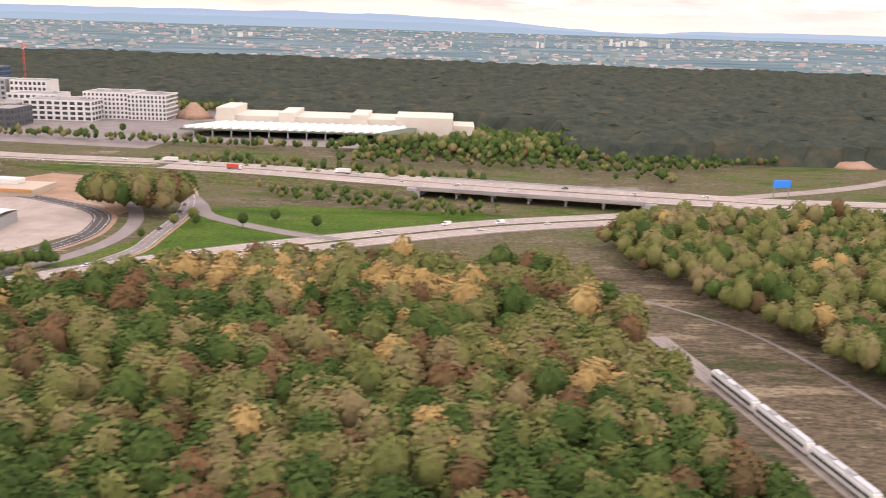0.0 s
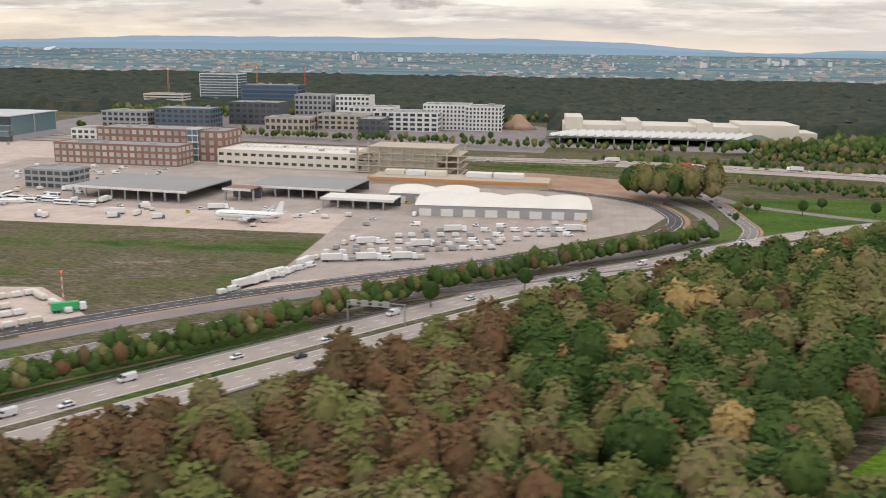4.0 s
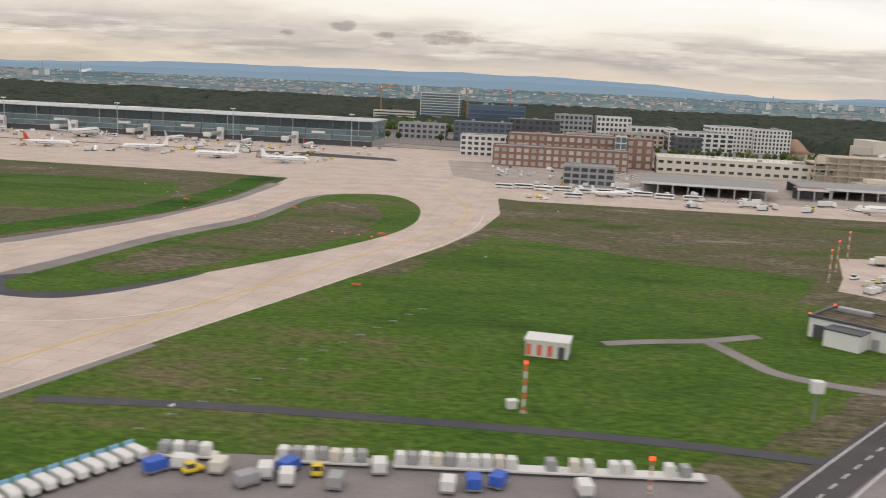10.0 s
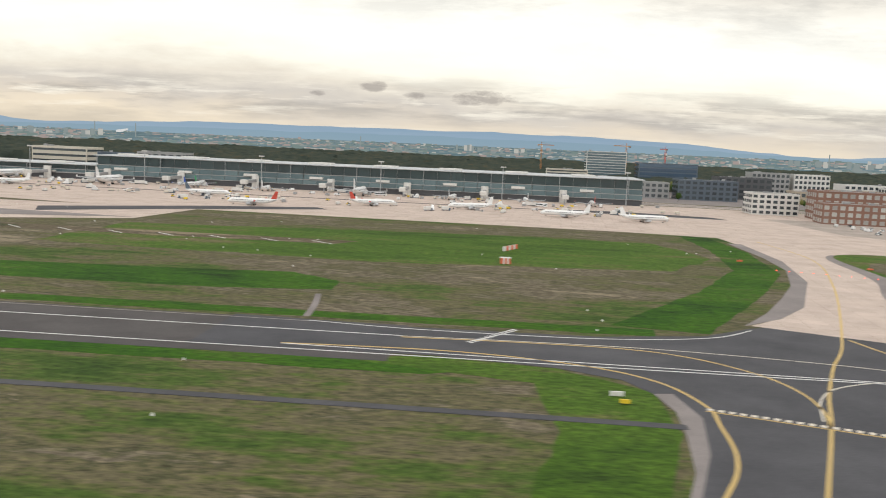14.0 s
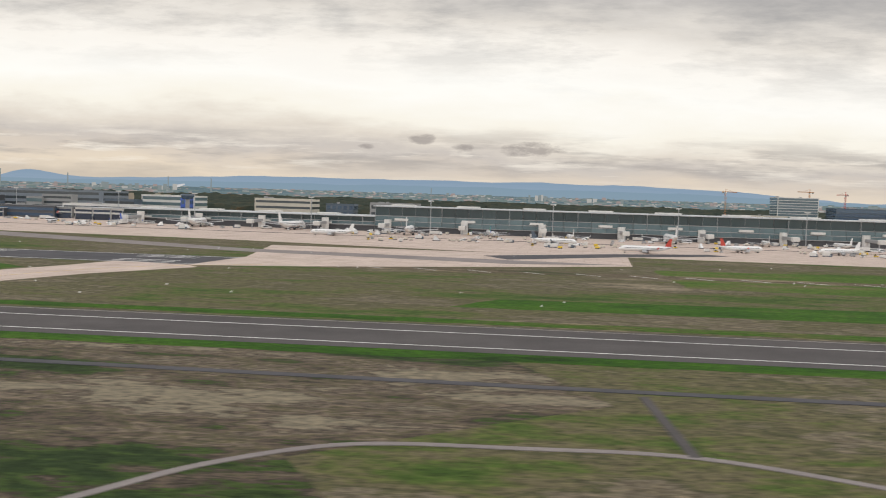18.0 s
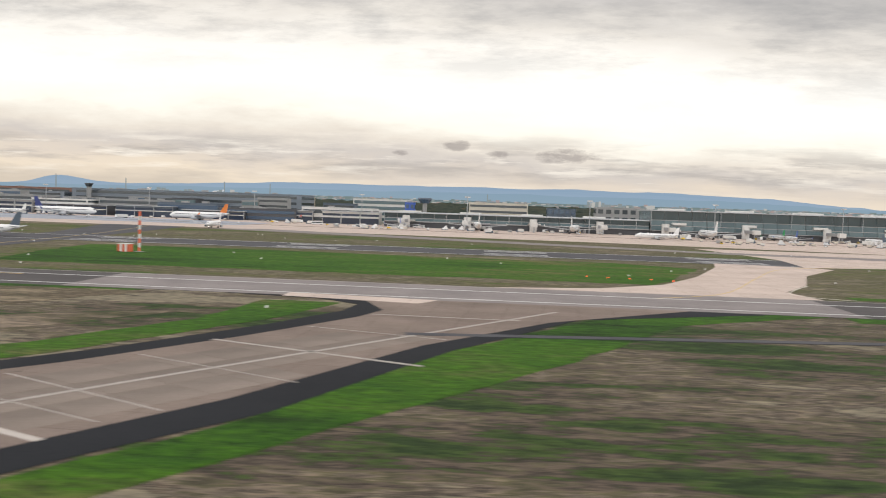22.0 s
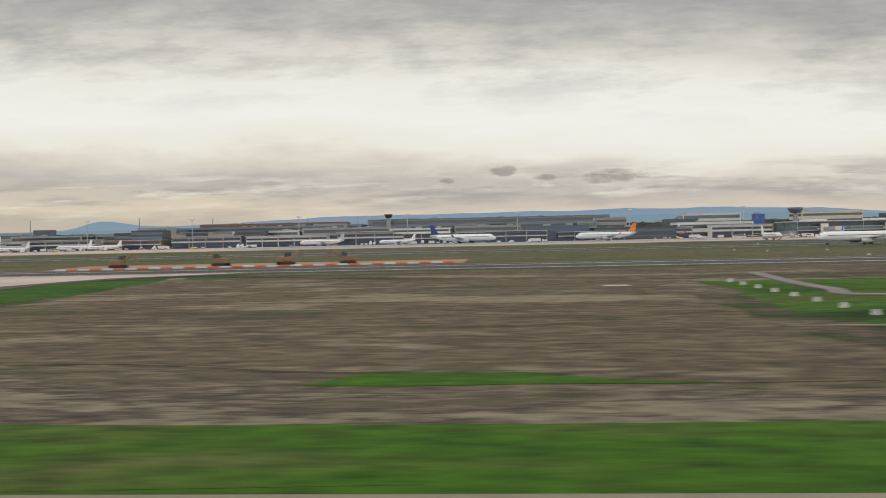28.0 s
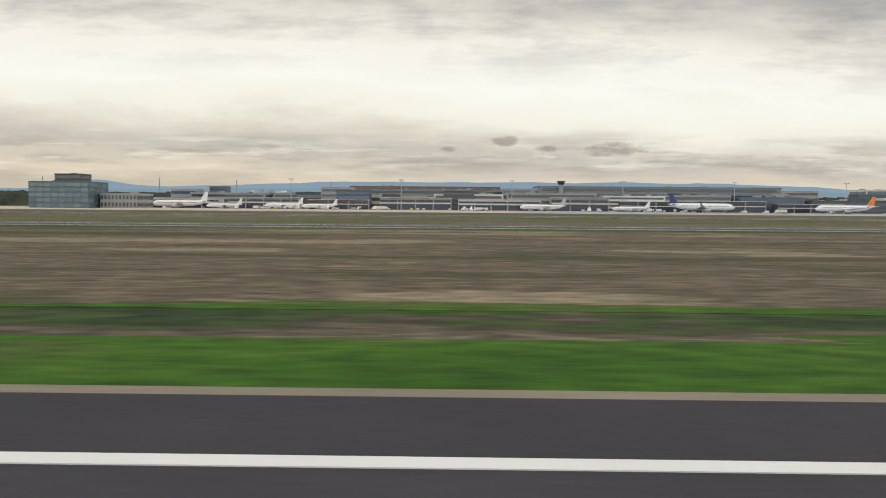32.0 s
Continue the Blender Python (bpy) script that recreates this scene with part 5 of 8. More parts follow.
forest("tree_block", [(-122, 330), (-92, 326), (-88, 340), (-114, 350)], [], 3.2, 15, LEAF, "block of tall brown-green trees in the road's bend", lambda x, y, u: 2 if u < 0.3 else (1 if u > 0.8 else 0), tall=1.15)


# ---- buildings ----
def block(name, label, cx, cy, w, d, h, wall, glass="glass", floors=3, bays=6, turn=0.0, win=(0.62, 0.55), sides=True, band=False, roof="roof_grey", plant=True, base=0.0):
    """A building: body, parapet, roof, and its windows one by one in the front and the ends."""
    ob = empty(name, label, "building", pose(cx, cy, 0, 0, 0, turn))
    body = part("wall", box(-w / 2, w / 2, -d / 2, d / 2, -0.2, h, bevel=0.06), M[wall], ob)
    part("roof", box(-w / 2 + 0.35, w / 2 - 0.35, -d / 2 + 0.35, d / 2 - 0.35, h - 0.1, h + 0.12), M[roof], ob)
    bm = bmesh.new()
    for x0, x1, y0, y1 in ((-w / 2 - 0.08, w / 2 + 0.08, -d / 2 - 0.08, -d / 2 + 0.25), (-w / 2 - 0.08, w / 2 + 0.08, d / 2 - 0.25, d / 2 + 0.08), (-w / 2 - 0.08, -w / 2 + 0.25, -d / 2 + 0.25, d / 2 - 0.25), (w / 2 - 0.25, w / 2 + 0.08, -d / 2 + 0.25, d / 2 - 0.25)):
        box(x0, x1, y0, y1, h, h + 0.42, bm)
    part("parapet", bm, M[wall], ob)
    fh, bw = (h - base) / floors, w / bays
    if band:
        pane = mesh("window", box(-w * 0.48, w * 0.48, -0.1, 0.06, -fh * win[1] / 2, fh * win[1] / 2), M[glass])
        for j in range(floors):
            part("window", pane, None, ob, at=pose(0, -d / 2 - 0.02, base + fh * (j + 0.52)))
    else:
        pane = mesh("window", box(-bw * win[0] / 2, bw * win[0] / 2, -0.1, 0.06, -fh * win[1] / 2, fh * win[1] / 2), M[glass])
        for j in range(floors):
            for i in range(bays):
                part("window", pane, None, ob, at=pose(-w / 2 + bw * (i + 0.5), -d / 2 - 0.02, base + fh * (j + 0.52)))
    if sides:
        m = max(1, round(d / bw)) if not band else 1
        sw = d / m
        pane = mesh("window", box(-sw * (0.48 if band else win[0] / 2), sw * (0.48 if band else win[0] / 2), -0.1, 0.06, -fh * win[1] / 2, fh * win[1] / 2), M[glass])
        for j in range(floors):
            for i in range(m):
                for sgn in (-1, 1):
                    part("window", pane, None, ob, at=pose(sgn * (w / 2 + 0.02), (-d / 2 + sw * (i + 0.5)), base + fh * (j + 0.52), 0, 0, 90 * sgn))
    if plant:
        rng = random.Random(int(cx * 7 + cy))
        for _ in range(max(1, int(w / 14))):
            x, y, a = rng.uniform(-w * 0.38, w * 0.38), rng.uniform(-d * 0.25, d * 0.25), rng.uniform(0.8, 2.2)
            part("roof_unit", box(x - a, x + a, y - a * 0.7, y + a * 0.7, h, h + rng.uniform(0.8, 1.6), bevel=0.05), M["grey"], ob)
    return ob


# terminal with a long glass front
def terminal(name, label, x0, x1, y0, y1, h, bay, glass="glass_teal"):
    ob = empty(name, label, "terminal", pose((x0 + x1) / 2, y0, 0))
    w, d = x1 - x0, y1 - y0
    part("wall", box(-w / 2, w / 2, 0.5, d, -0.2, h - 0.6), M["grey"], ob)
    part("plinth", box(-w / 2, w / 2, -2.0, 0.6, -0.2, 3.0), M["dark"], ob, "dark ground floor under the glass front")
    rf = bmesh.new()
    box(-w / 2 - 1.2, w / 2 + 1.0, -2.2, d + 1, h - 0.5, h, rf, bevel=0.1)
    part("roof", rf, M["roof_pale"], ob, "thin pale roof plate with a deep overhang")
    n = int(w / bay)
    bw = w / n
    rows = ((3.1, h * 0.40, -2.4), (h * 0.42, h * 0.60, -1.2), (h * 0.63, h - 0.55, 0.4))
    for z0, z1, back in rows:
        pane = mesh("glass_pane", box(-bw * 0.485, bw * 0.485, -0.12, 0.12, 0, z1 - z0), M["glass_dark" if z1 > h * 0.7 else glass])
        for i in range(n):
            part("glass_pane", pane, None, ob, at=pose(-w / 2 + bw * (i + 0.5), back - 0.1, z0))
    for z, back in ((3.0, -2.9), (h * 0.41, -2.7), (h * 0.615, -1.5)):
        part("ledge", box(-w / 2, w / 2, back, 0.5, z - 0.16, z + 0.16), M["grey"], ob)
    end = mesh("end_pane", box(-d * 0.235, d * 0.235, -0.12, 0.12, 3.1, h - 0.6), M[glass])
    for s in (-1, 1):
        for f in (-0.25, 0.25):
            part("end_pane", end, None, ob, at=pose(s * (w / 2 + 0.05), d / 2 + f * d, 0, 0, 0, 90))
    gate = mesh("gate_box", box(-bw * 0.5, bw * 0.5, -3.4, 0.2, h * 0.44, h * 0.53, bevel=0.05), M["white"])
    for i in range(2, n, 5):
        part("gate_box", gate, None, ob, at=pose(-w / 2 + bw * i, 0, 0))
    for i in range(0, n, 5):
        part("column", rod((-w / 2 + bw * i, -1.4, 0), (-w / 2 + bw * i, -1.4, h - 0.5), 0.15, sides=8), M["steel"], ob)
    for i in range(1, n, 5):
        part("roof_light", box(-w / 2 + bw * i, -w / 2 + bw * (i + 1.7), d * 0.2, d * 0.5, h, h + 0.9, bevel=0.1), M["white"], ob)
    return ob


terminal("glass_terminal", "long terminal with a teal glass front and pale roof", -712, -425, 458, 500, 13.4, 7.0)
terminal("glass_pier", "lower terminal wing with glass front", -850, -712.5, 460, 492, 7.9, 6.5)
for x in [-838, -806, -772, -738] + list(range(-705, -425, 40)):
    br = empty("boarding_bridge", "covered passenger boarding bridge on a column", "boarding bridge", pose(x, 456, 0), "boarding bridges")
    part("tunnel", box(-1.1, 1.1, -20, 0, 3.0, 4.6, bevel=0.1), M["grey"], br)
    part("head", box(-1.6, 1.6, -23, -19.6, 2.7, 4.9, bevel=0.2), M["white"], br)
    part("rotunda", rod((0, -1.5, 0), (0, -1.5, 6.4), 1.9, sides=12), M["white"], br)
    part("leg", rod((0, -18, 0), (0, -18, 3.2), 0.3), M["steel"], br)

block("long_terminal", "long grey concrete terminal with ribbon windows", -1010, 615, 164, 40, 16.0, "haze_grey", "glass", 4, 20, band=True, win=(0.9, 0.45))
block("long_terminal_west", "grey terminal hall with ribbon windows", -1165, 610, 138, 36, 13.0, "haze_grey", "glass", 4, 18, band=True, win=(0.9, 0.42))
block("red_terminal_block", "reddish brown office block behind the terminal", -1170, 650, 110, 20, 16.0, "red_brick", "glass", 4, 34, sides=False, band=True, win=(0.9, 0.45))
block("hotel_block", "brown concrete hotel slab with balconies", -966, 640, 70, 22, 15.0, "beige", "glass", 5, 16, win=(0.7, 0.5), sides=False)
tw = empty("terminal_tower", "small round control tower on a terminal roof", "control tower", pose(-1077, 590, 0))
part("shaft", rod((0, 0, 0), (0, 0, 17.4), 1.6, sides=12), M["grey"], tw)
part("cab", rod((0, 0, 17.3), (0, 0, 19.3), 1.9, sides=12, r2=2.7), M["glass"], tw)
part("cap", rod((0, 0, 19.2), (0, 0, 19.7), 2.9, sides=12), M["dark"], tw)
for x0, x1, y, h, wall, lab, fl in ((-1262, -1215, 560, 9.5, "grey", "low grey concrete pier building", 2), (-1212, -1165, 540, 8.0, "beige", "low sand-coloured brick pier building", 2), (-1160, -1120, 520, 9.0, "white", "white pier building with dark ribbons", 3), (-1118, -1066, 520, 10.0, "grey", "grey pier building with ribbon windows", 3), (-1064, -1030, 505, 8.5, "white", "white car park with dark stripes", 4), (-1028, -990, 515, 9.4, "grey", "grey pier head with ribbon windows", 3), (-988, -952, 505, 8.4, "slate", "dark blue glazed pier building", 2), (-950, -905, 500, 6.6, "dark", "low dark pier with glass front", 2), (-903, -862, 505, 8.5, "white", "white pier building beside the apron", 2), (-1310, -1264, 545, 9.0, "grey", "grey gate building with ribbon windows", 3)):
    block("pier_building", lab, (x0 + x1) / 2, y, x1 - x0, 22, h, wall, "glass_blue" if wall in ("slate", "dark") else "glass", fl, int((x1 - x0) / 4), band=True, win=(0.9, 0.5))
rng = random.Random(44)
for k in range(26):
    x = -1330 + k * 18.2 + rng.uniform(-5, 5)
    y, h, w = rng.choice((500, 522, 548, 575)), rng.choice((5.0, 6.4, 7.4, 8.6, 10.5)), rng.uniform(9, 22)
    look_k = rng.choice(("grey", "slate", "dark", "white", "slate", "dark", "grey"))
    block("gate_annex", {"grey": "grey clad gate annex with ribbon windows", "slate": "blue-grey clad gate annex building", "dark": "dark clad gate annex with glass", "white": "white clad gate annex beside the pier", "cream": "cream clad annex with ribbon windows", "beige": "sand-coloured brick annex of the pier"}[look_k], x, y, w, rng.uniform(8, 16), h + (2.5 if y > 540 else 0), look_k, rng.choice(("glass", "glass_blue", "glass_teal")), max(1, int(h / 2.6)), 4, band=True, win=(0.9, rng.uniform(0.35, 0.7)), sides=False, plant=False)


def gallery(x0, x1, y, h, wall, label):
    """A gate gallery: dark glazed ground floor, pale upper floor with a window ribbon, columns in front."""
    w = x1 - x0
    ob = empty("gate_gallery", label, "gallery", pose((x0 + x1) / 2, y, 0), "gate galleries")
    part("wall", box(-w / 2, w / 2, 0, 10, -0.1, h, bevel=0.05), M[wall], ob)
    part("roof", box(-w / 2 - 0.4, w / 2 + 0.4, -1.0, 10.4, h, h + 0.3), M["roof_pale"], ob)
    n = max(2, int(w / 9))
    for i in range(n):
        a, b = -w / 2 + w * i / n + 0.25, -w / 2 + w * (i + 1) / n - 0.25
        part("glass_pane", box(a, b, -0.12, 0.05, 0.1, h * 0.5), M["glass_navy"], ob)
        part("window_ribbon", box(a, b, -0.08, 0.05, h * 0.66, h * 0.84), M["glass_navy"], ob)
        part("column", box(b + 0.1, b + 0.4, -0.9, -0.6, 0, h), M["steel"], ob)
    part("ledge", box(-w / 2, w / 2, -0.7, 0.02, h * 0.53, h * 0.60), M["white"], ob)
    return ob


for x0, x1, y, h, wall, lab in ((-1322, -1282, 497, 5.6, "white", "white gate gallery with dark glazing"), (-1276, -1236, 494, 6.2, "grey", "grey gate gallery with dark glazing"), (-1230, -1196, 490, 5.2, "red_brick", "low brown brick gallery with dark glazing"), (-1190, -1150, 492, 6.6, "grey", "grey gate gallery with dark glazing"), (-1146, -1100, 490, 6.0, "white", "white gate gallery with dark glazing"), (-1094, -1062, 492, 7.4, "grey", "grey gate gallery with dark glazing"), (-1056, -1016, 490, 5.6, "dark", "dark gate gallery with navy glazing"), (-1010, -976, 488, 6.0, "slate", "blue-grey gate gallery with navy glazing"), (-970, -934, 486, 4.8, "dark", "dark gate gallery with navy glazing"), (-928, -896, 492, 6.4, "grey", "grey gate gallery with dark glazing"), (-888, -856, 480, 6.8, "white", "white gate gallery with dark glazing")):
    gallery(x0, x1, y, h, wall, lab)
block("cargo_block", "teal glass office block with a dark top storey", -1338, 430, 29, 24, 12.4, "slate", "glass_teal", 5, 8, win=(0.9, 0.7))
block("penthouse_block", "dark raised storey on the cargo office roof", -1336, 430, 13, 12, 16.3, "dark", "glass", 6, 4, band=True)
block("cargo_shed", "low grey metal cargo shed", -1313, 440, 18, 24, 7.0, "grey", "glass", 2, 10)
block("yellow_office", "glass office with a yellow roof band", -868, 575, 36, 24, 14.6, "white", "glass_teal", 4, 8, band=True, win=(0.9, 0.55), roof="yellow")
block("cream_office", "cream office block above the terminal wing", -792, 580, 38, 24, 14.6, "cream", "glass", 4, 12, band=True, win=(0.9, 0.4))
block("plant_room", "dark plant room with a pale rear wall behind the pier", -752, 566, 18, 16, 12.4, "slate", "glass_blue", 3, 5)
block("roof_plant_block", "grey block with large rooftop plant", -716, 560, 30, 20, 14.0, "grey", "glass", 3, 6)
ct = empty("control_tower", "slim control tower with a dark glazed cab", "control tower", pose(-834, 510, 0))
part("shaft", rod((0, 0, 0), (0, 0, 13.2), 1.3, sides=10), M["grey"], ct)
part("cab", rod((0, 0, 13.0), (0, 0, 15.4), 2.6, sides=10, r2=4.2), M["glass_blue"], ct)
part("cap", rod((0, 0, 15.3), (0, 0, 16.2), 4.3, sides=10, r2=3.9), M["slate"], ct)
block("blue_cube", "bright blue box beside the control tower", -846, 540, 6, 6, 13.0, "blue_paint", "glass_blue", 3, 2)

# office town behind the apron
laid("pavement_office_town", [(-470, 500), (-440, 500), (-300, 488), (-150, 470), (-140, 600), (-250, 770), (-480, 790)], 0.05, M["asphalt_old"], "grey streets and car parks between the offices")
laid("pavement_hall_yard", [(-148, 500), (-10, 490), (0, 520), (-140, 530)], 0.052, M["asphalt_old"], "grey car park before the white hall")
forest("office_trees", [(-330, 508), (-150, 482), (-60, 474), (-60, 482), (-150, 492), (-330, 520)], [], 4.6, 31, LEAF, "row of street trees along the highway", lambda x, y, u: 1 if u < 0.7 else 0, tall=0.5, clumps=30)
forest("hall_trees", [(-66, 482), (10, 470), (60, 480), (60, 540), (10, 540), (-6, 510), (-40, 500)], [], 4.6, 32, LEAF, "green trees before the white hall", lambda x, y, u: 1 if u < 0.75 else 0, tall=0.75, clumps=30)
forest("town_trees", [(-470, 640), (-440, 600), (-380, 620), (-300, 660), (-240, 630), (-170, 600), (-150, 655), (-470, 665)], [], 6.5, 33, LEAF, "trees between the office blocks", lambda x, y, u: 1 if u < 0.5 else 0, tall=0.75, clumps=26)
block("tower_block", "dark glazed office tower with pale storey bands", -416, 735, 32, 22, 27.5, "white", "glass_tower", 13, 8, band=True, win=(0.9, 0.78))
block("hotel_white", "white hotel slab beside the tower", -449, 700, 32, 16, 12.5, "cream", "glass", 6, 14, band=True, win=(0.55, 0.45))
block("blue_block", "dark blue glass office block", -369, 720, 46, 22, 20.0, "slate", "glass_blue", 6, 10, band=True, win=(0.9, 0.7))
for cx, cy, w, d, h, wall, fl, by, lab in ((-340, 600, 34, 22, 14.0, "dark", 4, 8, "dark grey office block beside the highway"), (-312, 640, 26, 18, 17.4, "grey", 5, 8, "grey office block beside the highway"), (-284, 640, 24, 18, 17.2, "white", 5, 8, "plain white office block with square windows"), (-275, 575, 32, 20, 9.0, "beige", 3, 8, "sand-coloured office block with square windows"), (-306, 560, 28, 18, 7.8, "beige", 2, 8, "low sand-coloured office beside the highway"), (-262, 600, 30, 20, 12.5, "white", 4, 8, "white office block with a stepped roof"), (-372, 560, 36, 20, 12.0, "slate", 4, 9, "dark blue glass office block behind the apron"), (-410, 560, 30, 18, 9.5, "grey", 3, 8, "low grey office behind the apron"), (-250, 540, 14, 24, 9.8, "dark", 3, 4, "dark brown brick office block")):
    block("office_block", lab, cx, cy, w, d, h, wall, "glass", fl, by, sides=cy < 600)
block("grid_office", "white office with a deep square grid of windows", -236, 580, 40, 26, 11.4, "white", "glass", 4, 9, win=(0.66, 0.6))
block("grid_office", "taller white office with a fine grid of windows", -213, 595, 29, 24, 15.4, "white", "glass", 6, 12, win=(0.5, 0.55))
block("grid_office", "white office with tall dark bays", -189, 592, 23, 22, 14.8, "white", "glass", 6, 10, win=(0.5, 0.62))
heap = bmesh.new()
bmesh.ops.create_cone(heap, cap_ends=True, segments=20, radius1=12, radius2=2.0, depth=9.0, matrix=Matrix.Translation((-168, 604, 4.3)))
bmesh.ops.subdivide_edges(heap, edges=heap.edges, cuts=2, use_grid_fill=True)
for v in heap.verts:
    v.co += Vector((noise.noise(v.co * 0.2), noise.noise(v.co * 0.2 + Vector((5, 0, 0))), noise.noise(v.co * 0.25))) * 1.2
tagged(part("earth_heap", heap, M["earth"], smooth=True), "large heap of orange-brown earth", "earth heap")

def shaped_prism(length, half, rise):
    """A low ridge along x, with a sloping back."""
    bm = bmesh.new()
    ends = [[bm.verts.new((x, y, z)) for y, z in ((-half, 0), (half, 0), (half * 0.3, rise))] for x in (-length / 2, length / 2)]
    bm.faces.new(ends[0][::-1]), bm.faces.new(ends[1])
    for i in range(3):
        bm.faces.new((ends[0][i], ends[0][(i + 1) % 3], ends[1][(i + 1) % 3], ends[1][i]))
    bmesh.ops.recalc_face_normals(bm, faces=bm.faces)
    return bm


# long white hall with raised end towers and a field of sloping skylights
hall = empty("white_hall", "long white hall with raised block ends", "hall", pose(-74, 562, 0, 0, 0, 1.0))
part("wall", box(-66, 66, -10, 22, -0.2, 8.2, bevel=0.1), M["cream"], hall)
part("loading_yard", box(66.2, 78, -6, 18, -0.2, 5.4, bevel=0.1), M["cream"], hall)
for x, w, h in ((-60, 5, 12.4), (-26, 4.5, 10.6), (14, 4.5, 10.4), (50, 16, 10.0)):
    part("tower", box(x - w, x + w, -12, 20, -0.2, h, bevel=0.15), M["cream"], hall)
sk = mesh("skylight", shaped_prism(33.0, 1.1, 1.5), M["white"])
for i in range(21):
    part("skylight", sk, None, hall, at=pose(-66 + i * 4.9, -27.5, 4.2, 0, 0, 62))
part("canopy", box(-76, 46, -44, -10.2, 3.6, 4.25), M["canopy_green"], hall, "dark mossy flat canopy roof")
for i in range(12):
    part("column", box(-69 + i * 9.8, -68.4 + i * 9.8, -43.5, -42.9, 0, 3.7), M["grey"], hall)

# brick office row, hangar, canopies, tents
brick = lambda *a, **k: block("brick_office", "red brick office building with white window frames", *a, "red_brick", "glass_pale", **k)
brick(-330, 392, 58, 14, 8.4, floors=3, bays=18, turn=-4, win=(0.62, 0.62))
brick(-322, 420, 62, 18, 12.8, floors=4, bays=18, turn=-4, win=(0.6, 0.6))
brick(-294, 412, 12, 18, 13.2, floors=4, bays=3, turn=-4, win=(0.5, 0.6))
block("glass_stair", "glazed white stair tower on the brick office", -303, 405, 5, 5, 14.2, "white", "glass_teal", 5, 2, turn=-4, win=(0.85, 0.8), plant=False)
block("apron_office", "small grey office with large windows", -322, 326, 18, 12, 6.6, "grey", "glass", 3, 6, turn=-6, win=(0.75, 0.6))
block("terminal_corner", "white corner office beside the apron", -366, 440, 22, 16, 10.0, "white", "glass", 4, 7)
block("freight_hall", "long cream freight hall with rooflights", -250, 402, 74, 26, 6.6, "cream", "glass", 2, 20, turn=-6, win=(0.6, 0.35), roof="membrane")
for i in range(22):
    lt = part("roof_light", box(-0.7, 0.7, -1.6, 1.6, 0, 0.7, bevel=0.08), M["white"], None, at=pose(-282 + i * 3.1, 408 - i * 0.33, 6.7, 0, 0, -6))
    tagged(lt, "white rooflight on the freight hall roof", "rooflight", "freight hall rooflights")
for cx, cy, w, d, h, turn, mat in ((-282, 318, 44, 30, 4.0, -8, "roof_grey"), (-230, 330, 36, 26, 3.8, -6, "roof_grey"), (-206, 306, 24, 10, 3.4, -4, "membrane"), (-248, 312, 10, 8, 4.2, -6, "red_brick")):
    cn = empty("apron_canopy", "wide flat canopy on columns over parked vehicles", "canopy", pose(cx, cy, 0, 0, 0, turn), "apron canopies")
    part("roof", box(-w / 2, w / 2, -d / 2, d / 2, h - 0.5, h, bevel=0.08), M[mat], cn)
    part("fascia", box(-w / 2 - 0.1, w / 2 + 0.1, -d / 2 - 0.2, -d / 2, h - 0.7, h + 0.1), M["white"], cn)
    part("back_wall", box(-w / 2, w / 2, d / 2 - 0.6, d / 2 - 0.1, -0.1, h - 0.5), M["dark"], cn)
    for i in range(int(w / 5) + 1):
        part("column", box(-w / 2 + 0.4 + i * 5, -w / 2 + 0.9 + i * 5, -d / 2 + 0.4, -d / 2 + 0.9, 0, h - 0.5), M["steel"], cn)


def tent(cx, cy, w, d, h, bays, turn):
    """A tension-roof shed: a row of low peaks over pale walls."""
    ob = empty("tent_hall", "cream tent hall with a row of peaked roofs", "tent hall", pose(cx, cy, 0, 0, 0, turn), "tent halls")
    bm = bmesh.new()
    nx, ny = bays * 8, 8
    g = []
    for j in range(ny + 1):
        g.append([])
        for i in range(nx + 1):
            u, v = i / nx, j / ny
            z = h * 0.62 + (h * 0.2 + h * 0.24 * abs(math.sin(math.pi * u * bays)) ** 0.7) * math.sin(math.pi * v) ** 0.8
            g[j].append(bm.verts.new(((u - 0.5) * w, (v - 0.5) * d, z)))
    for j in range(ny):
        for i in range(nx):
            bm.faces.new((g[j][i], g[j][i + 1], g[j + 1][i + 1], g[j + 1][i]))
    part("roof", bm, M["membrane"], ob, smooth=True)
    part("wall", box(-w / 2 + 0.3, w / 2 - 0.3, -d / 2 + 0.3, d / 2 - 0.3, -0.1, h * 0.6), M["grey"], ob)
    for i in range(bays * 2):
        part("door", box(-w / 2 + w / bays / 2 * (i + 0.2), -w / 2 + w / bays / 2 * (i + 0.75), -d / 2 + 0.15, -d / 2 + 0.32, 0, h * 0.42), M["white"], ob)
    return ob


tent(-160, 306, 54, 22, 5.4, 4, 2)
tent(-184, 322, 30, 12, 5.2, 2, 2)

# concrete shell under construction
shell = empty("concrete_shell", "raw concrete office block under construction", "building site", pose(-203, 390, 0, 0, 0, -4))
for k in range(5):
    part("floor_slab", box(-22 if k < 4 else -16, 22 if k < 4 else 18, -9, 9, k * 2.6 + 0.3, k * 2.6 + 0.75), M["beige"], shell)
    for i in range(10):
        for yy in (-8.4, 7.9):
            if k < 4:
                part("column", box(-21.4 + i * 4.65, -20.7 + i * 4.65, yy, yy + 0.5, k * 2.6 + 0.7, k * 2.6 + 2.95), M["beige"], shell)
    if k < 4:
        part("infill", box(-20 + (k * 7) % 9, 17 - (k * 5) % 7, -6.5, 6.5, k * 2.6 + 0.7, k * 2.6 + 2.9), M["cream"], shell)
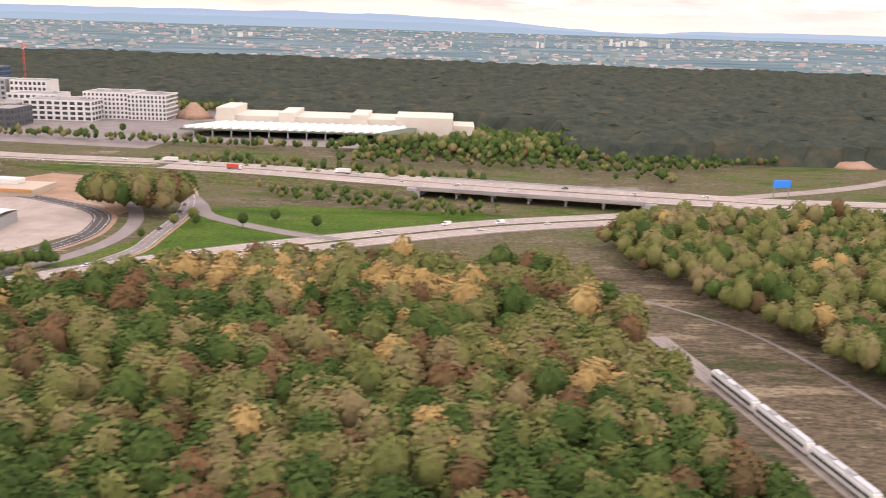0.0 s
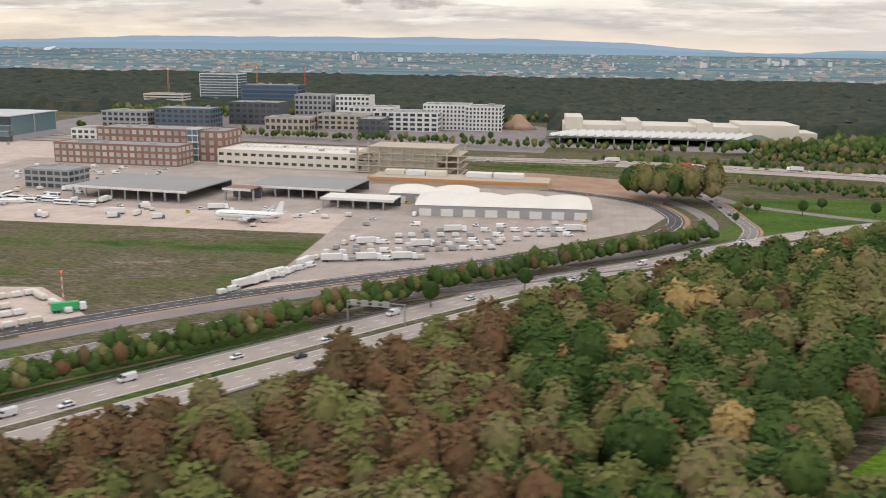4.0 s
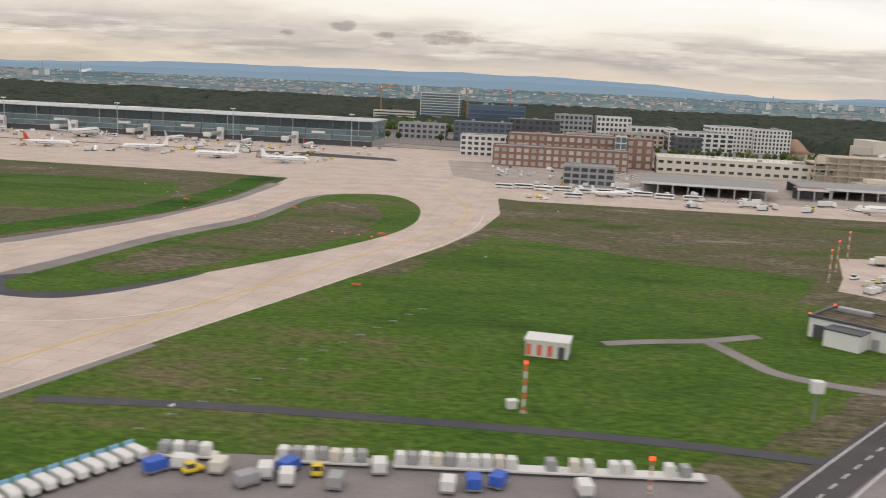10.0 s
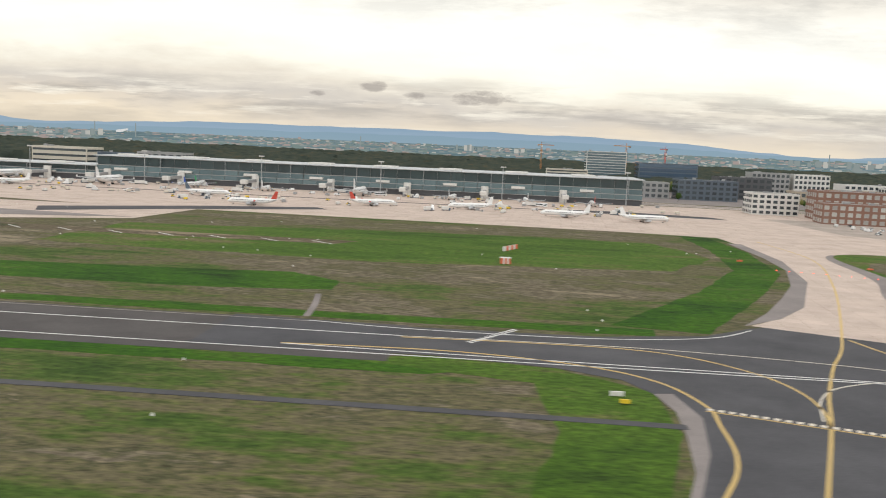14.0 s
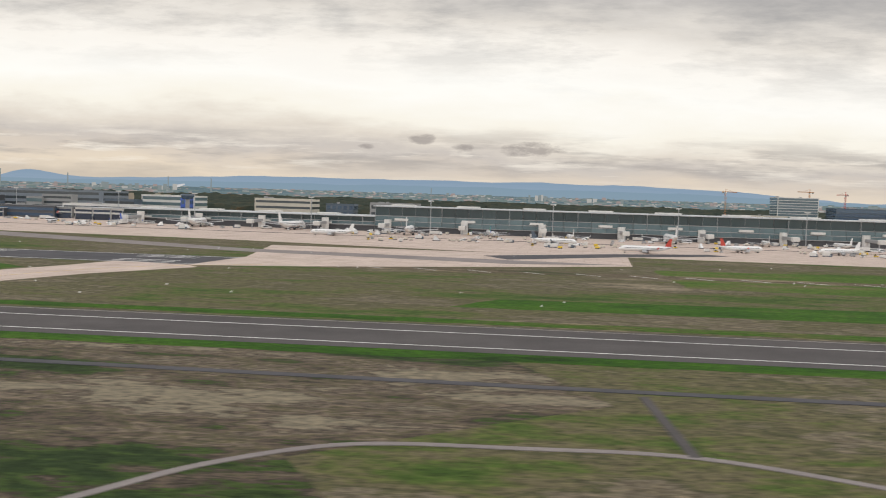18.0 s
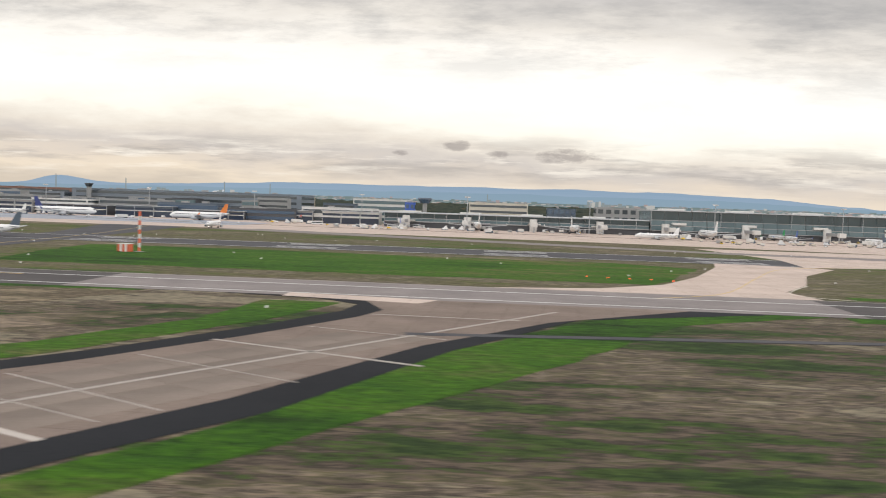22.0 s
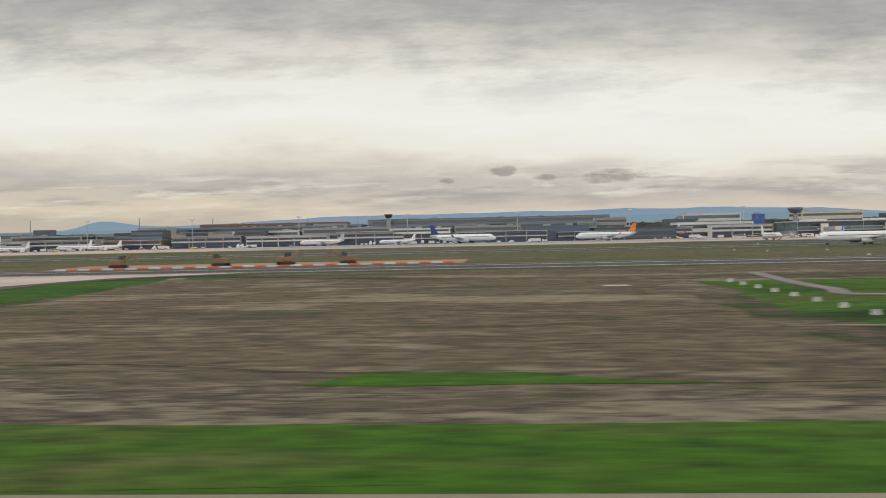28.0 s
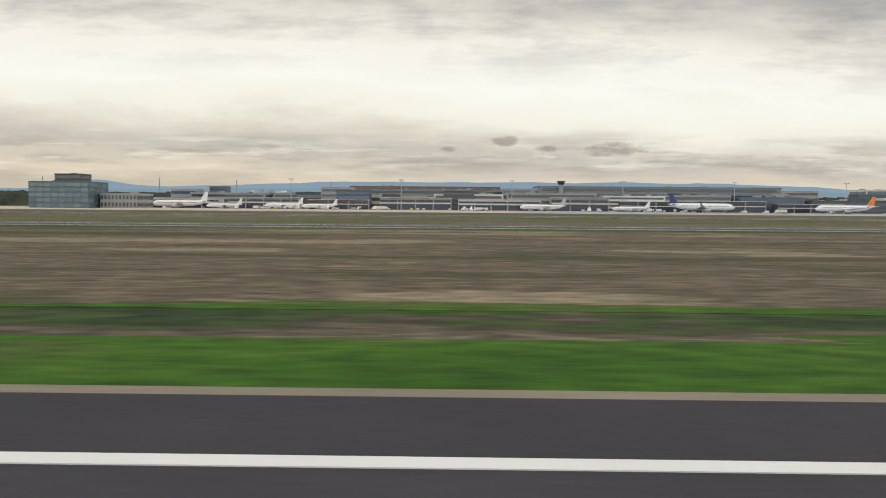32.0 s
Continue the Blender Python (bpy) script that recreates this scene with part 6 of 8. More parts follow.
site = empty("site_deck", "low concrete deck with orange shuttering", "building site", pose(-180, 362, 0, 0, 0, -3))
part("deck", box(-34, 34, -8, 9, -0.1, 2.2), M["beige"], site)
part("shuttering", box(-34.2, 34.2, -8.4, -8.05, 1.5, 2.6), M["orange"], site)
for x0, x1, m in ((-30, -22, 'cream'), (-21.6, -14, 'white'), (-13.6, -6, 'cream'), (2, 12, 'white'), (12.5, 24, 'white')):
    part("cabin", box(x0, x1, 1.5, 6.5, 2.2, 4.0, bevel=0.1), M[m], site)


# ---- vehicles ----
def wheels(ob, xs, half, r, w=0.14):
    """Wheels in pairs, each pair on its axle."""
    bm = rod((0, -half - w / 2, 0), (0, -half + w / 2, 0), r, sides=9)
    rod((0, half - w / 2, 0), (0, half + w / 2, 0), r, bm, 9)
    rod((0, -half, 0), (0, half, 0), r * 0.25, bm, 5)
    pair = mesh("axle", bm, M["rubber"])
    for x in xs:
        part("axle", pair, None, ob, at=pose(x, 0, r))


def shaped(profile, half, bevel=0.06):
    """A body with the given side profile (x, z), 2 * half wide."""
    bm = bmesh.new()
    a = [bm.verts.new((x, -half, z)) for x, z in profile]
    b = [bm.verts.new((x, half, z)) for x, z in profile]
    n = len(profile)
    bm.faces.new(a), bm.faces.new(b[::-1])
    for i in range(n):
        bm.faces.new((a[i], b[i], b[(i + 1) % n], a[(i + 1) % n]))
    bmesh.ops.recalc_face_normals(bm, faces=bm.faces)
    if bevel:
        bmesh.ops.bevel(bm, geom=list(bm.edges), offset=bevel, segments=1, affect="EDGES")
    return bm


def car(m, mat, label):
    ob = empty("car", label, "car", m, "cars on the roads")
    part("body", shaped([(-1.15, 0.16), (1.15, 0.16), (1.18, 0.36), (0.6, 0.46), (-1.1, 0.5), (-1.18, 0.3)], 0.46), M[mat], ob)
    glazed = part("cabin", shaped([(-1.0, 0.46), (0.62, 0.44), (0.2, 0.76), (-0.7, 0.77)], 0.40, 0.04), M["glass"], ob)
    part("roof", box(-0.66, 0.16, -0.37, 0.37, 0.75, 0.80), M[mat], glazed)
    wheels(ob, (-0.72, 0.72), 0.42, 0.17)
    return ob


def van(m, mat, label):
    ob = empty("van", label, "van", m, "vans")
    body = part("body", shaped([(-1.45, 0.2), (1.4, 0.2), (1.45, 0.55), (1.1, 0.68), (0.72, 1.22), (-1.45, 1.25)], 0.52), M[mat], ob)
    part("windscreen", shaped([(1.13, 0.68), (0.77, 1.18), (0.72, 1.16), (1.06, 0.66)], 0.46, 0), M["glass"], body)
    part("side_glazing", box(0.35, 0.85, -0.535, 0.535, 0.75, 1.1), M["glass"], body)
    wheels(ob, (-0.9, 0.9), 0.46, 0.2)
    return ob


def lorry(m, load, label):
    ob = empty("lorry", label, "lorry", m, "lorries")
    cab = part("cab", shaped([(1.9, 0.35), (3.1, 0.35), (3.15, 1.0), (2.95, 1.7), (1.9, 1.75)], 0.62), M["car_white"], ob)
    part("windscreen", box(3.0, 3.14, -0.52, 0.52, 1.0, 1.5), M["glass"], cab)
    part("load", box(-3.2, 1.75, -0.65, 0.65, 0.55, 2.0, bevel=0.05), M[load], ob)
    part("chassis", box(-3.1, 2.9, -0.4, 0.4, 0.3, 0.55), M["dark"], ob)
    wheels(ob, (-2.6, -1.9, 2.4), 0.52, 0.26)
    return ob


def bus(m, label="white apron bus with a dark window band"):
    ob = empty("apron_bus", label, "bus", m, "apron buses")
    body = part("body", box(-3.1, 3.1, -0.7, 0.7, 0.25, 1.6, bevel=0.12), M["car_white"], ob)
    for s in (-1, 1):
        part("window_band", box(-2.9, 2.8, s * 0.705 - 0.02, s * 0.705 + 0.02, 0.85, 1.38), M["glass"], body)
    part("windscreen", box(3.06, 3.13, -0.6, 0.6, 0.7, 1.4), M["glass"], body)
    wheels(ob, (-2.0, 2.0), 0.6, 0.26)
    return ob


def dolly(m, load, label):
    """A freight dolly with its container."""
    ob = empty("freight_dolly", label, "dolly", m, "freight dollies")
    part("bed", rod((1.0, 0, 0.26), (1.55, 0, 0.2), 0.04, box(-1.0, 1.0, -0.62, 0.62, 0.22, 0.34)), M["steel"], ob)
    if load:
        part("container", shaped([(-0.92, 0.34), (0.92, 0.34), (0.92, 0.95), (0.7, 1.2), (-0.92, 1.2)], 0.58, 0.04), M[load], ob)
    wheels(ob, (-0.65, 0.65), 0.5, 0.12)
    return ob


def tug(m, mat, label):
    ob = empty("tow_tractor", label, "tractor", m, "tow tractors")
    part("body", shaped([(-0.85, 0.18), (0.9, 0.18), (0.9, 0.5), (0.3, 0.56), (-0.85, 0.5)], 0.45), M[mat], ob)
    part("cab", box(-0.55, 0.12, -0.38, 0.38, 0.5, 0.95, bevel=0.05), M["glass"], ob)
    part("roof", box(-0.6, 0.16, -0.42, 0.42, 0.95, 1.0), M[mat], ob)
    wheels(ob, (-0.55, 0.55), 0.42, 0.18)
    return ob


def bridge_height(x):
    """Height of the highway's surface."""
    return highway_z(x) + 0.03


def along(road, s, side, back=False):
    line = LINES[road]
    k = min(max(int(s * (len(line) - 1)), 0), len(line) - 2)
    p = line[k].lerp(line[k + 1], s * (len(line) - 1) - k)
    d = line[k + 1] - line[k]
    a = math.degrees(math.atan2(d.y, d.x))
    q = p + Vector((-d.y, d.x)).normalized() * side
    return pose(q.x, q.y, 0.075 if road != "highway" else bridge_height(q.x), 0, 0, a + (180 if back else 0))


rng = random.Random(21)
P_car_w = car(along("motorway", 0.16, 4.2, True), "car_white", "white car driving on the motorway")
P_car_d = car(along("motorway", 0.15, 2.4, True), "car_dark", "dark car driving on the motorway")
P_van = van(along("motorway", 0.33, 6.0, True), "car_white", "white van driving on the motorway")
for s, side in ((0.118, 4.2), (0.13, 2.4), (0.172, 6.1), (0.195, 2.4), (0.21, 4.2), (0.235, 2.3), (0.262, 6.0), (0.29, 4.2), (0.31, 2.3), (0.352, 4.2), (0.40, 2.3), (0.42, 5.9), (0.45, 4.2), (0.49, 2.3), (0.515, 6), (0.55, 4.2), (0.575, 2.4), (0.61, 4.2), (0.64, 6), (0.67, 2.4)):
    src = rng.choice((P_car_w, P_car_w, P_car_d, P_van))
    copy_thing(src, along("motorway", s, side, True))
for s, side in ((0.09, -4.2), (0.145, -2.4), (0.2, -6.0), (0.25, -4.2), (0.30, -2.4), (0.36, -4.2), (0.43, -6), (0.47, -2.4), (0.53, -4.2), (0.59, -6), (0.65, -4.2), (0.7, -2.4)):
    copy_thing(rng.choice((P_car_w, P_car_d, P_car_d)), along("motorway", s, side))
for s in (0.27, 0.31, 0.36, 0.41, 0.43, 0.48, 0.52, 0.56, 0.60, 0.64, 0.69, 0.74):
    copy_thing(rng.choice((P_car_w, P_car_w, P_van, P_car_d)), along("highway", s, rng.choice((-5.6, -2.2, 2.2, 5.6)), s > 0.5))
lorry(along("highway", 0.395, -3.5), "red", "red lorry on the raised highway")
P_lorry = lorry(along("highway", 0.34, 4.5, True), "white", "white lorry on the highway")
copy_thing(P_lorry, along("highway", 0.47, 4.5, True))
for s in (0.80, 0.84, 0.87, 0.9):
    copy_thing(rng.choice((P_car_w, P_car_d)), along("service", s, rng.choice((-1.1, 1.1))))
# perimeter road traffic
bus_p = bus(pose(-285, 121, 0.085, 0, 0, 51), "white apron bus on the perimeter road")
lorry(pose(-296, 109, 0.075, 0, 0, 231) @ Matrix.Scale(0.68, 4), "white", "white service lorry on the perimeter road")
copy_thing(P_van, pose(-289, 125, 0.085, 0, 0, 51))
copy_thing(P_car_w, pose(-280, 127, 0.085, 0, 0, 51))
for k in range(4):
    (tug if k == 0 else dolly)(pose(-308 + k * 1.9, 90.5 + k * 2.3, 0.085, 0, 0, 230), "car_white", "white tow tractor with dollies" if k == 0 else "white covered baggage dolly on the road")
copy_thing(P_van, pose(-264, 137, 0.085, 0, 0, 230))
copy_thing(bus_p, pose(-349, 38, 0.085, 0, 0, 50))

# equipment park: rows of dollies, loaders and lorries
P_d = [dolly(pose(-262, 172, 0.085, 0, 0, 40), "white", "freight dolly with a white container"), dolly(pose(-259, 175, 0.085, 0, 0, 40), "grey", "freight dolly with a grey container"), dolly(pose(-256, 178, 0.085, 0, 0, 40), "cream", "freight dolly with a cream container")]
P_t = [tug(pose(-283, 172, 0.085, 0, 0, 40), "car_white", "white tow tractor parked"), tug(pose(-281, 166, 0.085, 0, 0, 80), "yellow", "yellow tow tractor parked")]


def row(x, y, dx, dy, n, src, turn, gap=2.3, jit=0.15, z=0.034):
    for k in range(n):
        if rng.random() < 0.07:
            continue
        copy_thing(rng.choice(src), pose(x + dx * gap * k + rng.gauss(0, jit), y + dy * gap * k + rng.gauss(0, jit), z, 0, 0, turn + rng.gauss(0, 3)))


def line_up(p, q, n, src, turn=None, skip=0.06, z=0.085):
    """A row of n copies from p to q, each in line with the row."""
    a = math.degrees(math.atan2(q[1] - p[1], q[0] - p[0])) if turn is None else turn
    for k in range(n):
        u = k / max(1, n - 1)
        if rng.random() >= skip:
            copy_thing(rng.choice(src), pose(p[0] + (q[0] - p[0]) * u + rng.gauss(0, 0.12), p[1] + (q[1] - p[1]) * u + rng.gauss(0, 0.12), z, 0, 0, a + rng.gauss(0, 2.5)))


for p, q, n in (((-264, 178), (-250, 193), 9), ((-259, 173), (-249, 183), 7), ((-254, 170), (-244, 180), 7), ((-248, 166), (-238, 176), 7), ((-249, 193), (-236, 183), 8), ((-262.5, 176.2), (-254, 184.5), 6)):
    line_up(p, q, n, P_d[:1] + P_d[2:])
for p, q, n in (((-283, 165), (-276, 169), 5), ((-285, 159), (-279, 165), 5), ((-275, 154), (-272, 156), 3), ((-269, 161), (-265, 161), 3), ((-266, 153), (-263, 152), 2), ((-274, 176), (-270, 176), 2), ((-273, 190), (-268, 187), 3), ((-281, 168), (-275, 173), 4), ((-268, 180), (-262, 183), 3), ((-278, 163), (-273, 166), 3)):
    line_up(p, q, n, P_d + P_t + [P_van], rng.choice((20, 70, 110)))
lorry(pose(-263, 171, 0.085, 0, 0, -36) @ Matrix.Scale(0.75, 4), "white", "white loader lorry in the equipment park")
lorry(pose(-254.5, 164.8, 0.085, 0, 0, -36) @ Matrix.Scale(0.75, 4), "cream", "cream loader lorry in the equipment park")
lorry(pose(-270, 188.5, 0.085, 0, 0, 10), "cream", "cream loader lorry beside red dollies")
lorry(pose(-236, 183.5, 0.085, 0, 0, 30), "green_paint", "green lorry at the edge of the equipment park")
# cart park beside the perimeter road
for x0, x1, n in ((-376, -371, 3), (-366, -358, 5), (-356, -329.5, 0)):
    pf = empty("loading_platform", "long low white loading platform", "platform", pose((x0 + x1) / 2, 72 + (x0 + x1 + 752) * 0.0425, 0.078, 0, 0, 4.9), "loading platforms")
    part("deck", box(-(x1 - x0) / 2, (x1 - x0) / 2, -0.7, 0.7, 0.22, 0.42, bevel=0.03), M["white"], pf)
    part("base", box(-(x1 - x0) / 2 + 0.1, (x1 - x0) / 2 - 0.1, -0.5, 0.5, 0, 0.22), M["dark"], pf)
crate = {m: mesh("crate", shaped([(-0.46, 0), (0.46, 0), (0.46, 0.7), (0.3, 0.95), (-0.46, 0.95)], 0.5, 0.04), M[m]) for m in ("white", "cream", "grey")}
for x in [-375.4 + k * 1.15 for k in range(4)] + [-365.3 + k * 1.1 for k in range(7)] + [-355.4 + k * 1.05 for k in range(10)] + [-342.6, -340.6, -339.4, -337.2, -336.1, -332.5, -331.2]:
    m = rng.choice(("white", "white", "cream", "grey"))
    tagged(part("air_freight_crate", crate[m], None, None, at=pose(x, 72 + (x + 376) * 0.085 + rng.gauss(0, 0.05), 0.495, 0, 0, 5 + rng.gauss(0, 4))), "pale metal air freight crate on the platform", "crate", "air freight crates")
for x, y, m in ((-375, 69, 4), (-373, 70, 0), (-372, 69.4, 5), (-370, 70, 2), (-367, 68, 1), (-366, 69.8, 0), (-364.4, 71, 4), (-364, 69, 0), (-362, 71, 5), (-360, 69, 1), (-357, 72.4, 0), (-351, 70, 0), (-349, 70.8, 4), (-347, 71.6, 4), (-340, 71.4, 0), (-352, 62, 0), (-344, 64, 2), (-366, 60, 0), (-358, 58, 1), (-345, 56, 4), (-337, 66, 0)):
    if m == 4:
        dolly(pose(x, y, 0.085, 0, 0, 70 + rng.gauss(0, 20)), "blue_paint", "freight dolly with a dark blue container")
    else:
        copy_thing(P_t[1] if m == 5 else P_d[m], pose(x, y, 0.085, 0, 0, rng.choice((0, 90, 45, 100))))
# slanting row of covered trailers, each with a light blue end wall
tr = empty("covered_trailer", "white covered baggage trailer with a light blue end wall", "trailer", pose(-377.6, 71.2, 0.085, 0, 0, -32), "covered trailers")
part("body", shaped([(-1.1, 0.3), (1.1, 0.3), (1.1, 0.85), (0.85, 1.05), (-0.85, 1.05), (-1.1, 0.85)], 0.42, 0.05), M["white"], tr)
part("end_wall", box(-1.24, -1.12, -0.48, 0.48, 0.25, 1.25), M["light_blue"], tr)
part("chassis", box(-1.05, 1.05, -0.3, 0.3, 0.18, 0.31), M["dark"], tr)
wheels(tr, (-0.75, 0.75), 0.38, 0.13)
for k in range(1, 13):
    copy_thing(tr, pose(-377.6 - k * 0.72, 71.2 - k * 1.12, 0.085, 0, 0, -32 + rng.gauss(0, 2)))
# approach light bars that cross the lawn
bar = mesh("light_bar", box(-0.5, 0.5, -0.04, 0.04, 0.2, 0.26), M["grey"])
stem = mesh("stem", rod((0, 0, 0), (0, 0, 0.2), 0.04, sides=5), M["steel"])
for k in range(14):
    ab = empty("approach_light_bar", "low white approach light bar on stems", "approach light", pose(-380 + k * 1.55, 77 + k * 3.9, 0.02, 0, 0, 4), "approach light bars")
    part("light_bar", bar, None, ab)
    for s in (-0.4, 0.4):
        part("stem", stem, None, ab, at=pose(s, 0, 0))
# yard east of the apron
for p, q, n in (((-204, 216), (-196, 262), 9), ((-196, 240), (-160, 252), 12), ((-194, 246), (-158, 258), 12), ((-192, 252), (-150, 264), 12), ((-186, 262), (-140, 272), 13), ((-180, 270), (-138, 279), 11), ((-196, 232), (-176, 238), 6)):
    line_up(p, q, n, P_d + [P_d[0], P_lorry, P_van], None, 0.15, 0.034)
for k in range(70):
    x, y = rng.uniform(-345, -130), rng.uniform(275, 318)
    if -305 < x < -196 and y > 300:
        continue
    if inside(x, y, APRON):
        copy_thing(rng.choice(P_d + P_t + [P_van, P_lorry, bus_p, P_car_w]), pose(x, y, 0.034, 0, 0, rng.choice((0, 90, 20, 180, -12))))
for k in range(9):
    copy_thing(bus_p, pose(-352 + k * 6.5, 297 - k * 0.7 + (k % 2) * 3, 0.034, 0, 0, -6))
row(-212, 200, 0.4, 0.9, 9, [P_van, P_lorry, P_d[0]], 60, 3.6)
for k in range(36):
    copy_thing(rng.choice((P_car_w, P_car_d, P_car_w, P_van)), pose(rng.uniform(-360, -300), rng.uniform(338, 378), 0.034, 0, 0, rng.choice((0, 90, 85))))
# ground equipment along the terminal
for k in range(80):
    x = rng.uniform(-880, -400)
    y = rng.uniform(395, 448) if x > -720 else rng.uniform(410, 450)
    copy_thing(rng.choice(P_d + P_t + [P_van, P_lorry, bus_p, P_van]), pose(x, y, 0.034, 0, 0, rng.choice((0, 90, 180, 270)) + rng.gauss(0, 12)))
for k in range(44):
    copy_thing(rng.choice(P_d + P_t), pose(rng.choice((-690, -640, -600, -560, -500, -460)) + rng.gauss(0, 9), rng.uniform(352, 386), 0.034, 0, 0, rng.choice((0, 90, 30)) + rng.gauss(0, 8)))
for k in range(28):
    copy_thing(rng.choice(P_d + P_t + [P_van, P_lorry, bus_p]), pose(rng.uniform(-1310, -880), rng.uniform(440, 485), 0.034, 0, 0, rng.choice((0, 90, 180)) + rng.gauss(0, 10)))


def equipment(kind):
    """A small piece of ground equipment as one mesh: body first, then its second colour."""
    feet = lambda bm, a, w: [box(x - 0.16, x + 0.16, y - 0.07, y + 0.07, 0, 0.34, bm, mat=1) for x in (-a, a) for y in (-w, w)]
    if kind == "passenger_stairs":
        bm = shaped([(-1.6, 0.3), (1.4, 0.3), (1.4, 0.6), (0.9, 2.2), (0.3, 2.2), (-1.2, 0.7)], 0.45, 0)
        box(-1.7, 1.5, -0.5, 0.5, 0.12, 0.35, bm, mat=1)
        feet(bm, 1.1, 0.44)
        return mesh(kind, bm, [M["car_white"], M["dark"]])
    if kind == "belt_loader":
        bm = box(-1.4, 1.2, -0.42, 0.42, 0.15, 0.5)
        rod((-1.7, 0, 0.5), (1.9, 0, 1.25), 0.16, bm, 4)
        box(0.4, 1.0, -0.4, 0.0, 0.5, 0.95, bm, mat=1)
        feet(bm, 0.9, 0.4)
        return mesh(kind, bm, [M["car_white"], M["glass"]])
    if kind == "baggage_cart":
        bm = box(-0.75, 0.75, -0.42, 0.42, 0.3, 1.05)
        box(-0.8, 0.8, -0.46, 0.46, 0.1, 0.3, bm, mat=1)
        feet(bm, 0.5, 0.4)
        return mesh(kind, bm, [M["cream"], M["dark"]])
    if kind == "power_unit":
        bm = box(-0.8, 0.8, -0.5, 0.5, 0.2, 0.95, bevel=0.06)
        rod((0.8, 0, 0.25), (1.3, 0, 0.15), 0.04, bm, 4)
        feet(bm, 0.5, 0.44)
        return mesh(kind, bm, [M["yellow"], M["rubber"]])
    bm = shaped([(-1.9, 0.4), (1.0, 0.4), (1.0, 1.7), (-1.9, 1.7)], 0.55, 0.05)
    box(1.05, 1.8, -0.5, 0.5, 0.3, 1.1, bm, mat=1)
    box(-1.9, 1.7, -0.4, 0.4, 0.12, 0.38, bm, mat=1)
    feet(bm, 1.2, 0.48)
    return mesh(kind, bm, [M["white"], M["slate"]])


GEAR = {k: (equipment(k), lab, cat) for k, lab, cat in (("passenger_stairs", "white mobile passenger stairs on the apron", "stairs"), ("belt_loader", "white belt loader on the apron", "loader"), ("baggage_cart", "cream baggage cart with a dark base", "cart"), ("power_unit", "yellow ground power unit on the apron", "power unit"), ("catering_truck", "white catering truck with a blue-grey cab", "truck"))}


def gear(x, y, kind, turn):
    me, lab, cat = GEAR[kind]
    tagged(part(kind, me, None, None, at=pose(x, y, 0.034, 0, 0, turn)), lab, cat, kind.replace("_", " ") + " fleet")


for n_k, x0, x1, y0, y1 in ((80, -860, -425, 398, 450), (60, -700, -420, 350, 388), (55, -1310, -870, 452, 480), (30, -340, -210, 272, 298)):
    for k in range(n_k):
        cx, cy = rng.uniform(x0, x1), rng.uniform(y0, y1)
        if k % 3 == 0:
            base = cx, cy
        gear(base[0] + rng.gauss(0, 4), base[1] + rng.gauss(0, 2.5), rng.choice(("passenger_stairs", "belt_loader", "baggage_cart", "baggage_cart", "power_unit", "catering_truck", "catering_truck")), rng.choice((0, 90, 180, 30, -60)) + rng.gauss(0, 8))


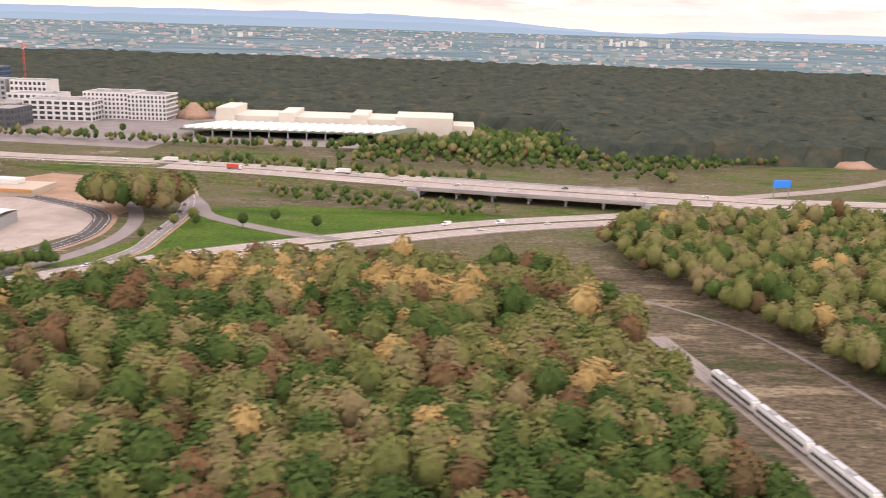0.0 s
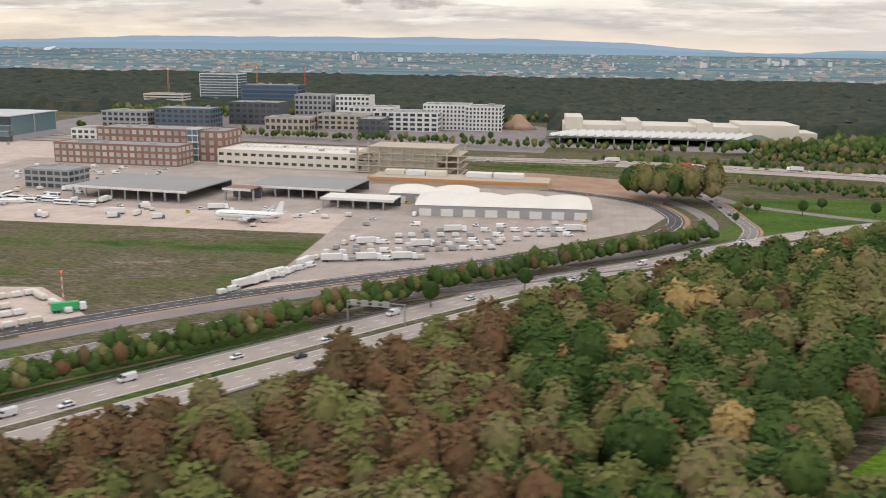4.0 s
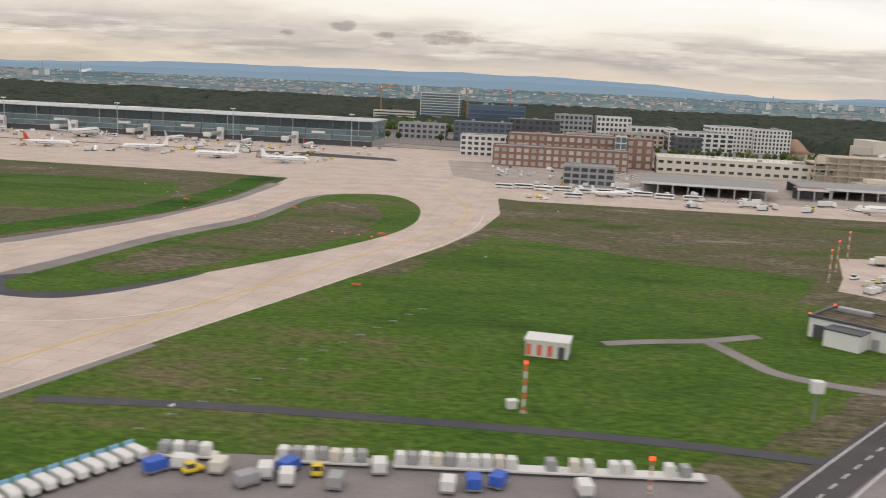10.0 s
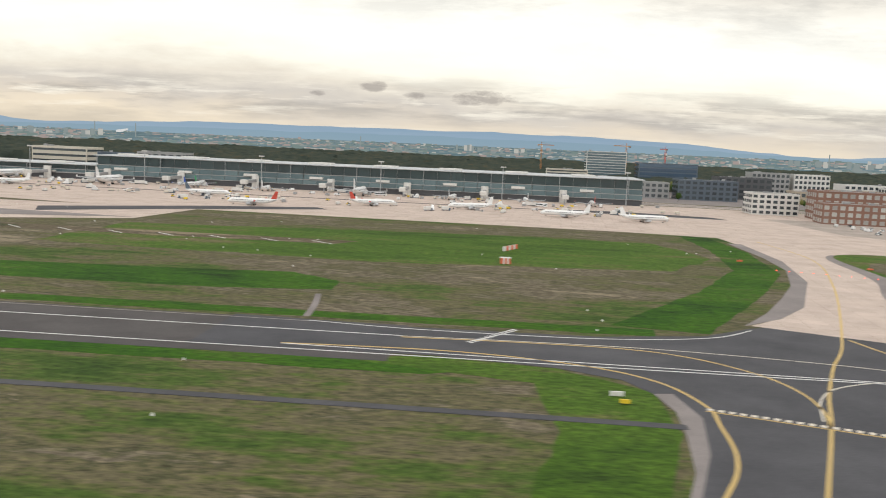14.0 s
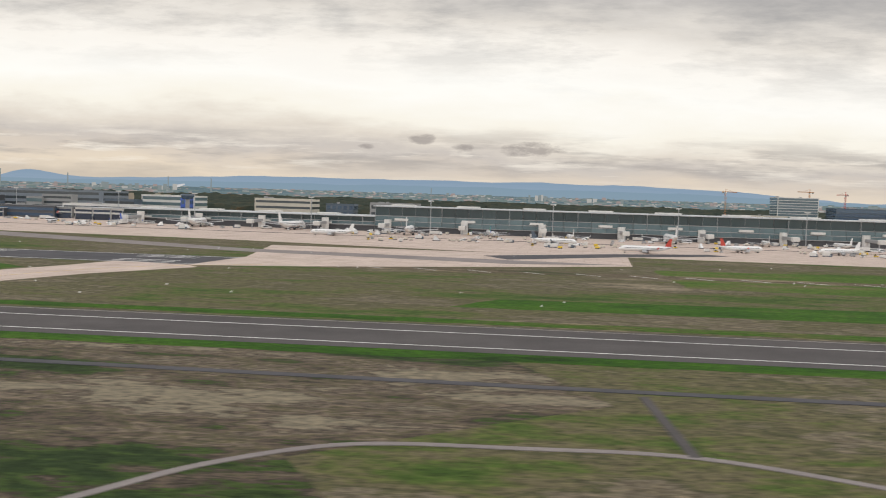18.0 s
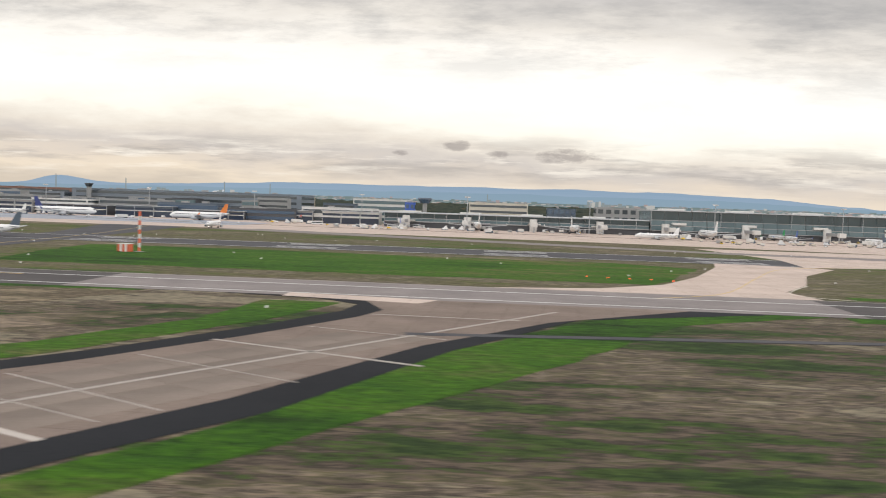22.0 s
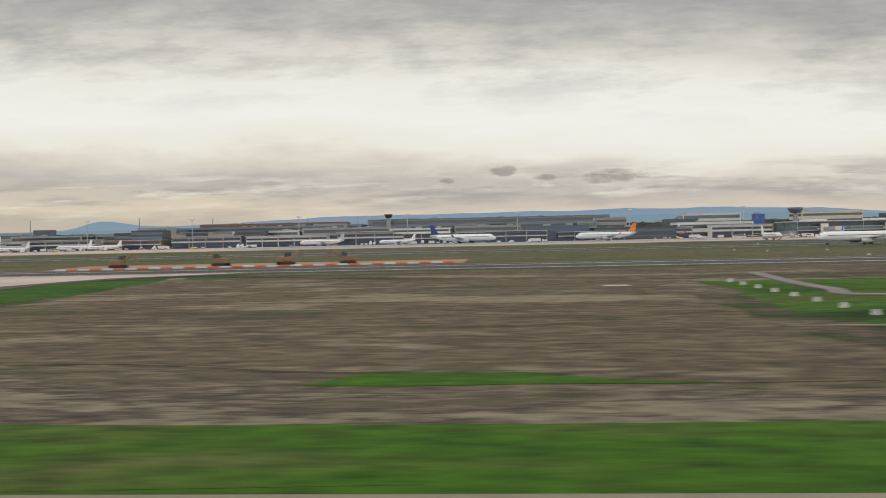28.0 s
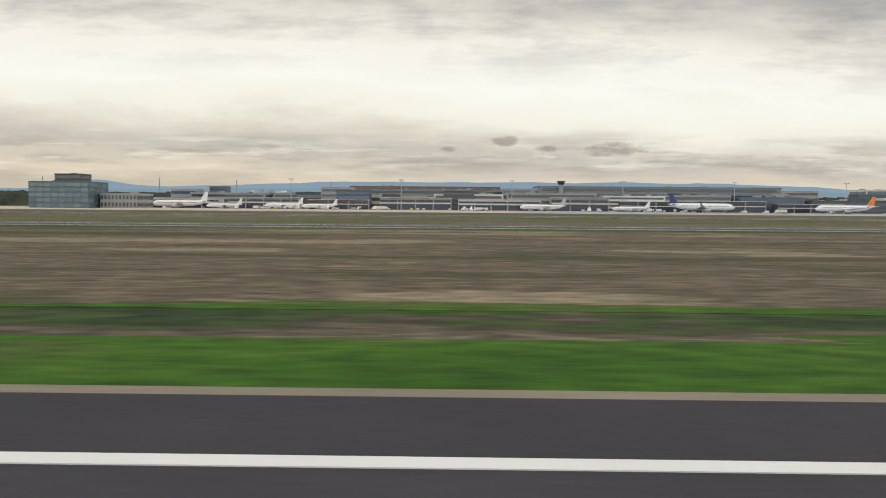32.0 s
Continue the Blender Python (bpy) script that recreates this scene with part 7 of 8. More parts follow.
# ---- aircraft ----
def airliner(m, length, tail, label, body="hull", lights=False, engine="belly"):
    """A twin-jet airliner: nose towards +x."""
    L = length
    r = L * 0.052
    z = r * 1.75
    ob = empty("airliner", label, "aircraft", m, "parked airliners")
    rings = [(L * 0.5, z - r * 0.3, 0.02, 0.02), (L * 0.485, z - r * 0.24, r * 0.42, r * 0.40), (L * 0.455, z - r * 0.12, r * 0.75, r * 0.74), (L * 0.40, z, r * 0.98, r * 0.98), (L * 0.1, z, r, r), (-L * 0.22, z, r, r), (-L * 0.36, z + r * 0.25, r * 0.72, r * 0.74), (-L * 0.46, z + r * 0.55, r * 0.32, r * 0.36), (-L * 0.5, z + r * 0.68, r * 0.1, r * 0.12)]
    part("fuselage", lathe(rings, 14), M[body], ob, smooth=True)
    wing = [(L * 0.10, 0), (-L * 0.03, L * 0.24), (-L * 0.12, L * 0.46), (-L * 0.155, L * 0.46), (-L * 0.10, L * 0.18), (-L * 0.08, 0)]
    for s in (-1, 1):
        w = plate([(x, y * s) for x, y in wing], -r * 0.10, r * 0.10)
        for v in w.verts:
            v.co.z += z - r * 0.55 + abs(v.co.y) * 0.09
        blade = part("wing", w, M["belly"], ob)
        part("winglet", shaped([(-L * 0.125, z - r * 0.55 + L * 0.041), (-L * 0.165, z - r * 0.55 + L * 0.041), (-L * 0.175, z - r * 0.55 + L * 0.075), (-L * 0.155, z - r * 0.55 + L * 0.075)], r * 0.05, 0), M[tail if tail != "belly" else "hull"], blade, at=pose(0, s * L * 0.458, 0))
        st = plate([(x, y * s) for x, y in ((-L * 0.40, 0), (-L * 0.455, L * 0.165), (-L * 0.485, L * 0.165), (-L * 0.475, 0))], -r * 0.06, r * 0.06)
        for v in st.verts:
            v.co.z += z + r * 0.5 + abs(v.co.y) * 0.08
        part("tailplane", st, M["belly"], ob)
        e = lathe([(L * 0.085, 0, r * 0.36, r * 0.36), (L * 0.07, 0, r * 0.5, r * 0.5), (-L * 0.005, 0, r * 0.48, r * 0.48), (-L * 0.04, 0, r * 0.26, r * 0.26)], 12)
        pod = part("engine", e, M[engine], ob, at=pose(0, s * L * 0.155, z - r * 0.95), smooth=True)
        part("intake", rod((L * 0.0851, 0, 0), (L * 0.0862, 0, 0), r * 0.33, sides=12), M["dark"], pod)
        part("gear_leg", rod((-L * 0.045, s * L * 0.07, 0), (-L * 0.045, s * L * 0.07, z - r * 0.4), r * 0.12), M["steel"], ob)
        part("wheel", rod((-L * 0.045, s * L * 0.07 - r * 0.3, r * 0.28), (-L * 0.045, s * L * 0.07 + r * 0.3, r * 0.28), r * 0.28, sides=10), M["rubber"], ob)
        part("window_strip", box(-L * 0.33, L * 0.39, s * (r * 0.985) - 0.02, s * (r * 0.985) + 0.02, z + r * 0.16, z + r * 0.28), M["glass"], ob)
    part("gear_leg", rod((L * 0.38, 0, 0.1), (L * 0.38, 0, z - r * 0.6), r * 0.1), M["steel"], ob)
    part("wheel", rod((L * 0.38, -r * 0.2, r * 0.22), (L * 0.38, r * 0.2, r * 0.22), r * 0.22, sides=10), M["rubber"], ob)
    bm = bmesh.new()
    fin = [(-L * 0.36, z + r * 0.8), (-L * 0.455, z + r * 0.8 + L * 0.155), (-L * 0.505, z + r * 0.8 + L * 0.155), (-L * 0.48, z + r * 0.6)]
    part("tail_fin", shaped(fin, r * 0.07, 0), M[tail], ob)
    part("cockpit_window", box(L * 0.455, L * 0.472, -r * 0.5, r * 0.5, z + r * 0.16, z + r * 0.42), M["glass"], ob)
    if lights:
        part("landing_light", rod((L * 0.385, 0, z - r * 0.9), (L * 0.392, 0, z - r * 0.9), 0.16, sides=8), M["lamp_white"], ob)
    return ob


A320, A330 = 19.5, 31.0
# at the glass terminal, noses to the building
fleet = [(-548, 362, A320, "red", 20, "white airliner with a red tail on a remote stand"), (-508, 368, A320, "hull", 200, "white airliner on a remote stand"), (-622, 374, A320, "slate", 8, "white airliner with a dark tail on a remote stand"), (-690, 425, A330, "hull", 92, "white wide-body airliner nosed in at the terminal"), (-650, 430, A320, "blue_paint", 88, "white airliner with a blue tail"), (-612, 428, A320, "hull", 95, "white airliner parked at a gate"), (-565, 426, A330, "hull", 90, "white wide-body airliner at a gate"), (-520, 430, A320, "belly", 84, "white airliner with a grey tail"), (-484, 432, A320, "hull", 94, "white airliner beside a boarding bridge"), (-452, 430, A320, "red", 90, "white airliner with a red tail"),
         (-590, 333, A320, "red", 182, "white airliner with a red tail on the apron"), (-752, 440, A330, "hull", 80, "white wide-body airliner facing the pier"), (-800, 436, A330, "hull", 95, "white wide-body airliner at the glass wing"), (-838, 440, A320, "blue_paint", 90, "white airliner with a blue tail"), (-720, 388, A320, "hull", 185, "white airliner taxiing along the apron"),
         (-470, 350, A320, "hull", 178, "white airliner on the apron"), (-440, 345, A320, "hull", 10, "white regional airliner on the apron"), (-233, 276, 22, "hull", 176, "white jet parked at the apron edge"), (-318, 288, 13, "hull", 20, "small white propeller plane"),
         (-905, 500, A330, "red", 176, "white airliner with a red tail and red nose"), (-948, 452, 31.0, "tail_orange", 182, "white wide-body airliner with an orange tail"), (-1021, 452, 34.0, "navy", 2, "white airliner with a dark blue tail"), (-1056, 458, A320, "hull", 180, "white airliner at the pier"), (-1100, 478, 25.0, "belly", 180, "white wide-body airliner at the pier"), (-1298, 476, 31.0, "hull", 180, "large white jumbo airliner at the pier"), (-1221, 472, A320, "hull", 184, "white airliner at the cargo gates"), (-1242, 480, 22.0, "hull", 176, "white freighter airliner at the cargo gates"), (-1272, 470, A320, "hull", 178, "white airliner at a remote stand")]
for x, y, L, t, a, lab in fleet:
    airliner(pose(x, y, 0.02, 0, 0, a), L, t, lab)
airliner(pose(-917, 212, 0.05, 0, 0, 180), 22.0, "slate", "white airliner with a dark tail taxiing on the far runway", lights=False)
airliner(pose(-900, 338, 0.05, 0, 0, -86), A320, "hull", "airliner with landing lights on, facing the taxiway", lights=True)
airliner(pose(-652, 447, 0.02, 0, 0, 96), A320, "green_paint", "white airliner with a teal green tail")

# ---- signs, masts and airfield furniture ----
def gantry(x, y, turn, span0, span1, label):
    m = pose(x, y, 0.05, 0, 0, turn)
    ob = empty("sign_gantry", label, "sign gantry", m, "motorway sign gantries")
    part("post", rod((0, span0, 0), (0, span0, 4.3), 0.14, sides=8), M["steel"], ob)
    if abs(span1 - span0) > 5:
        part("post", rod((0, span1, 0), (0, span1, 4.3), 0.14, sides=8), M["steel"], ob)
    for z in (3.5, 4.2):
        part("beam", box(-0.1, 0.1, span0, span1, z - 0.08, z + 0.08), M["steel"], ob)
    bm = bmesh.new()
    for k in range(int((span1 - span0) / 0.9)):
        rod((0, span0 + k * 0.9, 3.5), (0, span0 + k * 0.9 + 0.9, 4.2), 0.04, bm, 4)
    part("bracing", bm, M["steel"], ob)
    return ob


g1 = gantry(-239.6, 107, -103, 0, 9.4, "motorway gantry with a large blue direction sign")
part("sign_face", box(0.15, 0.3, 0.0, 7.4, 2.7, 4.7, bevel=0.04), M["blue"], g1, "large blue direction sign with white lettering bars")
for k in range(3):
    part("letter_bar", box(0.31, 0.34, 0.5 + k * 2.3, 2.1 + k * 2.3, 3.9 - k % 2 * 0.3, 4.15 - k % 2 * 0.3), M["white"], g1)
    part("letter_bar", box(0.31, 0.34, 0.5 + k * 2.3, 1.7 + k * 2.3, 3.1, 3.35), M["white"], g1)
g2 = gantry(-231, 137, -95, 0, 11.0, "dark motorway gantry without lights")
part("panel", box(0.12, 0.3, 0, 8.6, 3.3, 4.5), M["dark"], g2)
g3 = gantry(-182, 186, -95, 0, 11.0, "motorway gantry with small square matrix signs")
for k in range(4):
    part("matrix_sign", box(0.12, 0.35, 0.6 + k * 2.1, 1.9 + k * 2.1, 3.4, 4.6, bevel=0.05), M["grey"], g3)
big = empty("direction_sign", "large blue direction sign over the highway", "road sign", pose(120, 397, 0, 0, 0, 100))
part("face", box(-0.2, 0.2, -3.5, 3.5, 4.0, 7.0, bevel=0.05), M["blue"], big)
for s in (-3, 3):
    part("post", rod((0, s, 0), (0, s, 4.2), 0.2), M["steel"], big)


def mast(x, y, h, r=0.22, bands=7, lamp=True, label="red and white banded mast with a red lamp"):
    ob = empty("banded_mast", label, "mast", pose(x, y, 0), "banded masts")
    for k in range(bands):
        part("band", rod((0, 0, h * k / bands), (0, 0, h * (k + 1) / bands), r, sides=8), M["signal" if k % 2 == 0 else "white"], ob)
    part("foot", box(-r * 2.5, r * 2.5, -r * 2.5, r * 2.5, -0.05, 0.15), M["grey"], ob)
    if lamp:
        part("lamp", rod((0, 0, h), (0, 0, h + 0.3), 0.13, sides=8), M["lamp_red"], ob)
    return ob


for x, y in ((-289, 168), (-284, 179), (-277, 193), (-260, 193.5), (-241, 190)):
    mast(x, y, 6.0, 0.085)
mast(-345, 89, 5.2, 0.13)
mast(-334.6, 72.6, 3.0, 0.08)
mast(-971.5, 50.5, 7.4, 0.28, 9, False, "tall lattice glide path mast in red and white")
mast(-858.4, 173.4, 8.2, 0.28, 9, False, "lattice mast in red and white beside the far taxiway")


def cabin(x, y, w, d, h, turn, label, stripes=True):
    ob = empty("equipment_cabin", label, "cabin", pose(x, y, 0.05, 0, 0, turn), "equipment cabins")
    n = 5
    for k in range(n):
        part("panel", box(-w / 2 + w * k / n, -w / 2 + w * (k + 1) / n, -d / 2, d / 2, 0, h), M["signal" if (k % 2 == 0 and stripes) else "white"], ob)
    part("roof", box(-w / 2 - 0.08, w / 2 + 0.08, -d / 2 - 0.08, d / 2 + 0.08, h, h + 0.12), M["white"], ob)
    return ob


cabin(-974.5, 50.8, 2.5, 1.8, 1.35, 0, "red and white equipment cabin beside the mast")
cabin(-861, 172.6, 2.5, 1.8, 1.5, 0, "red and white equipment cabin beside the far mast")
cabin(-492, 198, 2.2, 1.4, 1.3, 10, "small red and white equipment cabin on the grass")
cabin(-346.2, 90, 1.0, 0.7, 0.8, 20, "small white cabinet at the mast's foot", False)

# windowless service building with a sedum roof
sb = empty("service_building", "white flat-roofed service building with a dark roof edge", "building", pose(-298, 127.5, 0.02, 0, 0, -40))
part("wall", box(-5.6, 5.6, -4.4, 4.4, -0.1, 2.9, bevel=0.04), M["white"], sb)
part("annex", box(-2.2, 2.6, -7.6, -4.45, -0.1, 2.3, bevel=0.04), M["white"], sb)
part("roof_planting", box(-5.2, 5.2, -4.0, 4.0, 2.85, 2.98), M["grass_dry"], sb)
for x0, x1, y0, y1 in ((-5.75, 5.75, -4.55, -4.1), (-5.75, 5.75, 4.1, 4.55), (-5.75, -5.3, -4.1, 4.1), (5.3, 5.75, -4.1, 4.1)):
    part("roof_edge", box(x0, x1, y0, y1, 2.8, 3.2), M["dark"], sb)
part("annex_roof", box(-2.3, 2.7, -7.7, -4.5, 2.3, 2.5), M["dark"], sb)
part("roof_duct", box(-4.2, 0.6, 1.6, 2.6, 2.98, 3.7, bevel=0.1), M["steel"], sb)
part("door", box(3.0, 4.0, -4.46, -4.39, 0, 1.6), M["grey"], sb)
part("gate", box(-4.9, -3.2, -4.47, -4.39, 0, 1.9), M["dark"], sb)
for x in (-5.6, 5.6):
    for y in (-4.4, 4.4):
        part("lamp", rod((x, y, 3.2), (x, y, 3.4), 0.1, sides=8), M["lamp_red"], sb)
copy_thing(P_van, pose(-291.5, 120.5, 0.085, 0, 0, 10))
# striped shed on the lawn
sh = empty("striped_shed", "white shed with red stripes on the lawn", "shed", pose(-342, 110, 0.02, 0, 0, -8), "sheds")
part("body", box(-2.6, 2.6, -1.7, 1.7, 0, 2.0, bevel=0.05), M["white"], sh)
for k in range(4):
    part("stripe", box(-2.5 + k * 1.3, -1.9 + k * 1.3, -1.73, -1.69, 0.2, 1.6), M["signal"], sh)
part("roof", box(-2.8, 2.8, -1.9, 1.9, 2.0, 2.2), M["white"], sh)
part("door", box(1.4, 2.2, -1.75, -1.70, 0, 1.5), M["dark"], sh)
wb = empty("white_cabinet", "white box cabinet on a pole", "cabinet", pose(-315.3, 92.6, 0), "cabinets")
part("box", box(-0.62, 0.62, -0.45, 0.45, 3.2, 4.5, bevel=0.05), M["white"], wb)
part("pole", rod((0, 0, 0), (0, 0, 3.3), 0.12), M["steel"], wb)
for x, y, m, a, lab in ((-286, 83, "signal", 48, "red shipping container by the road"), (-292.0, 76.8, "blue_paint", 48, "blue shipping container by the road")):
    c = empty("shipping_container", lab, "container", pose(x, y, 0.02, 0, 0, a) @ Matrix.Scale(0.62, 4), "shipping containers")
    part("body", box(-2.4, 2.4, -0.9, 0.9, 0, 1.9, bevel=0.04), M[m], c)
    part("roof", box(-2.42, 2.42, -0.92, 0.92, 1.9, 1.98), M["white"], c)
    for k in range(9):
        part("rib", box(-2.2 + k * 0.5, -2.1 + k * 0.5, -0.94, -0.9, 0.1, 1.8), M[m], c)


def board(x, y, w, h, mat, turn=0, label="white guidance sign board on the grass"):
    ob = empty("guidance_sign", label, "airfield sign", pose(x, y, 0.03, 0, 0, turn), "guidance signs")
    part("panel", box(-w / 2, w / 2, -0.12, 0.12, 0.12, h, bevel=0.02), M[mat], ob)
    for s in (-0.35, 0.35):
        part("foot", box(s * w - 0.05, s * w + 0.05, -0.08, 0.08, 0, 0.14), M["dark"], ob)
    return ob


for x, y, w, h, m, a in ((-430.5, 75.5, 2.2, 0.8, "white", -10), (-432, 74.2, 1.0, 0.7, "yellow", -10), (-479.5, 94.6, 2.0, 0.8, "white", 0), (-479, 92, 1.4, 0.7, "yellow", 0), (-442.4, 83, 2.8, 0.6, "cream", -6), (-404, 222, 2, 0.7, "signal", 0), (-376, 190, 2, 0.7, "signal", 0), (-434, 226, 2, 0.7, "signal", 10), (-404, 66, 2.4, 0.7, "white", 0), (-372, 140, 2, 0.7, "signal", 0)):
    board(x, y, w * 0.7, h * 0.75, m, a, {"white": "white guidance sign board on the grass", "yellow": "yellow guidance sign board on the grass", "signal": "red guidance sign board beside the taxiway", "cream": "cream guidance sign board on the grass"}[m])
for x, y in ((-1079.5, 91), (-1076, 33.6), (-1081.5, 22.4), (-1086.5, 39.6), (-1037, 91), (-1042.8, 20.7), (-1118.5, 14.8), (-1128.3, 14.2), (-994, 66), (-987.5, 24), (-909, 25)):
    s = 0.36 if y < 16 else (0.5 if y < 30 else 0.9)
    laid("marker_slab", [(x - s, y - s * 0.5), (x + s, y - s * 0.5), (x + s, y + s * 0.5), (x - s, y + s * 0.5)], 0.09, M["cream"], "pale concrete marker slab in the grass", "slab")
for x in (-1075.5, -1073.8):
    board(x, 73, 1.3, 0.5, "yellow", 0, "yellow guidance sign board by the exit")
for x, y in ((-1043, 34.6), (-1043, 42.5), (-1075, 41)):
    board(x, y, 2.1, 0.52, "white", 0, "blank white back of a guidance sign board")
board(-1120.3, 18.5, 0.8, 0.52, "yellow", 0, "yellow distance marker board beside the runway")
lampmesh = mesh("edge_light", rod((0, 0, 0), (0, 0, 0.08), 0.03, sides=6), Nodes("blue_taxi_light").finish((0.05, 0.03, 0.7, 1), 0.3, Emission_Color=(0.06, 0.03, 1, 1), Emission_Strength=2.0))
for x, y in ((-1095, 13.6), (-1081, 17.3), (-1074, 23.6), (-1069.2, 32), (-1067.8, 41), (-1067.8, 54), (-1050.6, 54), (-1050.8, 43), (-1050.8, 34), (-1051, 23), (-1047.2, 14.3)):
    tagged(part("edge_light", lampmesh, None, None, at=pose(x, y, 0.056)), "small blue taxiway edge light", "light", "taxiway edge lights")
# red stop bars
red_l = mesh("stop_light", rod((0, 0, 0), (0, 0, 0.16), 0.09, sides=6), M["lamp_red"])
for p, q, k in (((-429, 212), (-409, 205), 9), ((-387, 190), (-362, 181), 9), ((-911, 168), (-885, 150), 9), ((-770, 152), (-756, 149), 5)):
    for i in range(k):
        tagged(part("stop_light", red_l, None, None, at=pose(p[0] + (q[0] - p[0]) * i / (k - 1), p[1] + (q[1] - p[1]) * i / (k - 1), 0.05)), "red stop bar light on the taxiway", "light", "stop bar lights")
# small white lamps and covers in the grass
sm = mesh("ground_light", rod((0, 0, 0), (0, 0, 0.25), 0.16, sides=6, r2=0.1), M["white"])
for k in range(130):
    x, y = rng.uniform(-960, -300), rng.uniform(78, 290)
    if inside(x, y, CROSS) or inside(x, y, BLACK) or inside(x, y, SOUTH) or (102 < y < 128 and x < -500) or (204 < y < 240 and x < -700) or (x > -345 and y < 205):
        continue
    tagged(part("ground_light", sm, None, None, at=pose(x, y, 0.02)), "small white light in the grass", "light", "ground lights")
for k in range(12):
    tagged(part("ground_light", sm, None, None, at=pose(-986 + k * 0.1, 25 + k * 4.0, 0.02)), "small white light in the grass", "light", "ground lights")
# localizer-like low antenna row
for k in range(14):
    a = part("antenna", box(-0.07, 0.07, -0.07, 0.07, 0, 0.32), M["grey"], None, at=pose(-935 + k * 6.2, 73.2, 0.02))
    tagged(a, "small white antenna post at the lawn's edge", "antenna", "antenna posts")
# orange inclined board and the roadworks on the taxiway
ib = empty("inclined_board", "red and white inclined barrier board on the grass", "barrier", pose(-491, 226, 0.05, 0, 0, 66))
for k in range(6):
    part("stripe", box(-4.2 + k * 1.4, -2.8 + k * 1.4, -0.2, 0.2, -0.02, 1.1), M["signal" if k % 2 else "white"], ib)
for k in range(34):
    b = part("barrier", box(-0.8, 0.8, -0.15, 0.15, 0, 0.26, bevel=0.03), M["signal" if k % 2 else "white"], None, at=pose(-1068 + k * 1.75, 126.5 + k * 0.12, 0.02))
    tagged(b, "low red and white barrier of the road works", "barrier", "road works barriers")


def digger(x, y, turn):
    ob = empty("excavator", "yellow-brown excavator at the road works", "excavator", pose(x, y, 0.05, 0, 0, turn), "excavators")
    for s in (-0.6, 0.6):
        part("track", box(-1.3, 1.3, s - 0.25, s + 0.25, 0, 0.5, bevel=0.12), M["rubber"], ob)
    part("body", box(-1.2, 0.9, -0.75, 0.75, 0.5, 1.3, bevel=0.1), M["digger"], ob)
    part("cab", box(0.1, 1.0, -0.1, 0.7, 1.25, 2.0, bevel=0.06), M["glass"], ob)
    part("boom", rod((0.8, -0.3, 1.1), (2.6, -0.3, 2.3), 0.16), M["digger"], ob)
    part("arm", rod((2.6, -0.3, 2.3), (3.3, -0.3, 0.8), 0.12), M["digger"], ob)
    return ob


for x, y, a in ((-1062, 133, 0), (-1046, 134, 160), (-1036, 135, 40), (-1026, 134, 190)):
    digger(x, y, a)
laid("earth_roadworks", [(-1072, 128), (-1008, 131), (-1008, 150), (-1075, 150)], 0.03, M["earth"], "reddish earth of the taxiway works", "earth")

# ---- cranes, lamps, bridge, rails ----
def crane(x, y, h, jib, turn, mat="orange"):
    ob = empty("tower_crane", "slim tower crane behind the buildings", "crane", pose(x, y, 0, 0, 0, turn), "tower cranes")
    for sx in (-0.5, 0.5):
        for sy in (-0.5, 0.5):
            part("mast_leg", rod((sx, sy, 0), (sx, sy, h), 0.12, sides=4), M[mat], ob)
    bm = bmesh.new()
    for k in range(int(h / 2)):
        rod((-0.5, -0.5, k * 2), (0.5, -0.5, k * 2 + 2), 0.07, bm, 4)
    part("bracing", bm, M[mat], ob)
    part("jib", box(-jib * 0.3, jib, -0.3, 0.3, h, h + 0.6), M[mat], ob)
    part("cabin", box(-0.6, 0.6, -0.7, 0.7, h - 1.2, h), M["white"], ob)
    part("tie", rod((0, 0, h + 2.6), (jib * 0.7, 0, h + 0.5), 0.06, sides=4), M[mat], ob)
    part("peak", rod((0, 0, h), (0, 0, h + 2.8), 0.2, sides=4), M[mat], ob)
    part("counterweight", box(-jib * 0.3, -jib * 0.2, -0.5, 0.5, h - 0.9, h), M["grey"], ob)
    return ob


crane(-468, 745, 31, 12, 30)
crane(-396, 760, 33, 12, 200)
crane(-360, 780, 32, 14, 100, "red")


def floodlight(x, y, h):
    ob = empty("floodlight_mast", "tall steel apron floodlight mast", "light mast", pose(x, y, 0), "floodlight masts")
    part("pole", rod((0, 0, 0), (0, 0, h), 0.28, sides=8, r2=0.16), M["steel"], ob)
    part("head", box(-1.4, 1.4, -0.3, 0.3, h, h + 0.5), M["steel"], ob)
    for k in range(4):
        part("lamp", box(-1.3 + k * 0.7, -0.8 + k * 0.7, -0.5, -0.3, h - 0.1, h + 0.4), M["white"], ob)
    return ob


for x in range(-1240, -430, 62):
    floodlight(x, 448 if x > -860 else 492, 16.5)
br = empty("road_bridge", "concrete road bridge over the motorway", "bridge", pose(24, 378.4, 0, 0, 0, -10.5))
part("deck", box(-40, 40, -11.6, 11.6, 2.55, 3.34, bevel=0.05), M["concrete_old"], br)
for y in (-11.4, 11.4):
    part("railing", box(-40, 40, y - 0.12, y + 0.12, 3.34, 4.0), M["steel"], br)
for k in range(5):
    part("crossbeam", box(-26.6 + k * 13, -25.4 + k * 13, -10.6, 10.6, 2.0, 2.55), M["grey"], br)
    for y in (-9, -3, 3, 9):
        part("pier", rod((-26 + k * 13, y, 0), (-26 + k * 13, y, 2.0), 0.5, sides=10), M["grey"], br)
part("abutment", box(-44, -39, -11.4, 11.4, 0, 3.2), M["grey"], br)
part("abutment", box(39, 44, -11.4, 11.4, 0, 3.2), M["grey"], br)
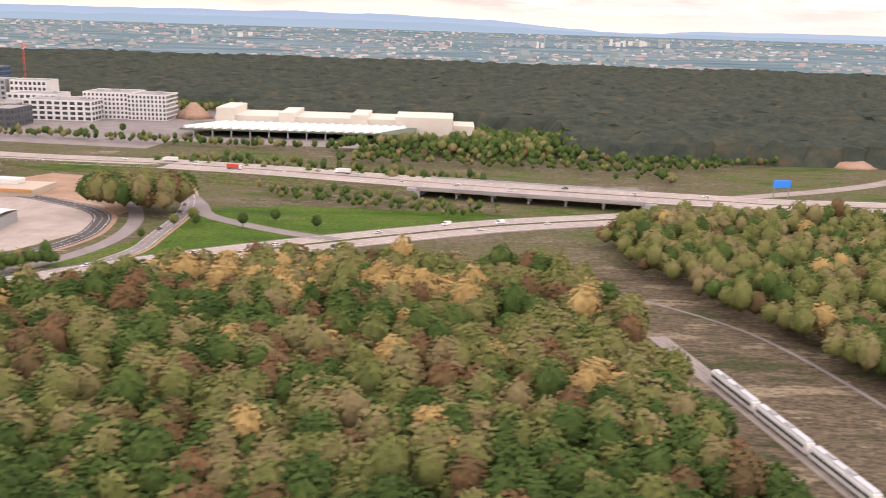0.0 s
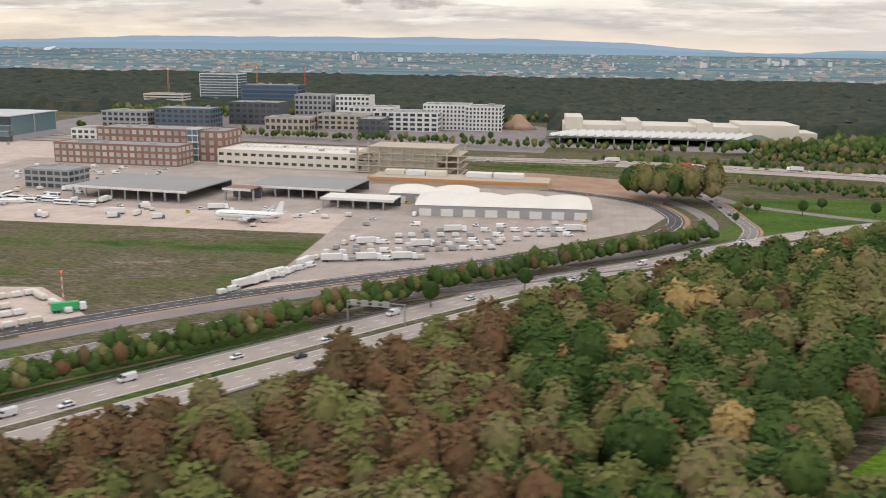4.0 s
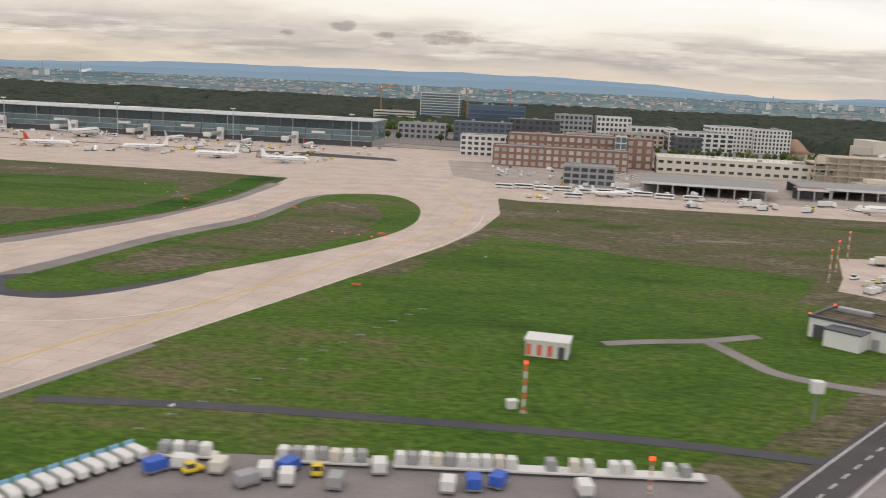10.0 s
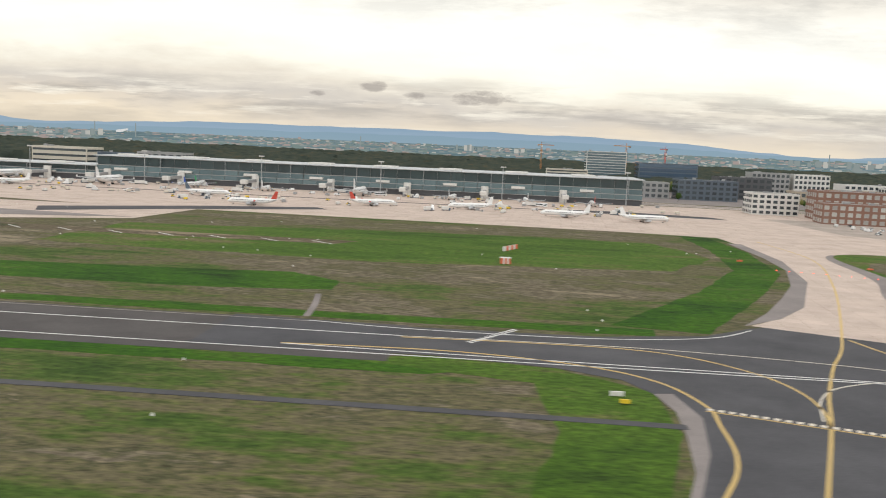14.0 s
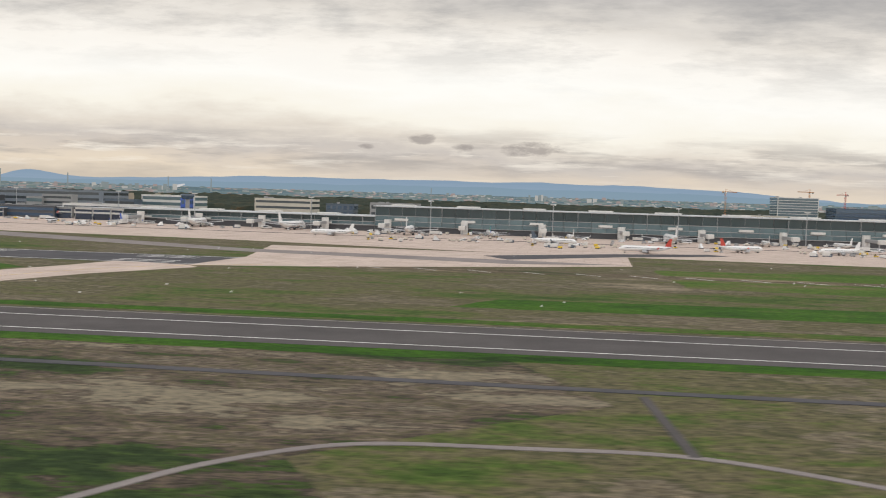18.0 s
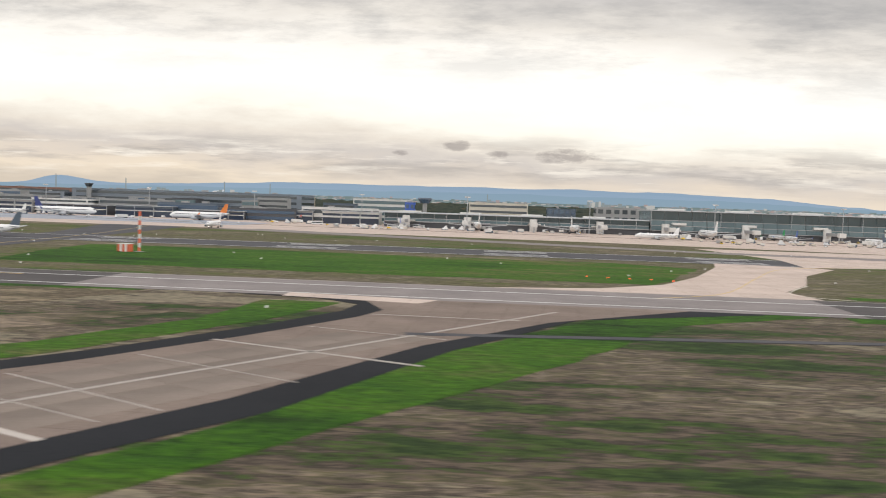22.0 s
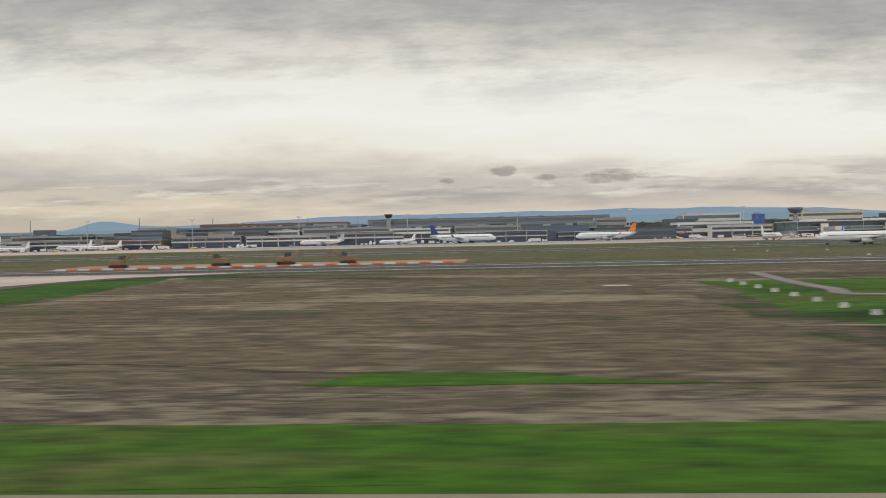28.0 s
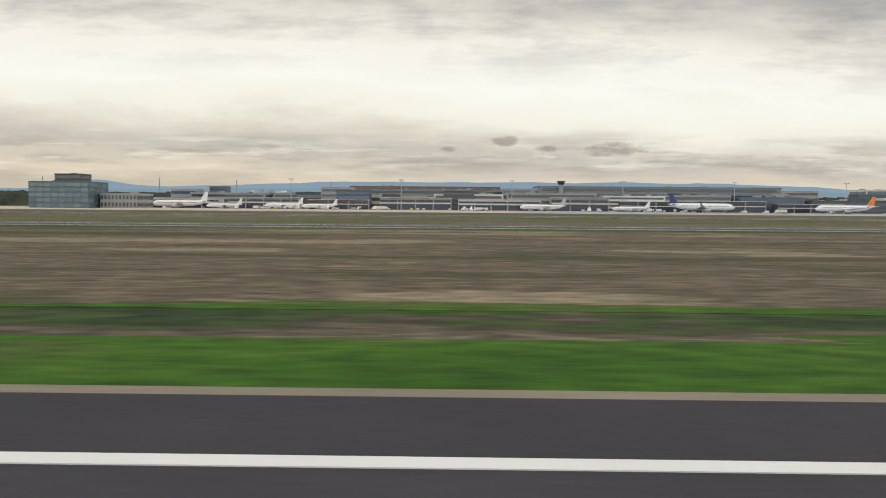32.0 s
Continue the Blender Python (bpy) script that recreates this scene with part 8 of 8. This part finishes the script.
# railway in the cutting, with a white train on it
RAIL = [Vector((45.3 + (213.6 - y) * 0.2407, y)) for y in np.linspace(236, 128, 28)]
tagged(part("railway_ballast", ribbon(RAIL, 4.2, 0.06), M["concrete_old"]), "grey-brown ballast of a railway track", "railway", kind="structure")
for d in (-1.35, -0.55, 0.55, 1.35):
    tagged(part("railway_rail", ribbon(offset(RAIL, d), 0.1, 0.12), M["steel"]), "worn steel rail on ballast", "railway", kind="structure")
for k in range(5):
    tc = empty("passenger_train", "white passenger train carriage on the railway", "train", pose(46.9 + k * 3.45, 206.8 - k * 14.33, 0.1, 0, 0, -76.5), "train carriages")
    body = part("body", shaped([(-7.1, 0.35), (7.1, 0.35), (7.25, 1.1), (6.9, 2.1), (-6.9, 2.1), (-7.25, 1.1)], 0.8, 0.12), M["white"], tc)
    part("roof", shaped([(-6.8, 2.05), (6.8, 2.05), (6.6, 2.4), (-6.6, 2.4)], 0.62, 0.1), M["roof_pale"], tc)
    for y in (-0.82, 0.82):
        part("window_band", box(-6.4, 6.4, y - 0.03, y + 0.03, 1.15, 1.6), M["glass"], body)
    for x in (-3, 1.5):
        part("roof_unit", box(x - 0.9, x + 0.9, -0.4, 0.4, 2.35, 2.6, bevel=0.05), M["grey"], tc)
    for x in (-5, 5):
        part("bogie", box(x - 1.1, x + 1.1, -0.6, 0.6, 0.02, 0.4, bevel=0.05), M["dark"], tc)
# white marks along the roads: guard rails
for road, side, a, b in (("motorway", 9.0, 14, 70), ("service", -2.9, 10, 60), ("motorway", -9.0, 10, 60)):
    line = offset(LINES[road][a:b], side)
    gr = empty("guard_rail", "galvanised guard rail along the road", "guard rail")
    bm = bmesh.new()
    va = [[bm.verts.new((*p, z)) for p in line] for z in (0.22, 0.42)]
    for i in range(len(line) - 1):
        bm.faces.new((va[0][i], va[0][i + 1], va[1][i + 1], va[1][i]))
    bmesh.ops.solidify(bm, geom=bm.faces[:], thickness=0.06)
    part("rail", bm, M["steel"], gr)
    post = mesh("post", box(-0.05, 0.05, -0.05, 0.05, 0, 0.42), M["steel"])
    for p in line[::2]:
        part("post", post, None, gr, at=pose(p.x, p.y, 0))
# trees and bushes that stand alone
for x, y, k, s in ((-44, 318, 1, 0.55), (-58, 326, 5, 0.5), (-66, 318, 1, 0.55), (-80, 318, 1, 0.4), (-82, 322, 4, 0.6), (-86, 316, 4, 0.5), (-90, 300, 1, 0.35), (-225, 134, 1, 0.4), (-244, 118, 5, 0.3), (-262, 98, 1, 0.25), (-252, 104, 1, 0.22), (-168, 198, 1, 0.6), (-150, 214, 5, 0.55), (-180, 520, 1, 0.6), (-250, 510, 1, 0.5), (-262, 505, 5, 0.5), (-300, 505, 1, 0.5), (-420, 520, 1, 0.6), (-428, 530, 5, 0.6), (-196, 520, 1, 0.5), (-395, 520, 1, 0.6)):
    tree(x, y, k, s, "single trees", x)


# ---- concrete slabs of the taxiways that pass close by ----
def slabs(parent, outline, turn, size, z, mat, far):
    """Square slabs with open joints, one by one, inside the outline."""
    one = mesh("slab", box(-size / 2 + 0.03, size / 2 - 0.03, -size / 2 + 0.03, size / 2 - 0.03, -0.02, 0.0), mat)
    c, s = math.cos(radians(turn)), math.sin(radians(turn))
    us = [p[0] * c + p[1] * s for p in outline]
    vs = [-p[0] * s + p[1] * c for p in outline]
    for i in range(int((max(us) - min(us)) / size) + 1):
        for j in range(int((max(vs) - min(vs)) / size) + 1):
            u, v = min(us) + size * (i + 0.5), min(vs) + size * (j + 0.5)
            corners = [(a * c - b * s, a * s + b * c) for a, b in ((u - size / 2, v - size / 2), (u + size / 2, v - size / 2), (u + size / 2, v + size / 2), (u - size / 2, v + size / 2))]
            if corners[0][1] < far and all(inside(x, y, outline) for x, y in corners):
                part("slab", one, None, parent, at=pose(u * c - v * s, u * s + v * c, z, 0, 0, turn))


slabs(TAXI_SOUTH, SOUTH, 58.7, 3.9, 0.055, M["slab_south"], 72)
slabs(TAXI_EXIT, EXIT_PLATE, 0, 3.85, 0.0615, M["slab_exit"], 80)
